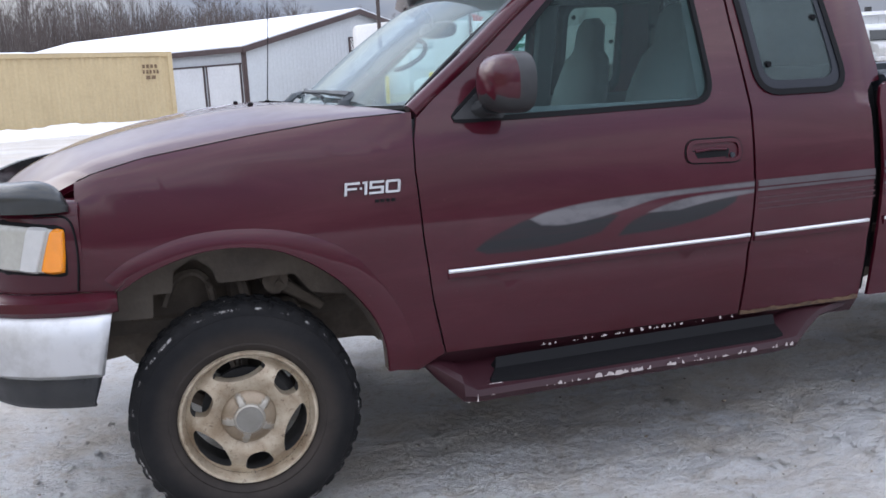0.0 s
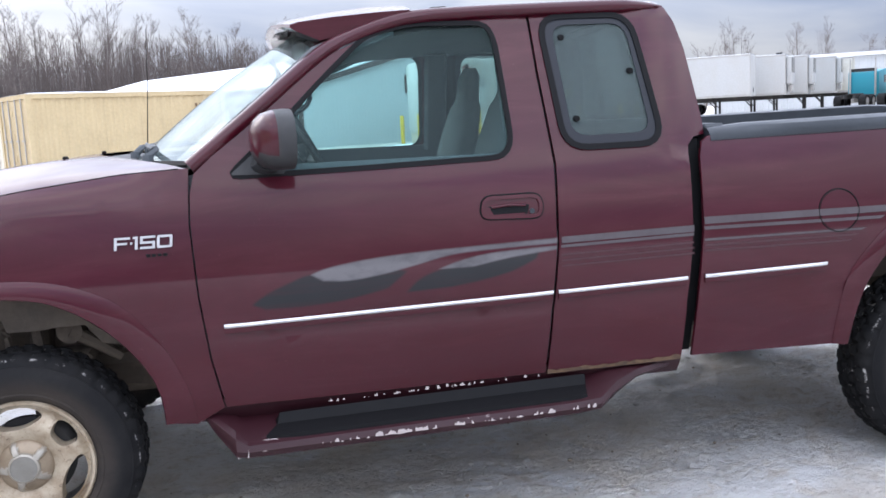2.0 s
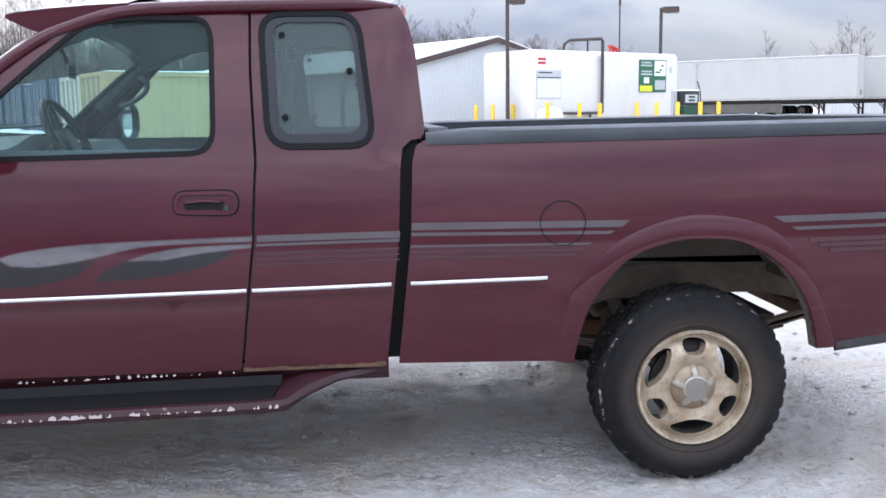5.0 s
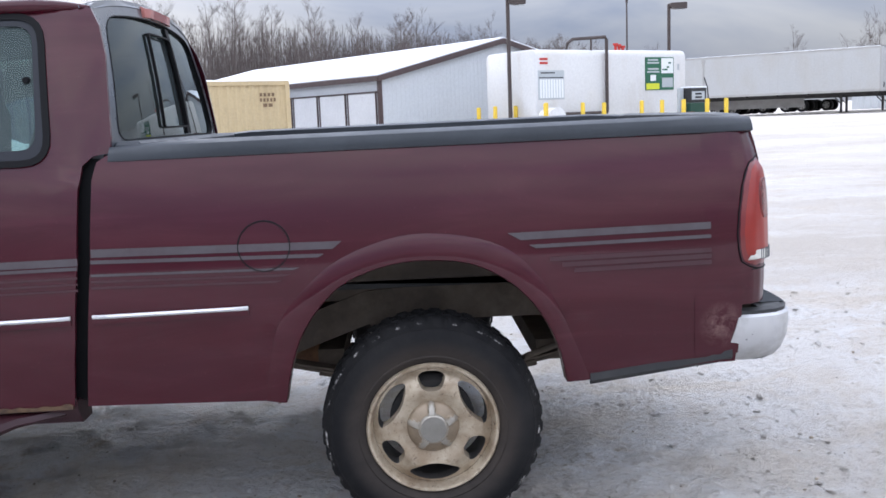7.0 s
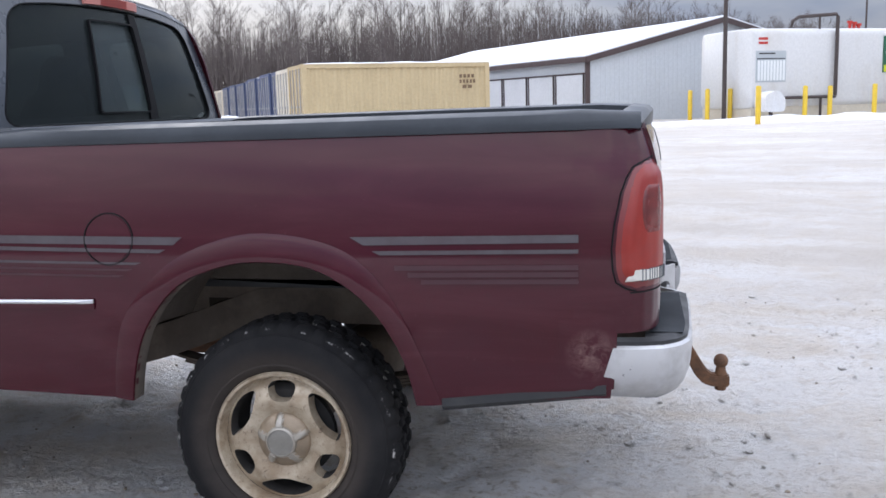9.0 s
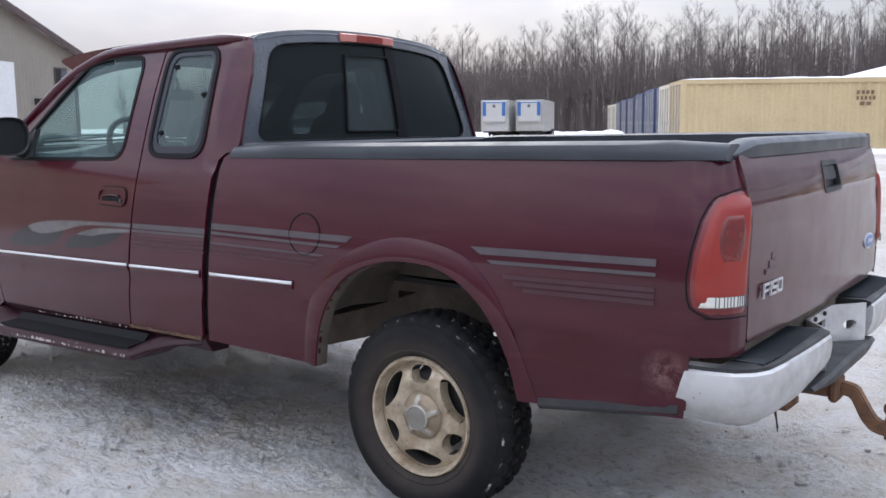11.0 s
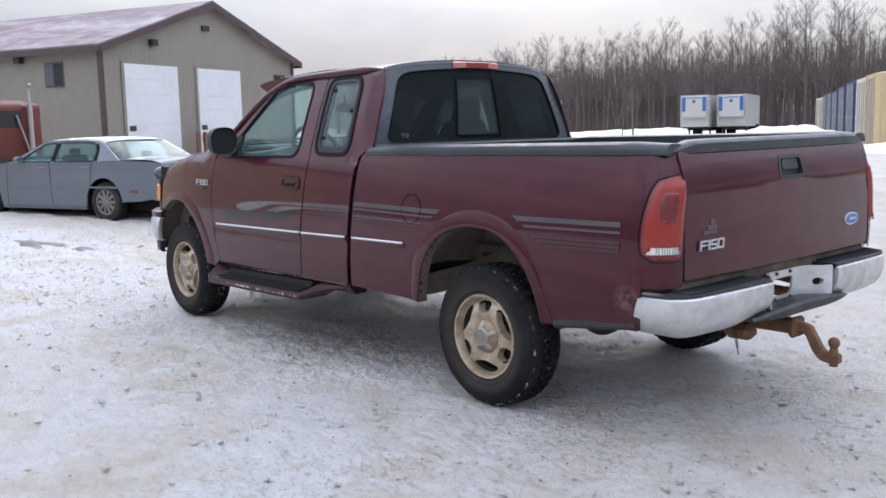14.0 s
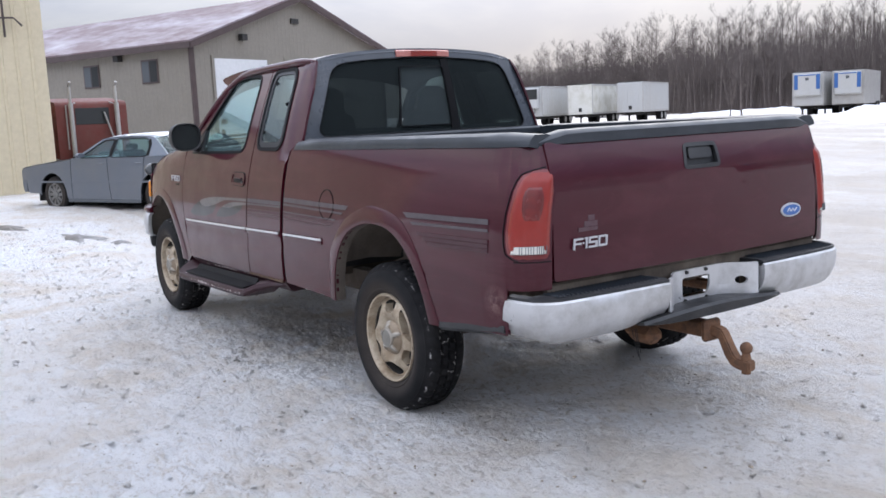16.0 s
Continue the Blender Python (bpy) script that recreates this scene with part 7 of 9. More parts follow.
for v in bm.verts:
    v.co = Vector((4.690 + 0.098 * step01((abs(v.co.x) - 0.15) / 0.15), v.co.x, v.co.z))
ex = bmesh.ops.extrude_face_region(bm, geom=bm.faces[:])
for v in ex["geom"]:
    if isinstance(v, bmesh.types.BMVert):
        v.co.x -= 0.012
fix(bm)
plate = part("plate_recess", bm, CHROME, pickup, "bare bright licence plate recess with an opening", angle=40)
for y, z in ((-0.085, 0.730), (0.045, 0.730), (-0.095, 0.600), (0.05, 0.600)):
    bm = bmesh.new()
    rod(bm, (4.688, y, z), (4.699, y, z), 0.010, 0.008, 8)
    part("bolt", bm, DARKSTEEL, plate)
bm = bmesh.new()
box(bm, 4.690, 4.705, 0.195, 0.265, 0.630, 0.690)
part("hole_shade", bm, SEAL, plate)
bm = bmesh.new()
rows = []
for j in range(25):
    y = -0.46 + 0.92 * j / 24
    k = abs(y / 0.46)
    e = 1 - 0.30 * k ** 4
    zt = 0.600 - 0.030 * k ** 2
    drop = 0.058 * (1 - k ** 2.6) + 0.014
    rows.append([(4.675, y, zt), (4.728 + 0.080 * e, y, zt + 0.004), (4.738 + 0.082 * e, y, zt - 0.008), (4.732 + 0.078 * e, y, zt - drop * 0.7), (4.700 + 0.055 * e, y, zt - drop), (4.675, y, zt - drop)])
skin(bm, rows, closed=True, caps=True)
fix(bm)
part("lower_step", bm, BLACK, plate, "black plastic lower bumper step", angle=35)

# tow hitch
bm = bmesh.new()
box(bm, 4.32, 4.37, -0.45, 0.45, 0.45, 0.52, 0.008)
box(bm, 4.37, 4.76, -0.040, 0.040, 0.428, 0.498, 0.008)
hitch = part("tow_hitch", bm, RUST, pickup, "rusty receiver hitch with drop ball mount")
bm = bmesh.new()
box(bm, 4.740, 4.778, -0.055, 0.055, 0.412, 0.512, 0.012)
part("receiver_collar", bm, RUST, hitch)
bm = bmesh.new()
box(bm, 4.50, 4.60, -0.30, -0.24, 0.45, 0.57, 0.015)
box(bm, 4.53, 4.69, -0.32, -0.22, 0.425, 0.505, 0.03)
part("plug_bracket", bm, RUST, hitch, "bent rusty plug bracket")
for k, (y, ln) in enumerate(((-0.335, 0.05), (-0.345, 0.08), (-0.36, 0.06))):
    bm = bmesh.new()
    tube(bm, [(4.62, y, 0.50), (4.635, y - 0.006, 0.455), (4.640 + 0.006 * k, y + 0.004, 0.44 - ln)], 0.0022, 4)
    part("loose_wire", bm, DARKSTEEL, hitch)
bm = bmesh.new()
rings = []
for x, z, tip in ((4.70, 0.463, 0.0), (4.800, 0.463, 0.0), (4.826, 0.455, 0.5), (4.872, 0.372, 0.9), (4.898, 0.342, 0.5), (4.925, 0.334, 0.0), (4.985, 0.334, 0.0)):
    dx, dz = 0.024 * math.sin(tip), 0.024 * math.cos(tip)
    rings.append([(x - dx, -0.025, z - dz), (x - dx, 0.025, z - dz), (x + dx, 0.025, z + dz), (x + dx, -0.025, z + dz)])
skin(bm, rings, closed=True, caps=True)
fix(bm)
bmesh.ops.bevel(bm, geom=bm.edges[:], offset=0.006, segments=2, affect="EDGES")
part("ball_mount", bm, RUST, hitch)
bm = bmesh.new()
bmesh.ops.create_uvsphere(bm, u_segments=20, v_segments=12, radius=0.028, matrix=Matrix.Translation((4.953, 0, 0.410)))
rod(bm, (4.953, 0, 0.355), (4.953, 0, 0.39), 0.024, 0.017, 12)
part("tow_ball", bm, RUST, hitch)
bm = bmesh.new()
rod(bm, (4.953, 0, 0.295), (4.953, 0, 0.318), 0.022, 0.022, 6)
part("ball_nut", bm, RUST, hitch)

# ---- rockers under the doors
for s in (-1, 1):
    bm = bmesh.new()
    skin(bm, [[(x, s * (half_low(x, 0.52) + o), z) for o, z in ((-0.012, 0.545), (-0.012, 0.515), (-0.05, 0.46), (-0.14, 0.46), (-0.14, 0.545))] for x in (0.585, 0.9, 1.4, 1.9, 2.35)], closed=True, caps=True)
    fix(bm)
    # chipped paint, darker than the doors: the shade below them is in the colour
    part("rocker_panel", bm, CHIPPED, pickup, angle=40)

# ---- running boards
for s in (-1, 1):
    bm = bmesh.new()
    rows = []
    for x, zt, zb, y1 in ((0.60, 0.505, 0.470, 1.00), (0.635, 0.500, 0.430, 1.05), (0.70, 0.480, 0.372, 1.135), (0.74, 0.475, 0.372, 1.150), (1.30, 0.485, 0.383, 1.152), (1.88, 0.496, 0.394, 1.150), (1.98, 0.500, 0.402, 1.145), (2.06, 0.512, 0.440, 1.10), (2.16, 0.522, 0.470, 1.04), (2.30, 0.530, 0.487, 1.00), (2.335, 0.528, 0.500, 0.985)):
        h = zt - zb
        rows.append([(x, s * 0.93, zt), (x, s * (y1 - 0.035), zt - h * 0.52 if 0.72 < x < 1.99 else zt - h * 0.2), (x, s * (y1 - 0.008), zb + h * 0.42 if 0.72 < x < 1.99 else zb + h * 0.6), (x, s * y1, zb + h * 0.22), (x, s * (y1 - 0.012), zb), (x, s * 0.93, zb)])
    skin(bm, rows, closed=True, caps=True)
    fix(bm)
    board = part("running_board", bm, CHIPPED, pickup, "burgundy fibreglass running board with chipped edges", angle=30)
    bm = bmesh.new()
    rows = []
    for x, a in ((0.80, 0.0), (0.86, 0.5), (0.92, 1), (1.30, 1), (1.70, 1), (1.90, 1), (1.935, 0.5)):
        z = 0.470 + 0.018 * (x - 0.72)
        rows.append([(x + 0.05 * (1 - a), s * 1.022, z + 0.010), (x + 0.04 * (1 - a), s * 1.045, z - 0.022), (x, s * (1.112 + 0.012 * a), z - 0.036), (x, s * (1.118 + 0.012 * a), z - 0.075), (x, s * 1.00, z - 0.075)])
    skin(bm, rows, closed=True, caps=True)
    fix(bm)
    part("tread_pad", bm, SEAL, board, "black rubber step tread", angle=30)
    bm = bmesh.new()
    for x0, x1, y, base, rise, lift, gate_k, tall in ((0.98, 1.96, 1.1535, 0.392, 0.020, 0.70, 0.02, 0.016), (1.02, 1.84, 1.0215, 0.497, 0.014, 0.90, 0.10, 0.012), (0.695, 0.745, 1.150, 0.378, 0.0, 0.0, -0.25, 0.030)):
        n = int((x1 - x0) / 0.003)
        last = None
        for k in range(n):
            x = x0 + 0.003 * k
            big = noise.noise(Vector((x * 5.0, s, y * 7)))
            here = noise.fractal(Vector((x * 55, 3 * s, y * 3)), 0.7, 2.1, 4) + 0.45 * big - gate_k
            h = min(tall, max(0.0, here) * tall * 1.6)
            zz = base + rise * (x - 0.70) + 0.004 * noise.noise(Vector((x * 26, 0, s)))
            e = 0.0012 if x0 > 0.7 else 0.004 + 0.10 * max(0, 0.72 - x)
            row = [bm.verts.new((x, s * (y + e), zz)), bm.verts.new((x, s * (y + e * 0.6), zz + h))] if h > 0.0008 else None
            if row and last:
                bm.faces.new((last[0], row[0], row[1], last[1]))
            last = row
    tagged(part("chipped_edge", bm, plain("bare_fibreglass", (0.46, 0.40, 0.385), 0.7), board), "pale paint chips along the board edge", kind="stuff")
    # rusted rocker seam
    bm = bmesh.new()
    rows = []
    for k in range(40):
        x = 1.82 + 0.52 * k / 39
        z = 0.525 + 0.004 * (k / 39)
        hgt = 0.001 + 0.013 * abs(noise.noise(Vector((x * 14, 0, s)))) + 0.006 * abs(noise.noise(Vector((x * 50, 0, s))))
        w = half_low(x, z)
        rows.append([(x, s * (w - 0.01), z - 0.012), (x, s * (w + 0.006), z - 0.008), (x, s * (w + 0.005), z + hgt), (x, s * (w - 0.004), z + hgt)])
    skin(bm, rows, closed=True, caps=True)
    fix(bm)
    part("rocker_rust", bm, worn("rocker_rust_metal", (0.11, 0.065, 0.035), (0.035, 0.02, 0.015), 0.9, scale=30, amount=1.0), quarter_l if s < 0 else quarter_r, "rusted-through rocker seam")


# ---- wheels
def tyre_mesh(r=0.382, w=0.225):
    """Tyre round the y axis, outer face towards -y at y=0; the tread is cut into blocks."""
    bm = bmesh.new()
    seg = 240
    side_in = [(0.222, 0.018), (0.232, 0.004), (0.246, -0.008), (0.252, -0.012), (0.257, -0.010), (0.278, -0.020), (0.300, -0.024), (0.325, -0.020), (0.345, -0.006), (0.349, -0.006), (0.353, 0.002)]
    tread = [(r - 0.020, 0.008, 0), (r - 0.008, 0.020, 0), (r, 0.036, 0), (r, 0.062, 0), (r, 0.066, 9), (r, 0.073, 9), (r, 0.077, 1), (r, 0.105, 1), (r, 0.108, 9), (r, 0.115, 9), (r, 0.118, 2), (r, 0.146, 2), (r, 0.150, 9), (r, 0.157, 9), (r, 0.161, 3), (r, w - 0.048, 3), (r - 0.010, w - 0.030, 3), (r - 0.020, w - 0.018, 3)]
    side_out = [(0.350, w - 0.006), (0.300, w), (0.235, w - 0.010), (0.222, w - 0.03)]
    rings = []
    for k in range(seg):
        a = k * math.tau / seg
        ring = [(p * math.cos(a), y, p * math.sin(a)) for p, y in side_in]
        for p, y, row in tread:
            shift = {0: 0, 1: 3, 2: 1, 3: 4}.get(row, 0)
            deep = 0.007 if row in (0, 3) else 0.016
            skew = int(round(y * 12))
            cut = deep if row == 9 or (k + shift + skew) % 6 < 2 else 0.0
            ring.append(((p - cut) * math.cos(a), y, (p - cut) * math.sin(a)))
        ring += [(p * math.cos(a), y, p * math.sin(a)) for p, y in side_out]
        rings.append(ring)
    skin(bm, rings, loop=True)
    fix(bm)
    return finish("tyre", bm, SNOWTREAD, 30)


def rim_mesh():
    """Cast alloy wheel face with six openings, large and small by turns."""
    def hole(c, mid, deep, half, e):
        pts = []
        for k in range(22):
            a = k * math.tau / 22
            p, q = math.cos(a), math.sin(a)
            th = c + half * math.copysign(abs(p) ** e, p)
            inner = mid - deep + (0.026 * p * p if half > 0.3 else 0.0)
            r = inner + (mid + deep - inner) * (1 + math.copysign(abs(q) ** e, q)) / 2
            if half < 0.3:
                th = c + half * (1.0 + 0.12 * q) * math.copysign(abs(p) ** e, p)
            pts.append((r * math.cos(th), r * math.sin(th)))
        return pts

    out = [(0.205 * math.cos(k * math.tau / 64), 0.205 * math.sin(k * math.tau / 64)) for k in range(64)]
    holes = []
    for k in range(6):
        c = radians(90 + 60 * k)
        holes.append(hole(c, 0.163, 0.034, radians(29), 0.86) if k % 2 else hole(c, 0.160, 0.033, radians(15.5), 0.70))

    mids = [(sum(p[0] for p in h) / len(h), sum(p[1] for p in h) / len(h)) for h in holes]

    def dish(x, z):
        r = math.hypot(x, z)
        return 0.030 - 0.024 * math.exp(-((r - 0.135) / 0.045) ** 2) + 0.010 * step01((r - 0.178) / 0.020)

    bm = sheet(out, holes, 0.016)
    front = list(bm.faces)
    rim = [e for e in bm.edges if len(e.link_faces) == 1]
    twin = {}
    lip = {v for e in rim for v in e.verts}
    for v in list(bm.verts):
        y = dish(v.co.x, v.co.z)
        v.co.y = y
        tx, tz = v.co.x * 0.995, v.co.z * 0.995
        if v in lip and math.hypot(v.co.x, v.co.z) < 0.2:
            c = min(mids, key=lambda m: (m[0] - tx) ** 2 + (m[1] - tz) ** 2)
            tx, tz = tx + (c[0] - tx) * 0.09, tz + (c[1] - tz) * 0.09
        twin[v] = bm.verts.new((tx, y + 0.045, tz))
    for e in rim:
        a, b = e.verts
        bm.faces.new((a, b, twin[b], twin[a]))
    for f in front:
        bm.faces.new([twin[v] for v in reversed(f.verts)])
    # barrel and outer lip
    prof = [(0.204, 0.036), (0.210, 0.010), (0.216, -0.002), (0.224, -0.004), (0.229, 0.004), (0.226, 0.016), (0.214, 0.030), (0.205, 0.10), (0.215, 0.21), (0.200, 0.21), (0.196, 0.09)]
    skin(bm, [[(p * math.cos(k * math.tau / 64), y, p * math.sin(k * math.tau / 64)) for p, y in prof] for k in range(64)], loop=True, closed=True)
    fix(bm)
    # inner alloy faces coloured dark to paint the shade inside the openings
    for f in bm.faces:
        c = f.calc_center_median()
        f.material_index = 1 if c.y > 0.040 and math.hypot(c.x, c.z) < 0.2135 else 0
    return finish("rim", bm, [ALLOY, DARKSTEEL], 35)


CAPMETAL = worn("tarnished_cap", (0.30, 0.235, 0.165), (0.17, 0.125, 0.08), 0.4, 0.4, scale=12, amount=0.7)
CAPSILVER = worn("worn_silver_cap", (0.38, 0.35, 0.30), (0.26, 0.22, 0.17), 0.38, 0.5, scale=14, amount=0.6)
CAPDISC = worn("grey_cap_disc", (0.23, 0.217, 0.19), (0.165, 0.148, 0.122), 0.5, 0.2, scale=20, amount=0.6)


def cap_mesh():
    bm = bmesh.new()
    rings = []
    seg = 100
    prof = ((0.099, 0.034), (0.097, 0.022), (0.092, 0.021), (0.090, 0.012), (0.087, 0.006), (0.082, 0.001), (0.075, -0.004), (0.067, -0.009), (0.059, -0.013), (0.052, -0.015), (0.050, -0.024), (0.046, -0.027), (0.0435, -0.028), (0.042, -0.025), (0.030, -0.026), (0.012, -0.0265))

    def star(r, a):
        if not 0.051 < r < 0.089:
            return 0.0
        return step01((math.cos(5 * a + math.pi / 2) - 0.25 - 0.55 * (r - 0.051) / 0.036) / 0.25)

    for r, y in prof:
        rings.append([(r * math.cos(k * math.tau / seg), y - 0.012 * star(r, k * math.tau / seg), r * math.sin(k * math.tau / seg)) for k in range(seg)])
    skin(bm, rings, closed=True, caps=True)
    fix(bm)
    for f in bm.faces:
        c = f.calc_center_median()
        r = math.hypot(c.x, c.z)
        f.material_index = 3 if r < 0.043 else 1 if r < 0.051 or star(r, math.atan2(c.z, c.x)) > 0.4 else 2 if r > 0.089 else 0
    return finish("hub_cap", bm, [CAPMETAL, CAPSILVER, RUST, CAPDISC], 40)


def brake_mesh():
    bm = bmesh.new()
    rod(bm, (0, 0.085, 0), (0, 0.11, 0), 0.150, 0.150, 32)
    rod(bm, (0, 0.06, 0), (0, 0.16, 0), 0.085, 0.085, 24)
    box(bm, -0.06, 0.06, 0.06, 0.14, 0.09, 0.17, 0.02)
    fix(bm)
    return finish("brake_disc", bm, DARKSTEEL, 40)


TYRE_ME, RIM_ME, CAP_ME, BRAKE_ME = tyre_mesh(), rim_mesh(), cap_mesh(), brake_mesh()
for x, z, spin in ((0.0, 0.375, 53), (3.525, 0.379, 0)):
    for s in (-1, 1):
        wheel = new("wheel", TYRE_ME)
        tagged(wheel, "muddy tyre on a dirty cast alloy wheel")
        wheel.parent = pickup
        wheel.matrix_basis = pose(x, s * 0.982, z, 0, spin, 0 if s < 0 else 180)
        for nm, me in (("rim", RIM_ME), ("hub_cap", CAP_ME), ("brake_disc", BRAKE_ME)):
            o = new(nm, me)
            o.parent = wheel
            if nm == "hub_cap":
                o.matrix_basis = pose(0, 0.010, 0, 0, 33, 0)
                tagged(o, "worn silver hub cap with star relief")

# ---- wheel houses and chassis
for x0, arch, name in ((0.0, 0.47, "wheel_house"), (3.525, 0.50, "wheel_house")):
    for s in (-1, 1):
        bm = bmesh.new()
        rows = []
        for k in range(25):
            a = math.pi * ((0.05 if x0 == 0.0 else 0.20) + (0.90 if x0 == 0.0 else 0.66) * k / 24)
            rr = arch + 0.03
            px, pz = x0 + rr * math.cos(a), 0.47 + (rr + (0.05 if x0 == 0 else 0.04)) * math.sin(a)
            rows.append([(px, s * 0.985, pz), (px, s * 0.80, pz + 0.01), (px, s * 0.60, pz - 0.01)])
        skin(bm, rows)
        low = 0.60 if x0 == 0.0 else 0.795
        bm.faces.new([bm.verts.new(r[2]) for r in rows if r[2][2] > low])
        fix(bm)
        part(name, bm, GRIME, pickup, "mud-caked inner wheel arch", angle=60)

bm = bmesh.new()
for s in (-1, 1):
    rows = []
    for x, z in ((-0.65, 0.56), (-0.35, 0.60), (0.10, 0.62), (0.55, 0.55), (1.0, 0.50), (2.6, 0.50), (2.95, 0.60), (3.3, 0.725), (3.5, 0.735), (3.95, 0.732), (4.2, 0.68), (4.62, 0.62)):
        rows.append([(x, s * 0.50, z - 0.065), (x, s * 0.58, z - 0.065), (x, s * 0.58, z + 0.065), (x, s * 0.50, z + 0.065)])
    skin(bm, rows, closed=True, caps=True)
for x in (-0.55, 0.7, 1.6, 2.5, 3.15, 4.0):
    box(bm, x - 0.05, x + 0.05, -0.5, 0.5, 0.47, 0.55)
fix(bm)
part("chassis_frame", bm, UNDER, pickup, "dirty steel ladder frame", angle=30)
bm = bmesh.new()
box(bm, -0.45, 0.55, -0.50, 0.50, 0.45, 1.00, 0.08)
box(bm, -0.40, 0.45, -0.62, 0.62, 0.62, 0.98, 0.05)
box(bm, 0.55, 1.4, -0.25, 0.25, 0.36, 0.62, 0.05)
part("engine_block", bm, UNDER, pickup)
bm = bmesh.new()
box(bm, 0.58, 2.42, -0.93, 0.93, 0.53, 0.58)
part("cab_floor", bm, UNDER, pickup)
bm = bmesh.new()
box(bm, 2.45, 3.0, -0.93, 0.93, 0.755, 0.785)
under_bed = part("bed_underside", bm, UNDER, pickup)
for x0, x1, w in ((3.001, 3.97, 0.575), (3.971, 4.55, 0.93)):
    bm = bmesh.new()
    box(bm, x0, x1, -w, w, 0.755, 0.800)
    part("bed_floor_pan", bm, UNDER, under_bed)
for k in range(6):
    x = 2.7 + 0.33 * k
    w = 0.57 if 3.0 < x < 4.05 else 0.90
    bm = bmesh.new()
    box(bm, x, x + 0.07, -w, w, 0.70, 0.754)
    part("cross_member", bm, UNDER, under_bed)
bm = bmesh.new()
rod(bm, (3.525, -0.78, 0.377), (3.525, 0.78, 0.377), 0.055, 0.055, 14)
bmesh.ops.create_uvsphere(bm, u_segments=18, v_segments=10, radius=0.15, matrix=Matrix.Translation((3.53, 0.0, 0.377)))
part("rear_axle", bm, UNDER, pickup, "rusty rear axle")
for s in (-1, 1):
    bm = bmesh.new()
    for j in range(4):
        ln = 0.66 - 0.12 * j
        pts = []
        for k in range(13):
            u = -1 + 2 * k / 12
            pts.append((3.525 + ln * u, 0.45 - 0.012 * j + 0.10 * u * u * (ln / 0.66) ** 2))
        skin(bm, [[(x, s * 0.53 + w, z + h) for w, h in ((-0.035, 0), (0.035, 0), (0.035, 0.009), (-0.035, 0.009))] for x, z in pts], closed=True, caps=True)
    rod(bm, (3.44, s * 0.44, 0.40), (3.30, s * 0.47, 0.72), 0.03, 0.03, 10)
    box(bm, 3.46, 3.59, s * 0.53 - 0.05, s * 0.53 + 0.05, 0.40, 0.48, 0.01)
    tube(bm, [(4.16, s * 0.53, 0.62), (4.19, s * 0.53, 0.56)], 0.03)
    fix(bm)
    part("leaf_spring", bm, UNDER, pickup, angle=30)
    for nm, pts, rad in (("half_shaft", [(0.05, 0.78, 0.375), (0.02, 0.60, 0.37), (0.0, 0.35, 0.40)], 0.035), ("upper_arm", [(0.22, 0.52, 0.70), (0.08, 0.80, 0.62), (-0.12, 0.52, 0.70)], 0.028), ("lower_arm", [(0.26, 0.50, 0.36), (0.02, 0.80, 0.30), (-0.22, 0.50, 0.36)], 0.034), ("torsion_bar", [(0.42, 0.50, 0.50), (0.66, 0.50, 0.47), (0.95, 0.48, 0.46)], 0.022), ("shock_absorber", [(0.02, 0.70, 0.34), (0.02, 0.67, 0.55), (0.02, 0.62, 0.86)], [0.032, 0.04, 0.045])):
        bm = bmesh.new()
        tube(bm, [(x, s * y, z) for x, y, z in pts], rad)
        part(nm, bm, UNDER, pickup)
    for nm, b in (("spring_seat", (-0.10, 0.22, 0.52, 0.80, 0.66, 0.70)), ("steering_knuckle", (0.0, 0.10, 0.69, 0.79, 0.26, 0.60))):
        bm = bmesh.new()
        box(bm, b[0], b[1], min(s * b[2], s * b[3]), max(s * b[2], s * b[3]), b[4], b[5], 0.02)
        part(nm, bm, UNDER, pickup)
bm = bmesh.new()
tube(bm, [(1.2, 0.35, 0.42), (2.2, 0.38, 0.42), (2.9, 0.42, 0.44), (3.2, 0.44, 0.60), (3.6, 0.42, 0.66), (3.95, 0.50, 0.55), (4.25, 0.80, 0.47), (4.35, 0.88, 0.46)], 0.032, 10)
rod(bm, (1.7, 0.36, 0.42), (2.4, 0.38, 0.42), 0.085, 0.085, 14)
rod(bm, (1.4, 0.0, 0.48), (3.4, 0.0, 0.40), 0.045, 0.045, 12)
part("exhaust_pipe", bm, RUST, pickup, "rusty exhaust and drive shaft")
for s in (-1, 1):
    bm = bmesh.new()
    tube(bm, [(3.90, s * 0.56, 0.500), (4.02, s * 0.57, 0.545), (4.17, s * 0.58, 0.585)], 0.013)
    part("shackle_bar", bm, UNDER, pickup)

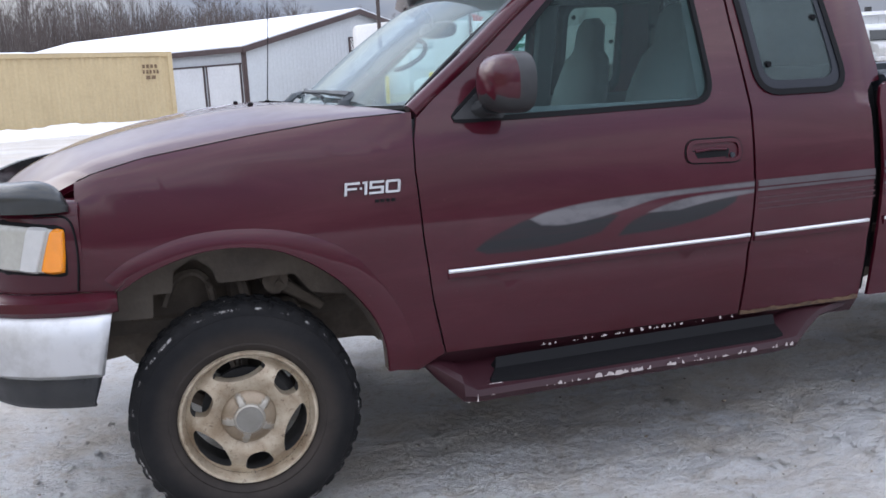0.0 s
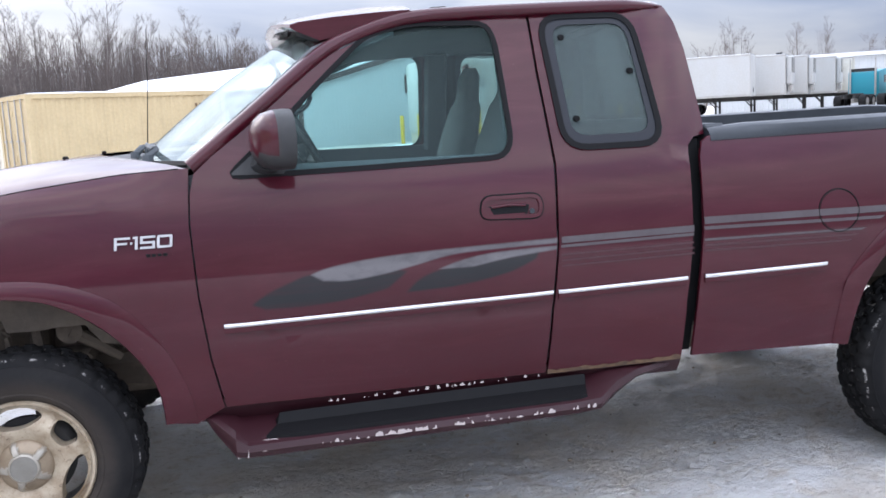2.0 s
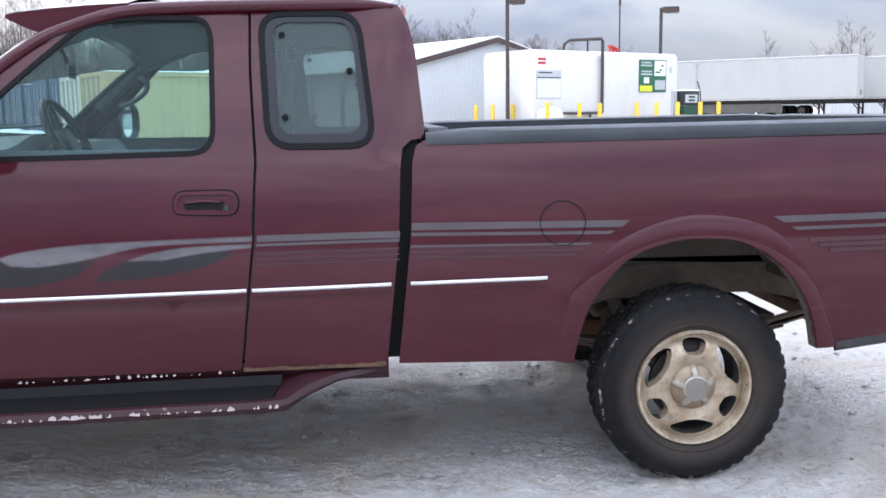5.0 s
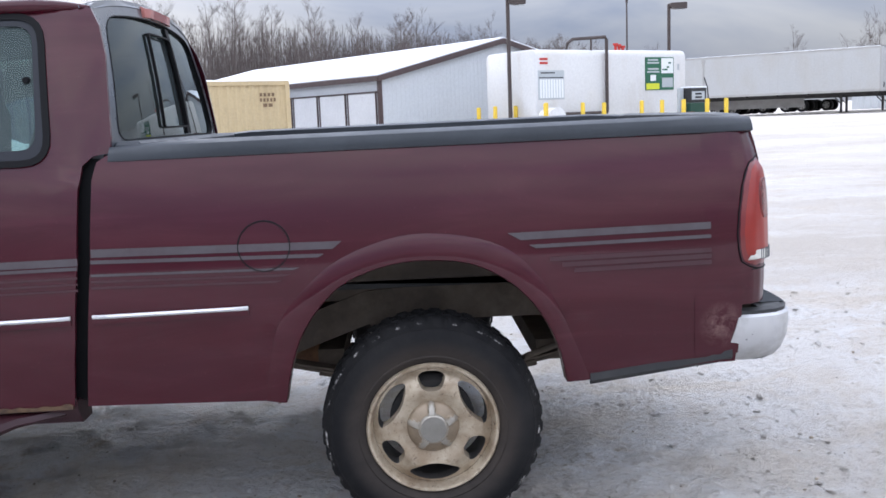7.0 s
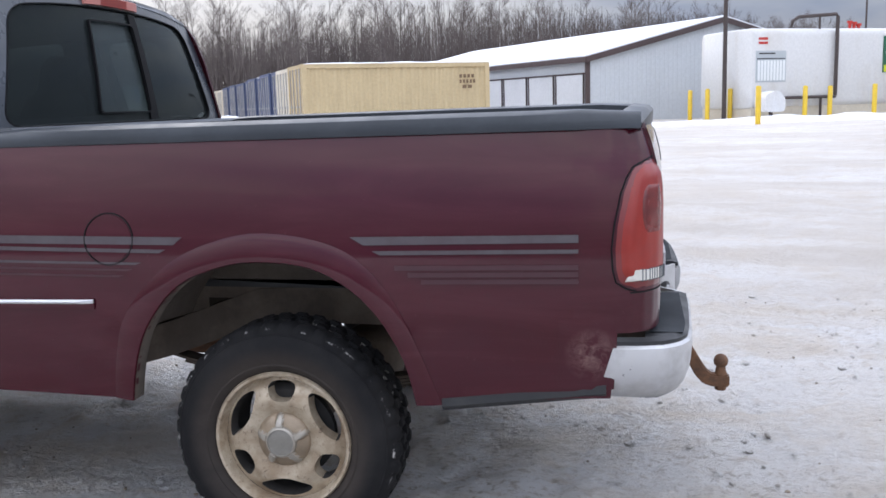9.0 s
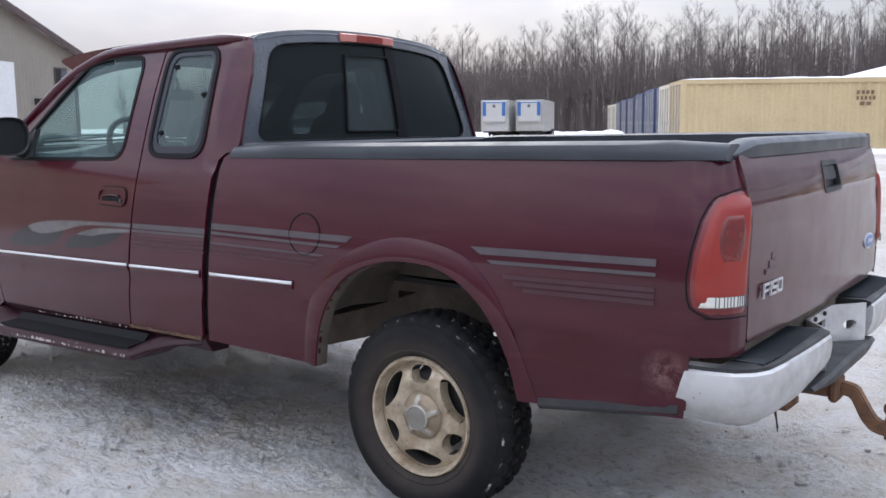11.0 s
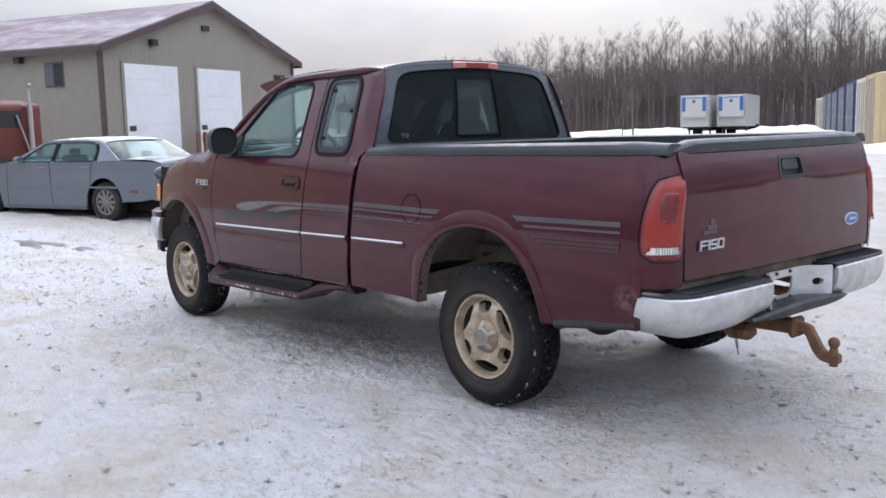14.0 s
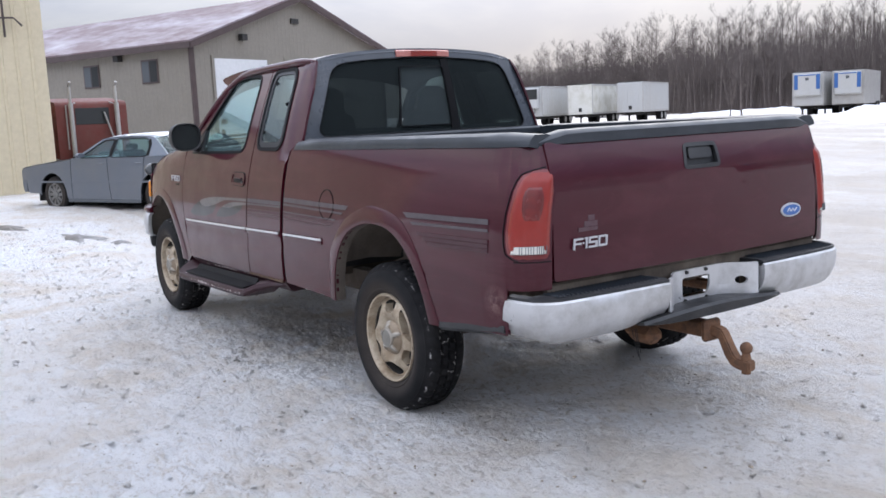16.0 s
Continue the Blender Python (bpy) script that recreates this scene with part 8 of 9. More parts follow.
# ---- ragged splash liners in the front arches, and what shows through them
LINER_EDGE = [(-0.474, 0.702), (-0.410, 0.708), (-0.275, 0.705), (-0.267, 0.784), (-0.207, 0.783), (-0.194, 0.857), (-0.130, 0.894), (-0.073, 0.856), (-0.055, 0.801), (0.041, 0.799), (0.134, 0.807), (0.204, 0.805), (0.257, 0.736), (0.376, 0.716), (0.433, 0.647), (0.487, 0.534)]
for s in (-1, 1):
    outer = [(0.53, 0.50), (0.50, 0.66), (0.40, 0.84), (0.25, 0.94), (0.05, 0.99), (-0.15, 0.98), (-0.32, 0.93), (-0.46, 0.80), (-0.47, 0.68)]
    panel("splash_liner", outer + LINER_EDGE, lambda x, z: 0.80, pickup, GRIME, s, thick=0.008, step=0.1)
    bm = bmesh.new()
    tube(bm, spline([(-0.24, s * 0.72, 0.72), (-0.20, s * 0.70, 0.80), (-0.14, s * 0.70, 0.83), (-0.09, s * 0.71, 0.80), (-0.07, s * 0.72, 0.70)], 3), 0.014, 6)
    part("brake_hose", bm, UNDER, pickup)
    bm = bmesh.new()
    rod(bm, (0.14, s * 0.66, 0.78), (0.14, s * 0.76, 0.78), 0.05, 0.045, 14)
    tube(bm, [(0.14, s * 0.74, 0.78), (0.22, s * 0.72, 0.72), (0.30, s * 0.70, 0.66)], [0.03, 0.022, 0.018], 8)
    tube(bm, [(0.02, s * 0.72, 0.80), (0.04, s * 0.75, 0.70), (-0.03, s * 0.74, 0.64)], [0.02, 0.026, 0.02], 8)
    part("control_arm", bm, UNDER, pickup, "grimy upper control arm")

# ---- door mirrors
for s in (-1, 1):
    bm = bmesh.new()
    rows = []
    for x, ky, kz in ((0.825, 0.30, 0.35), (0.838, 0.62, 0.66), (0.862, 0.88, 0.88), (0.895, 1.0, 0.98), (0.935, 1.0, 1.0), (0.952, 0.985, 0.985), (0.948, 0.93, 0.93), (0.926, 0.90, 0.90)):
        row = []
        for k in range(28):
            a = k * math.tau / 28
            c, d = math.cos(a), math.sin(a)
            px = math.copysign(abs(c) ** 0.72, c) * 0.118 * ky
            pz = math.copysign(abs(d) ** 0.78, d) * 0.100 * kz
            row.append((x + 0.16 * px, s * (1.075 + px), 1.418 + pz))
        rows.append(row)
    skin(bm, rows, closed=True, caps=True)
    for f in bm.faces:
        c = f.calc_center_median()
        f.material_index = 1 if c.z < 1.375 or c.x - 0.16 * (abs(c.y) - 1.075) > 0.900 else 0
    fix(bm)
    mir = part("door_mirror", bm, [PAINT, BLACK], door_l if s < 0 else door_r, "burgundy and black door mirror", angle=50)
    bm = bmesh.new()
    rows = []
    for x, k0 in ((0.9265, 0.895), (0.9290, 0.885)):
        row = []
        for k in range(28):
            c, d = math.cos(k * math.tau / 28), math.sin(k * math.tau / 28)
            px = math.copysign(abs(c) ** 0.72, c) * 0.118 * k0
            row.append((x + 0.16 * px, s * (1.075 + px), 1.418 + math.copysign(abs(d) ** 0.78, d) * 0.100 * k0))
        rows.append(row)
    skin(bm, rows, closed=True, caps=True)
    fix(bm)
    part("mirror_face", bm, GLOSSBLACK if s < 0 else MIRROR, mir, "dark mirror glass" if s < 0 else "mirror glass")
    bm = bmesh.new()
    tube(bm, [(0.885, s * 1.00, 1.345), (0.875, s * 0.965, 1.335), (0.85, s * 0.93, 1.33)], [0.045, 0.05, 0.045], 12, flat=0.7)
    part("mirror_arm", bm, BLACK, mir)

# ---- wipers and antenna
bm = bmesh.new()
for y0, y1 in ((-0.62, -0.05), (0.05, 0.62)):
    a = Vector((arc_x(y0, 0.28, 0.57, 0.9) + 0.04, y0, 1.372))
    b = screen_pt(y1 / 0.87, 0.09, 0.025)
    tube(bm, [a, a + Vector((0.03, 0, 0.03)), a.lerp(b, 0.5) + Vector((0, 0, 0.02)), b], [0.018, 0.014, 0.009, 0.007], 6)
    rod(bm, a - Vector((0, 0, 0.04)), a + Vector((0, 0, 0.012)), 0.024, 0.020, 10)
    q0, q1 = screen_pt((y1 - 0.30) / 0.87, 0.07, 0.012), screen_pt((y1 + 0.22) / 0.87, 0.12, 0.012)
    tube(bm, [q0, q1], 0.008, 5)
part("wiper", bm, TRIM, pickup, "dark windshield wipers")
bm = bmesh.new()
tube(bm, [(0.30, 0.70, 1.350), (0.30, 0.70, 1.385)], [0.022, 0.010], 10)
tube(bm, [(0.30, 0.70, 1.38), (0.33, 0.70, 1.72), (0.345, 0.70, 1.98)], [0.0030, 0.0022, 0.0014], 5)
part("antenna", bm, SEAL, pickup, "thin black whip antenna")

# ---- inside the cab
bm = bmesh.new()
rows = []
for j in range(21):
    y = -0.84 + 1.68 * j / 20
    b = 0.05 * abs(y / 0.84) ** 2
    hump = 0.055 * math.exp(-((y + 0.38) / 0.20) ** 2)
    rows.append([(0.45 + b * 3, y, 1.05), (0.50 + b * 3, y, 1.325), (0.72 + b, y, 1.330 + hump * 0.6), (0.93, y, 1.325 + hump), (0.985, y, 1.27 + hump * 0.5), (0.965, y, 1.08), (0.88, y, 0.88), (0.6, y, 0.85)])
skin(bm, rows, closed=True, caps=True)
fix(bm)
part("dashboard", bm, TRIM, pickup, "dark grey dashboard", angle=40)
bm = bmesh.new()
sw = Matrix.Translation((1.065, -0.38, 1.342)) @ Matrix.Rotation(radians(63), 4, "Y")
tube(bm, [sw @ Vector((0.185 * math.cos(k * math.tau / 40), 0.185 * math.sin(k * math.tau / 40), 0)) for k in range(40)], 0.017, 8, loop=True)
for a in (0.15, math.pi - 0.15, -math.pi / 2):
    tube(bm, [sw @ Vector((0, 0, -0.03)), sw @ Vector((0.18 * math.sin(a), 0.18 * math.cos(a), 0))], [0.03, 0.014], 6)
rod(bm, sw @ Vector((0, 0, -0.05)), sw @ Vector((0, 0, 0.01)), 0.075, 0.065, 14)
rod(bm, sw @ Vector((0, 0, -0.05)), Vector((0.90, -0.38, 1.22)), 0.035, 0.045, 10)
fix(bm)
part("steering_wheel", bm, BLACK, pickup, "black steering wheel")
for y in (-0.42, 0.42):
    bm = bmesh.new()
    sec = rounded([(1.30, 0.95), (1.30, 1.08), (1.72, 1.06), (1.80, 0.93)], 0.06, 4)
    skin(bm, [[(x, y + w, z) for x, z in sec] for w in (-0.27, -0.24, 0.24, 0.27)], closed=True, caps=True)
    rows = []
    for z, xm, hw, hd in ((1.02, 1.76, 0.255, 0.07), (1.15, 1.79, 0.265, 0.075), (1.35, 1.84, 0.255, 0.065), (1.50, 1.88, 0.20, 0.055), (1.535, 1.89, 0.13, 0.05), (1.56, 1.895, 0.125, 0.045), (1.66, 1.91, 0.115, 0.04), (1.70, 1.915, 0.06, 0.025)):
        rows.append([(xm + hd * math.copysign(abs(math.cos(a)) ** 0.6, math.cos(a)), y + hw * math.copysign(abs(math.sin(a)) ** 0.6, math.sin(a)), z) for a in [k * math.tau / 24 for k in range(24)]])
    skin(bm, rows, closed=True, caps=True)
    fix(bm)
    part("front_seat", bm, CLOTH, pickup, "grey cloth bucket seat", angle=50)
bm = bmesh.new()
sec = rounded([(2.02, 0.90), (2.04, 1.02), (2.28, 1.05), (2.33, 1.42), (2.40, 1.42), (2.38, 0.90)], 0.04, 3)
skin(bm, [[(x, w, z) for x, z in sec] for w in (-0.80, 0.80)], closed=True, caps=True)
fix(bm)
part("rear_bench", bm, CLOTH, pickup, "grey cloth rear bench")
bm = bmesh.new()
rows = []
for d, k in ((-0.032, 0.55), (-0.022, 0.9), (0.0, 1.0), (0.008, 0.98)):
    row = []
    for a in [n * math.tau / 24 for n in range(24)]:
        py, pz = 0.125 * k * math.copysign(abs(math.cos(a)) ** 0.7, math.cos(a)), 0.036 * k * math.copysign(abs(math.sin(a)) ** 0.7, math.sin(a))
        row.append((0.988 + d - 0.30 * py, -0.02 + py, 1.650 + pz))
    rows.append(row)
skin(bm, rows, closed=True, caps=True)
tube(bm, [(0.965, -0.02, 1.655), (0.955, -0.01, 1.70), (0.93, 0.0, 1.755)], 0.011, 8)
fix(bm)
part("rear_view_mirror", bm, SEAL, pickup, "black inside mirror")
for s in (-1, 1):
    bm = bmesh.new()
    tube(bm, [(0.84, s * 0.86, 1.50), (1.08, s * 0.79, 1.70), (1.35, s * 0.74, 1.80)], 0.04, 8)
    part("inner_pillar", bm, TRIM, pickup)
    bm = bmesh.new()
    tube(bm, [(1.80, s * 0.87, 1.30), (1.80, s * 0.70, 1.80)], 0.06, 8, flat=0.6)
    part("inner_pillar", bm, TRIM, pickup)
    bm = bmesh.new()
    skin(bm, [[(x, s * 0.952, z) for x, z in rounded([(0.72, 0.60), (1.83, 0.60), (1.86, 1.300), (0.72, 1.300)], 0.04, 2)], [(x, s * 0.935, z) for x, z in rounded([(0.74, 0.62), (1.81, 0.62), (1.84, 1.305), (0.74, 1.305)], 0.04, 2)]], closed=True, caps=True)
    fix(bm)
    part("door_card", bm, CLOTH, door_l if s < 0 else door_r, "grey inner door panel")
bm = bmesh.new()
tube(bm, spline([(0.97, 0.80, 1.50), (1.03, 0.77, 1.515), (1.11, 0.75, 1.565), (1.13, 0.745, 1.62), (1.09, 0.76, 1.65)], 3), 0.014, 6)
part("grab_handle", bm, TRIM, pickup)

# -------------------------------------------------------------- the sedan


def simple_wheel(parent, x, y, z, r, w, s, rimmat, label="", rim_k=0.62, slots=10):
    """Tyre with a dished, slotted wheel cover; outer face towards s."""
    bm = bmesh.new()
    prof = [(r * rim_k, 0.02), (r * (rim_k + 0.06), 0.0), (r * 0.90, 0.002), (r * 0.98, 0.03), (r, 0.05), (r, w - 0.05), (r * 0.97, w - 0.02), (r * 0.7, w)]
    skin(bm, [[(p * math.cos(k * math.tau / 40), -s * (d - 0.0), p * math.sin(k * math.tau / 40)) for p, d in prof] for k in range(40)], loop=True)
    fix(bm)
    t = part("wheel", bm, TYRE, parent, label, angle=40)
    t.matrix_basis = pose(x, y, z)
    bm = bmesh.new()
    rod(bm, (0, -s * 0.035, 0), (0, -s * 0.05, 0), r * rim_k * 1.0, seg=30)
    part("wheel_well", bm, SEAL, t)
    bm = bmesh.new()
    skin(bm, [[(r * rr * math.cos(k * math.tau / 40), -s * d, r * rr * math.sin(k * math.tau / 40)) for rr, d in ((rim_k * 1.03, 0.022), (rim_k * 1.0, 0.004), (rim_k * 0.90, 0.012), (rim_k * 0.88, 0.04))] for k in range(40)], loop=True)
    for k in range(slots):
        a = k * math.tau / slots
        u, v = Vector((math.cos(a), 0, math.sin(a))), Vector((-math.sin(a), 0, math.cos(a)))
        hw2 = r * rim_k * 1.5 / slots
        pts = []
        for d in (0.018, 0.04):
            pts.append([u * (r * rim_k * q) + v * (e * hw2 * (0.6 + 0.4 * q)) - Vector((0, s * d, 0)) for q, e in ((0.3, -1), (0.9, -1), (0.9, 1), (0.3, 1))])
        skin(bm, pts, closed=True, caps=True)
    rod(bm, (0, -s * 0.045, 0), (0, -s * 0.008, 0), r * rim_k * 0.40, r * rim_k * 0.34, 20)
    fix(bm)
    part("wheel_cover", bm, rimmat, t, angle=30)
    return t


def sedan(m):
    t = thing("sedan_car", m, "silver-blue boxy four-door sedan, lightly snow-dusted", "car")
    hub_f, hub_r, wr = 0.0, 2.66, 0.315

    def hw(x, z):
        w = 0.868 - 0.10 * (z - 0.62) ** 2
        if x < -0.45:
            w -= 0.13 * (-0.45 - x) ** 2 + 0.05 * max(0, -0.75 - x)
        if x > 3.3:
            w -= 0.12 * (x - 3.3) ** 2
        return w

    def arch(cx, r):
        return [(cx + r * math.cos(a), 0.31 + r * 1.02 * math.sin(a)) for a in [math.pi * (0.0 + k / 14) for k in range(15)]]

    low = 0.20
    outline = [(-0.93, 0.42), (-0.93, 0.66), (-0.86, 0.77), (-0.40, 0.83), (0.52, 0.905), (0.60, 0.93), (1.6, 0.935), (2.75, 0.945), (3.00, 0.960), (3.72, 0.935), (3.80, 0.88), (3.82, 0.60), (3.80, 0.40), (3.40, 0.34), (3.04, 0.32)] + arch(hub_r, 0.37) + [(2.27, low), (0.40, low)] + arch(hub_f, 0.37) + [(-0.39, 0.33), (-0.70, 0.34)]
    for s in (-1, 1):
        body = panel("body_side", outline, hw, t, SEDANBLUE, s, thick=0.02, step=0.12)
        # side strip, sill, door seams, handles
        panel("side_strip", [(-0.80, 0.520), (3.70, 0.530), (3.70, 0.560), (-0.80, 0.550)], lambda x, z: hw(x, z) + 0.010, body, SEDANBLUE, s, thick=0.012, step=0.2, holes=[])
        for x0, x1 in ((0.56, 0.52), (1.52, 1.54), (2.44, 2.34)):
            bm = bmesh.new()
            tube(bm, [(x0 + (x1 - x0) * k / 6, s * (hw(x0, 0.92 - 0.115 * k) + 0.0012), 0.93 - 0.115 * k) for k in range(7)], 0.004, 4)
            part("door_seam", bm, SEAL, body)
        for x in (1.36, 2.30):
            bm = bmesh.new()
            box(bm, x - 0.08, x + 0.08, s * hw(x, 0.84) - 0.012, s * hw(x, 0.84) + 0.012, 0.824, 0.848, 0.008)
            part("door_handle", bm, SEDANBLUE, body)
        bm = bmesh.new()
        box(bm, 0.40, 2.27, s * 0.855 - 0.012, s * 0.855 + 0.008, 0.195, 0.25, 0.006)
        part("sill_trim", bm, TRIM, body)
        # side windows: glass with body-coloured pillars between
        def gw(x, z):
            return hw(x, 0.93) - 0.02 - 0.42 * (z - 0.93)
        frame = [(0.62, 0.935), (1.22, 1.345), (1.40, 1.375), (2.35, 1.375), (2.52, 1.335), (2.98, 0.965), (2.6, 0.95)]
        panes = [[(0.80, 0.955), (1.26, 1.305), (1.52, 1.325), (1.525, 0.955)], [(1.60, 0.955), (1.60, 1.325), (2.28, 1.325), (2.37, 1.30), (2.45, 1.15), (2.44, 0.962)]]
        panel("window_frame", frame, gw, t, SEDANBLUE, s, holes=[rounded(p, 0.03, 2) for p in panes], thick=0.03, step=0.2)
        for p in panes:
            panel("side_window", inset(rounded(p, 0.03, 2), -0.01), lambda x, z: gw(x, z) - 0.012, t, GLASS, s, thick=0.004, step=0.3)
            panel("window_trim", inset(rounded(p, 0.03, 2), -0.02), lambda x, z: gw(x, z) + 0.004, t, SEAL, s, holes=[rounded(p, 0.03, 2)], thick=0.01, step=0.3)
        panel("pillar_trim", [(1.535, 0.960), (1.590, 0.960), (1.590, 1.330), (1.530, 1.330)], lambda x, z: gw(x, z) + 0.006, t, SEAL, s, thick=0.01, step=0.3)
        panel("quarter_trim", [(2.452, 0.965), (2.520, 0.965), (2.500, 1.20), (2.440, 1.315), (2.400, 1.315), (2.462, 1.15)], lambda x, z: gw(x, z) + 0.006, t, SEAL, s, thick=0.01, step=0.3)
        bm = bmesh.new()
        rows = [[(x, s * (0.90 + 0.075 * k * math.cos(a)), 1.005 + 0.055 * k * math.sin(a)) for a in [j * math.tau / 14 for j in range(14)]] for x, k in ((0.80, 0.4), (0.83, 0.9), (0.90, 1.0), (0.92, 0.9))]
        skin(bm, rows, closed=True, caps=True)
        fix(bm)
        part("door_mirror", bm, SEDANBLUE, body)
        for hx in (hub_f, hub_r):
            simple_wheel(t, hx, s * 0.845, wr, wr, 0.20, s, HUBGREY, "tyre with a grey slotted wheel cover")
            bm = bmesh.new()
            rows = []
            for k in range(17):
                a = math.pi * (0.03 + 0.94 * k / 16)
                rows.append([(hx + 0.375 * math.cos(a), s * 0.85, 0.31 + 0.385 * math.sin(a)), (hx + 0.375 * math.cos(a), s * 0.55, 0.31 + 0.385 * math.sin(a))])
            skin(bm, rows)
            bm.faces.new([bm.verts.new(r[1]) for r in rows])
            fix(bm)
            part("wheel_house", bm, SEAL, t)
        # tail and head lamps at the corners
        bm = bmesh.new()
        box(bm, 3.66, 3.835, s * 0.60 - 0.235, s * 0.60 + 0.235, 0.66, 0.84, 0.02)
        tl = part("tail_light", bm, REDLENS, t, "wide red ribbed tail light")
        for z in (0.705, 0.75, 0.795):
            bm = bmesh.new()
            box(bm, 3.655, 3.842, s * 0.60 - 0.238, s * 0.60 + 0.238, z - 0.006, z + 0.006)
            part("lens_rib", bm, CHROME, tl)
        bm = bmesh.new()
        box(bm, -0.955, -0.83, s * 0.52 - 0.20, s * 0.52 + 0.20, 0.60, 0.72, 0.02)
        part("headlight", bm, CLEARLENS, t)
        bm = bmesh.new()
        box(bm, 3.20, 3.36, s * (hw(3.3, 0.5)) - 0.01, s * (hw(3.3, 0.5)) + 0.006, 0.47, 0.50, 0.003)
        part("side_marker", bm, REDLENS, body)
    # deck: hood, tops, trunk
    top = [(-0.93, 0.66), (-0.86, 0.775), (-0.40, 0.835), (0.15, 0.89), (0.60, 0.935)]
    for nm, line in (("hood", top), ("trunk_lid", [(2.98, 0.965), (3.30, 0.985), (3.60, 0.975), (3.74, 0.94), (3.81, 0.88), (3.83, 0.62)])):
        bm = bmesh.new()
        rows = []
        for x, z in spline(line, 4):
            w = hw(x, min(z, 0.95)) + 0.002
            rows.append([(x - (0.10 * (1 - (u / 8) ** 2) if nm == "hood" and x < -0.6 else 0) + (0.05 * (1 - (u / 8) ** 2) if nm != "hood" and x > 3.6 else 0), w * u / 8, z + 0.045 * (1 - abs(u / 8) ** 2.5) * (0.3 if x < -0.85 or x > 3.78 else 1)) for u in range(-8, 9)])
        skin(bm, rows)
        fix(bm)
        part(nm, bm, SEDANBLUE, t, angle=50)
    bm = bmesh.new()
    skin(bm, [[(x, y, z) for y in (-0.84, 0, 0.84)] for x, z in ((0.60, 0.93), (1.1, 0.93), (2.9, 0.93), (2.98, 0.95))])
    part("parcel_shelf", bm, TRIM, t)
    bm = bmesh.new()
    rows = []
    for k in range(13):
        x = 1.20 + 1.34 * k / 12
        z = 1.375 + 0.035 * math.sin(math.pi * k / 12) - (0.03 if k in (0, 12) else 0)
        w = 0.665
        rows.append([(x, w * u / 6, z + 0.030 * (1 - abs(u / 6) ** 3) - 0.02 * abs(u / 6) ** 8) for u in range(-6, 7)])
    skin(bm, rows)
    skin(bm, [[(x, y, z - 0.03) for x, y, z in r] for r in rows])
    fix(bm)
    part("roof", bm, SEDANBLUE, t, angle=60)
    bm = bmesh.new()
    rows = [[(x, y * 0.95, z + 0.006 + 0.008 * noise.noise(Vector((x * 4, y * 4, 0)))) for x, y, z in r] for r in rows]
    skin(bm, rows)
    fix(bm)
    part("snow_dusting", bm, SNOW, t, "thin snow on the roof", angle=60)
    bm = bmesh.new()
    rows = [[(x, 0.74 * u / 6, 1.022 + 0.012 * noise.noise(Vector((x * 5, u, 2))) - 0.02 * abs(u / 6) ** 2 - 0.04 * max(0, x - 3.5)) for u in range(-6, 7)] for x in (3.06, 3.2, 3.35, 3.5, 3.62)]
    skin(bm, rows)
    fix(bm)
    part("snow_dusting", bm, SNOW, t, "thin snow on the trunk lid", angle=60)
    for nm, a, b in (("windshield", (0.60, 0.945, 0.80), (1.22, 1.37, 0.66)), ("rear_window", (2.99, 0.985, 0.78), (2.50, 1.365, 0.66))):
        bm = bmesh.new()
        bow = -0.10 if nm == "windshield" else 0.08
        rows = [[((a[0] + (b[0] - a[0]) * v) + bow * (1 - (u / 6) ** 2) * (1 - 0.6 * v), (a[2] + (b[2] - a[2]) * v) * u / 6, a[1] + (b[1] - a[1]) * v) for u in range(-6, 7)] for v in (0, 0.33, 0.66, 1)]
        skin(bm, rows)
        fix(bm)
        part(nm, bm, GLASS, t, angle=60)
    # bumpers, grille, plate area
    for x, nm in ((-0.97, "front_bumper"), (3.86, "rear_bumper")):
        bm = bmesh.new()
        rows = []
        for j in range(17):
            u = -1 + 2 * j / 16
            bx = x + (0.13 * abs(u) ** 4 if x < 0 else -0.11 * abs(u) ** 4)
            rows.append([(bx + o * (1 if x > 0 else -1), 0.86 * u, z) for o, z in ((0, 0.36), (0.03, 0.40), (0.035, 0.52), (0.0, 0.57), (-0.08, 0.57), (-0.08, 0.36))])
        skin(bm, rows, closed=True, caps=True)
        fix(bm)
        bmp = part(nm, bm, SEDANBLUE, t, angle=40)
        bm = bmesh.new()
        tube(bm, [((x + (0.13 * abs(u) ** 4 if x < 0 else -0.11 * abs(u) ** 4)) + (0.034 if x > 0 else -0.034), 0.85 * u, 0.46) for u in [-1 + k / 8 for k in range(17)]], 0.016, 6)
        part("bumper_strip", bm, TRIM, bmp)
    bm = bmesh.new()
    box(bm, 3.79, 3.842, -0.36, 0.36, 0.66, 0.84, 0.01)
    part("rear_panel", bm, TRIM, t)
    bm = bmesh.new()
    box(bm, -0.965, -0.90, -0.30, 0.30, 0.58, 0.72, 0.01)
    part("grille", bm, CHROME, t)
    bm = bmesh.new()
    box(bm, -0.80, 3.70, -0.62, 0.62, 0.18, 0.55)
    part("underbody", bm, SEAL, t)
    for y in (-0.38, 0.38):
        for x in (1.55, 2.35):
            bm = bmesh.new()
            box(bm, x - 0.5, x, y - 0.25, y + 0.25, 0.50, 0.70, 0.05)
            box(bm, x - 0.06, x + 0.08, y - 0.25, y + 0.25, 0.60, 1.08 if x < 2 else 1.0, 0.05)
            box(bm, x - 0.02, x + 0.06, y - 0.11, y + 0.11, 1.08 if x < 2 else 1.0, 1.22 if x < 2 else 1.12, 0.03)
            part("seat", bm, TRIM, t)
    bm = bmesh.new()
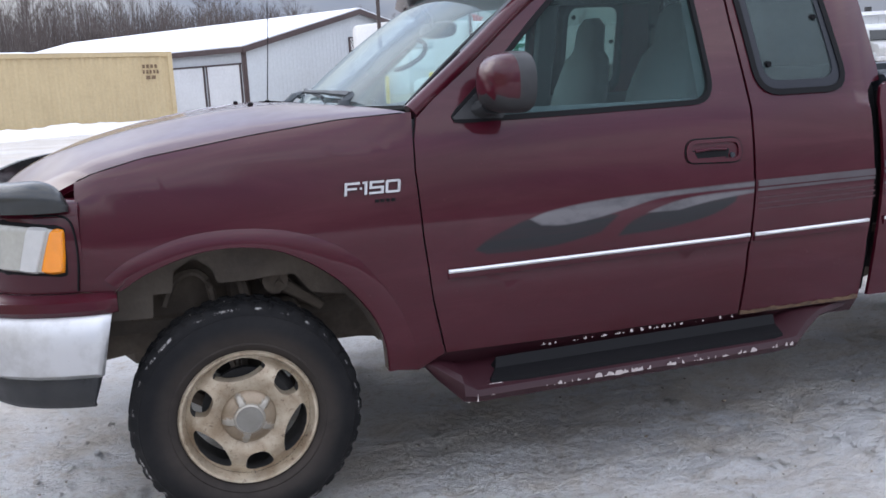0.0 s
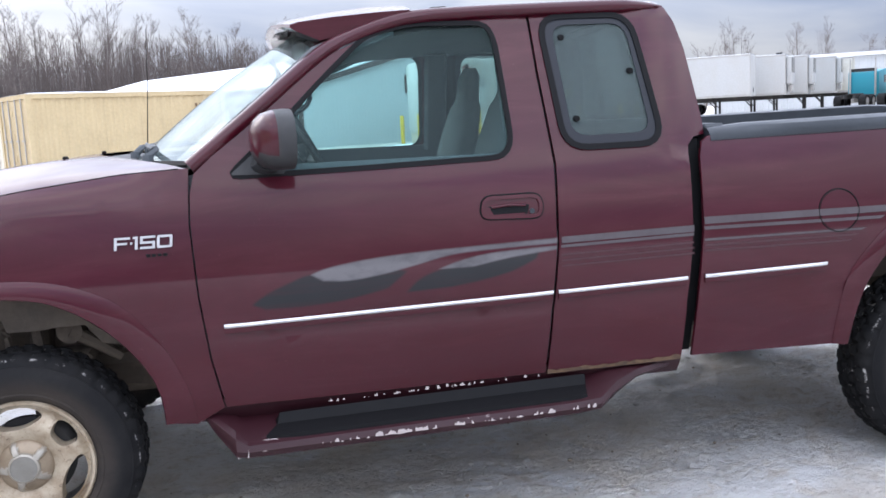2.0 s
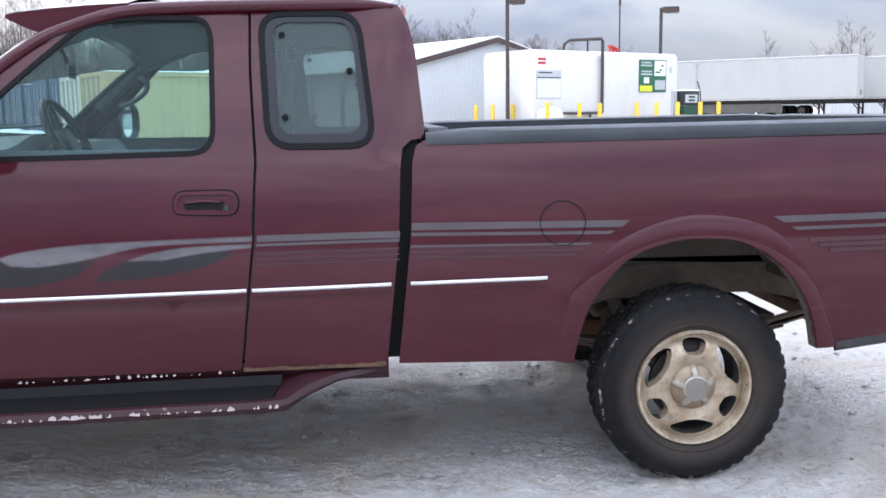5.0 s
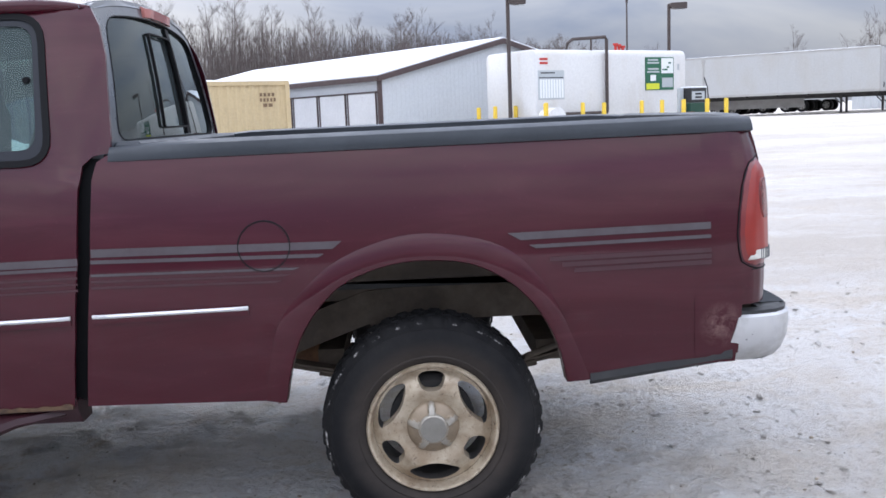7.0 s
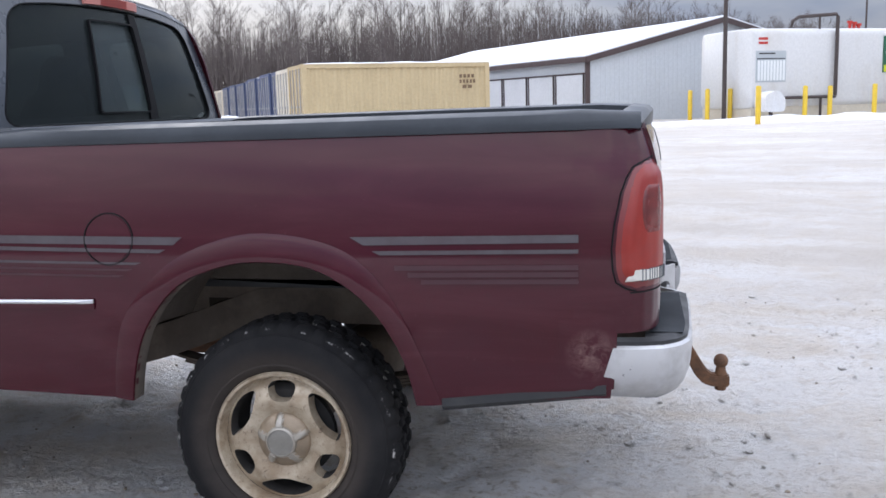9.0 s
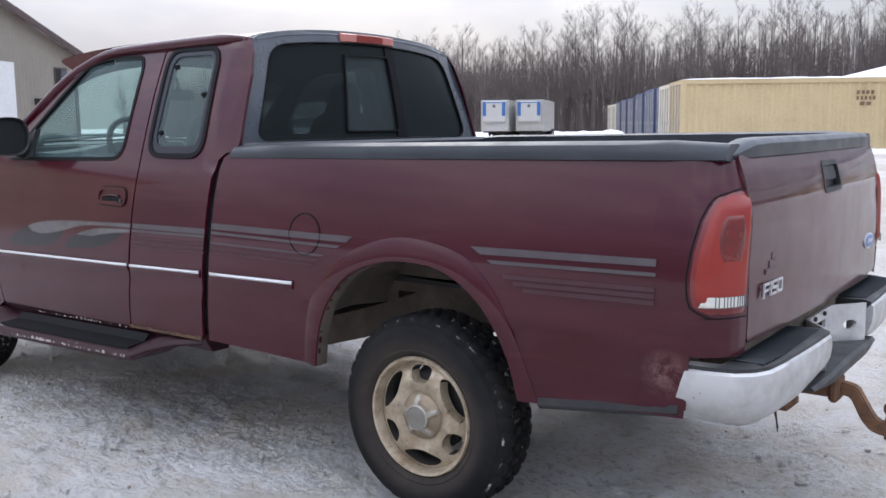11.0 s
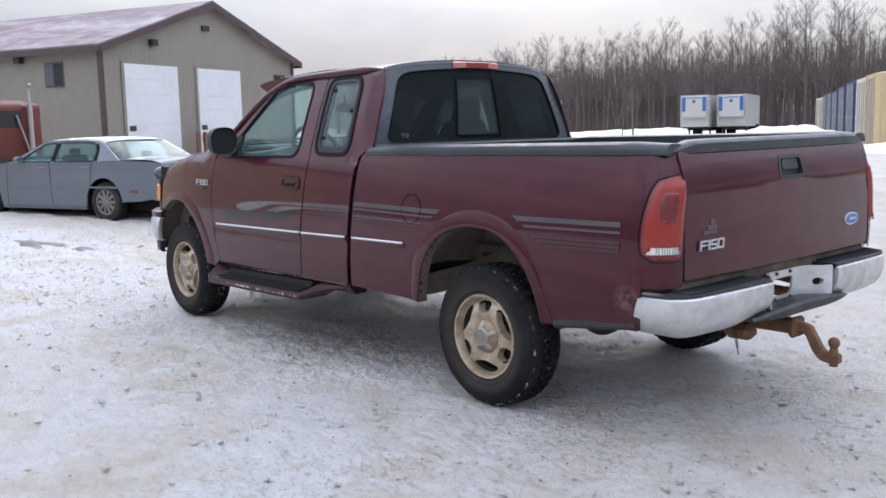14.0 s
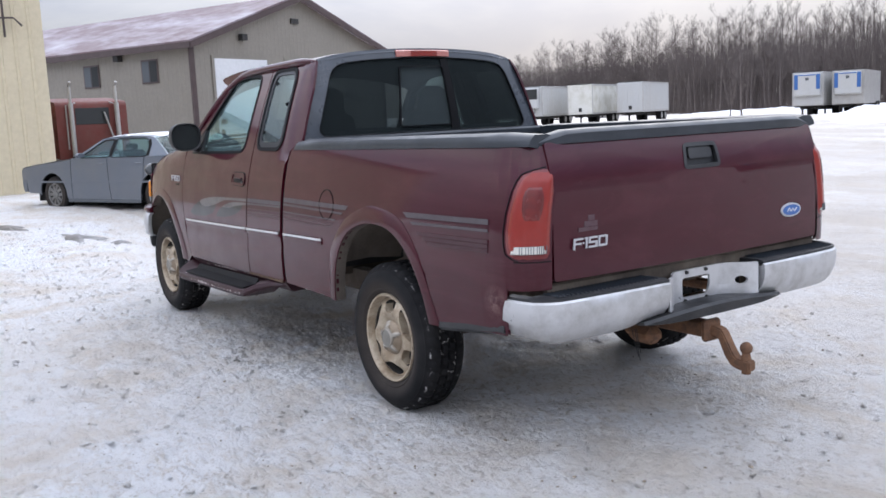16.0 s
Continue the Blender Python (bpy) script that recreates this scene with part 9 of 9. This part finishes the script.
    box(bm, 0.55, 0.95, -0.75, 0.75, 0.70, 0.96, 0.06)
    part("dashboard", bm, TRIM, t)
    # low, flat glasshouse
    for me in {o.data for o in t.children_recursive}:
        for v in me.vertices:
            if v.co.z > 0.90:
                v.co.z = 0.90 + (v.co.z - 0.90) * 0.74
    return t


car_turn = math.degrees(math.atan2(1.05 - 0.03, -7.0 + 9.45))
fwd = Vector((math.cos(radians(car_turn)), math.sin(radians(car_turn)), 0))
left = Vector((-fwd.y, fwd.x, 0))
org = Vector((-9.45, 0.03, 0)) + left * 0.845
sedan(pose(org.x, org.y, 0.135, 0, 0, car_turn))


# ------------------------------------------------------ trailers and trucks


def dual_wheels(t, x, hw, r, mat=ALUM):
    for s in (-1, 1):
        simple_wheel(t, x, s * hw, r, r, 0.55, s, mat, "pair of truck tyres", 0.58, 5)


def trailer(m, length, label, mat=TRAILERWHITE, reefer=False, nose_blue=False, height=2.85, deck=1.15, wheels=True, nosewall=True, w=1.3):
    """A semi-trailer: the nose at x=0, the box running to +x; origin on the ground."""
    t = thing("semi_trailer", m, label, "trailer", "parked semi-trailers")
    bm = bmesh.new()
    box(bm, 0, length, -w, w, deck, deck + height, 0.05)
    body = part("box_body", bm, mat, t)
    bm = bmesh.new()
    for x in (-0.012, length - 0.03):
        for y in (-w, w - 0.08):
            box(bm, x, x + 0.05, y - 0.004, y + 0.084, deck, deck + height)
    for y in (-w - 0.012, w - 0.008):
        box(bm, 0.05, length - 0.05, y, y + 0.02, deck - 0.02, deck + 0.14)
        box(bm, 0.05, length - 0.05, y, y + 0.02, deck + height - 0.12, deck + height + 0.01)
    part("edge_rail", bm, ALUM, body)
    n = int(length / 0.6)
    for s in (-1, 1):
        bm = bmesh.new()
        for k in range(1, n):
            x = k * length / n
            box(bm, x - 0.015, x + 0.015, s * w - 0.008, s * w + 0.008, deck + 0.14, deck + height - 0.12)
        tagged(part("side_ribbing", bm, mat, body), kind="stuff")
    bm = bmesh.new()
    skin(bm, [[(0.05 + (length - 0.1) * k / 14, (w - 0.03) * u / 4, deck + height + 0.012 + 0.05 * (1 - (u / 4) ** 4)) for u in range(-4, 5)] for k in range(15)])
    fix(bm)
    part("snow_cover", bm, SNOW, body, "snow on the roof", angle=60)
    bm = bmesh.new()
    for y in (-0.55, 0.55):
        box(bm, 0.3, length - 0.1, y - 0.06, y + 0.06, deck - 0.28, deck - 0.01)
    for k in range(8):
        box(bm, 0.4 + k * (length - 0.8) / 7, 0.5 + k * (length - 0.8) / 7, -w + 0.1, w - 0.1, deck - 0.12, deck - 0.01)
    part("chassis_rail", bm, DARKSTEEL, t)
    for s in (-1, 1):
        bm = bmesh.new()
        box(bm, 2.45, 2.60, s * 0.85 - 0.07, s * 0.85 + 0.07, 0.03, deck - 0.02, 0.01)
        box(bm, 2.38, 2.67, s * 0.85 - 0.14, s * 0.85 + 0.14, 0.0, 0.04)
        tube(bm, [(2.5, s * 0.85, 0.55), (3.2, s * 0.55, deck - 0.1)], 0.04)
        part("landing_leg", bm, DARKSTEEL, t)
    for x in (length - 2.6, length - 1.3):
        dual_wheels(t, x, 1.25, 0.50)
    bm = bmesh.new()
    box(bm, length - 0.35, length - 0.25, -1.1, 1.1, 0.45, 0.58)
    for y in (-0.6, 0.6):
        box(bm, length - 0.34, length - 0.26, y - 0.05, y + 0.05, 0.5, deck - 0.02)
    part("rear_guard", bm, DARKSTEEL, t)
    if reefer:
        bm = bmesh.new()
        box(bm, -0.42, -0.015, -0.95, 0.95, deck + 0.75, deck + height - 0.12, 0.08)
        unit = part("cooling_unit", bm, TRAILERWHITE, t, "white refrigeration unit")
        if not nose_blue:
            bm = bmesh.new()
            box(bm, -0.435, -0.40, -0.90, 0.90, deck + 1.60, deck + height - 0.2, 0.02)
            part("grille", bm, GLOSSBLACK, unit)
            bm = bmesh.new()
            box(bm, -0.40, -0.10, -0.5, 0.5, deck + 0.2, deck + 0.7, 0.05)
            part("fuel_box", bm, ALUM, unit)
        else:
            for s in (-1, 1):
                bm = bmesh.new()
                box(bm, -0.44, -0.40, s * 0.80 - 0.14, s * 0.80 + 0.14, deck + 1.25, deck + height - 0.16, 0.03)
                part("side_panel", bm, TRAILERBLUE, unit)
            bm = bmesh.new()
            box(bm, -0.437, -0.41, -0.12, 0.12, deck + height - 0.62, deck + height - 0.40, 0.01)
            part("emblem", bm, TRIM, unit)
            bm = bmesh.new()
            box(bm, -0.44, -0.41, -0.62, 0.62, deck + height - 0.26, deck + height - 0.18, 0.01)
            part("name_bar", bm, TRAILERBLUE, unit)
    elif nosewall:
        bm = bmesh.new()
        box(bm, -0.02, 0.0, -0.15, 0.15, deck + 0.25, deck + 0.6, 0.004)
        part("air_box", bm, DARKSTEEL, t)
        bm = bmesh.new()
        for k in range(4):
            y = -0.8 + 0.53 * k
            box(bm, -0.016, 0.0, y - 0.02, y + 0.02, deck, deck + height)
        part("nose_posts", bm, mat, t)
    return t


# the north-east row beyond the fuel station
ax = Vector((-0.79, 0.613, 0))
TT = math.degrees(math.atan2(ax.y, ax.x))
n0 = Vector((35.62, 57.13, 0))
side_dir = Vector((0.82, 0.57, 0)).normalized()
for k, (off, reef, label) in enumerate(((0.0, False, "long white semi-trailer with a grimy lower edge"), (4.6, True, "white refrigerated semi-trailer with a black grille"), (8.6, True, "white refrigerated semi-trailer parked in a row"), (14.2, True, "white refrigerated semi-trailer with a black grille"), (18.0, False, "stained white semi-trailer at the end of a row"))):
    q = n0 + side_dir * off + Vector((-ax.y, ax.x, 0)) * -1.3 + ax * (0 if k == 0 else -0.5)
    trailer(pose(q.x, q.y, 0.62, 0, 0, TT), 15.8, label, TRAILERTAN if k == 4 else TRAILERWHITE, reef, False, 2.95, 1.38)
bm = bmesh.new()
box(bm, 5.5, 12.5, -1.22, -1.18, 0.45, 1.3, 0.01)
skirt = part("trailer_skirt", bm, ALUM)
q = n0 + Vector((-ax.y, ax.x, 0)) * -1.3
skirt.matrix_basis = pose(q.x, q.y, 0.62, 0, 0, TT)
skirt.parent = next(o for o in scene.objects if o.name == "semi_trailer")
skirt.matrix_basis = Matrix.Identity(4)
for v in skirt.data.vertices:
    v.co.y = -v.co.y if False else v.co.y

# the pair of refrigerated trailers below the wood, and three white boxes
r_ax = Vector((-0.41, 0.912, 0)).normalized()
RT = math.degrees(math.atan2(r_ax.y, r_ax.x))
for p in ((-36.4, 60.6), (-34.1, 62.3)):
    trailer(pose(p[0], p[1], ground_z(*p), 0, 0, RT), 9.5, "white refrigerated trailer with blue side panels, nose forward", ALUM if p[0] > -35 else TRAILERWHITE, True, True, 2.55, 0.87, w=1.14)
b_ax = Vector((-0.47, 0.883, 0)).normalized()
BT = math.degrees(math.atan2(b_ax.y, b_ax.x))
for p, reef, mt, lb, ln in (((-60.7, 52.9), True, TRAILERWHITE, "white refrigerated trailer with a black grille", 7.0), ((-57.7, 56.5), False, TRAILERTAN, "algae-stained white box trailer", 7.0), ((-54.6, 59.9), False, TRAILERWHITE, "clean white box trailer below bare woods", 7.4)):
    trailer(pose(p[0], p[1], ground_z(*p), 0, 0, BT), ln * 1.25, lb, mt, reef, False, 2.75, 0.93, w=1.25)


def tractor(m, mat, label, sleeper=True, back=False):
    """A road tractor: nose at -x, origin on the ground under the cab's back."""
    t = thing("road_tractor", m, label, "truck", "parked road tractors")
    bm = bmesh.new()
    sec = rounded([(-2.0, 0.75), (-2.0, 2.15), (-1.55, 2.95), (0.0, 3.35 if sleeper else 2.75), (0.0, 0.75)], 0.18, 4)
    skin(bm, [[(x, w, z) for x, z in sec] for w in (-1.15, -1.05, 1.05, 1.15)], closed=True, caps=True)
    fix(bm)
    cab = part("cab", bm, mat, t, angle=50)
    bm = bmesh.new()
    sec = rounded([(-4.0, 0.60), (-4.05, 1.45), (-3.8, 1.68), (-1.95, 1.90), (-1.95, 0.60)], 0.15, 4)
    skin(bm, [[(x, w, z) for x, z in sec] for w in (-0.95, -0.82, 0.82, 0.95)], closed=True, caps=True)
    fix(bm)
    part("hood", bm, mat, t, angle=50)
    bm = bmesh.new()
    box(bm, -2.01, -1.55, -0.95, 0.95, 2.0, 2.1)
    skin(bm, [[(-2.03, y, 2.12) for y in (-0.95, 0.95)], [(-1.66, y, 2.80) for y in (-0.90, 0.90)]])
    part("windshield", bm, GLOSSBLACK, cab)
    for s in (-1, 1):
        bm = bmesh.new()
        box(bm, -1.75, -1.05, s * 1.152 - 0.006, s * 1.152 + 0.006, 1.85, 2.45, 0.004)
        part("side_window", bm, GLOSSBLACK, cab)
        bm = bmesh.new()
        top, out = (2.95, 0.74) if back else (3.3, 0.95)
        rod(bm, (0.18, s * out, 0.9), (0.18, s * out, top - 0.25), 0.075, 0.075, 12)
        tube(bm, [(0.18, s * out, top - 0.25), (0.18, s * out, top + 0.30), (0.28, s * out, top + 0.45)], 0.05)
        part("exhaust_pipe", bm, ALUM, t)
        bm = bmesh.new()
        rod(bm, (-1.2, s * 1.0, 0.65), (-0.1, s * 1.0, 0.65), 0.30, 0.30, 18)
        part("fuel_tank", bm, ALUM, t)
        simple_wheel(t, -3.1, s * 1.15, 0.5, 0.5, 0.28, s, ALUM, "truck tyre", 0.58, 5)
        bm = bmesh.new()
        skin(bm, [[(-3.1 + 0.62 * math.cos(a), s * y, 0.52 + 0.60 * math.sin(a)) for y in (0.85, 1.18)] for a in [math.pi * k / 10 for k in range(11)]])
        part("fender", bm, mat, t)
    bm = bmesh.new()
    box(bm, -4.15, -3.95, -1.15, 1.15, 0.45, 0.80, 0.05)
    part("bumper", bm, CHROME, t)
    bm = bmesh.new()
    box(bm, -4.06, -3.98, -0.55, 0.55, 0.85, 1.50, 0.03)
    part("grille", bm, CHROME, t)
    bm = bmesh.new()
    for y in (-0.42, 0.42):
        box(bm, 0.0, 3.2, y - 0.06, y + 0.06, 0.72, 0.98)
    box(bm, 1.2, 2.4, -0.45, 0.45, 0.98, 1.10, 0.03)
    part("frame_rail", bm, DARKSTEEL, t)
    for x in (1.2, 2.5):
        dual_wheels(t, x, 1.2, 0.50)
    if back:
        bm = bmesh.new()
        box(bm, -0.004, 0.012, -0.55, 0.55, 2.0, 2.55, 0.004)
        part("rear_window", bm, GLOSSBLACK, cab)
        for path, r in (([(0.04, -0.85, 1.2), (0.06, -0.85, 2.65), (0.06, -0.55, 2.72)], 0.025), ([(0.04, 0.85, 1.2), (0.06, 0.85, 2.65), (0.06, 0.55, 2.72)], 0.025), ([(0.2, 0.7, 1.0), (0.1, 0.35, 2.4)], 0.03)):
            bm = bmesh.new()
            tube(bm, path, r)
            part("air_line", bm, ALUM, t)
    else:
        bm = bmesh.new()
        box(bm, -0.004, 0.02, -1.0, 1.0, 2.75, 3.0, 0.004)
        part("rear_vent", bm, GLOSSBLACK, cab)
    return t


tractor(pose(-18.6, 2.98, 0.1, 0, 0, 10) @ Matrix.Diagonal((0.82, 0.85, 0.80, 1)), TRUCKRED, "rusty red road tractor seen from behind, beside the workshop", False, True)
tractor(pose(47.3, 60.8, 0.7, 0, 0, 215), TEAL, "teal road tractor parked by white trailers", False)
tractor(pose(48.3, 57.6, 0.7, 0, 0, 222), TRUCKGREY, "grey sleeper-cab road tractor", True)
tractor(pose(52.5, 57.5, 0.7, 0, 0, 68), TRAILERWHITE, "white road tractor, grille forward", True)

# the long white warehouse in the north-east
wh = thing("warehouse", Matrix.Identity(4), "long low white warehouse with a snowy roof", "building")
wp, wd = Vector((48, 86, 0)), Vector((0.86, -0.51, 0)).normalized()
wo = Vector((-0.51, -0.86, 0))
bm = bmesh.new()
ribbed(bm, wp, wd, 60, 0.3, 5.6, 0.6, 0.04, wo)
quad_box(bm, wp, wd, wo, 0, 60, 0.3, 5.6, -20, -0.05)
fix(bm)
part("wall", bm, STEELWHITE, wh, smooth=False)
bm = bmesh.new()
quad_box(bm, wp, wd, wo, -0.4, 60.4, 5.6, 5.95, -20, 0.4)
fix(bm)
part("roof", bm, SNOW, wh, smooth=False)
bm = bmesh.new()
for s in (6, 22):
    quad_box(bm, wp, wd, wo, s, s + 0.6, 5.95, 6.6, -4, -3.4)
fix(bm)
part("roof_vent", bm, DARKSTEEL, wh, smooth=False)
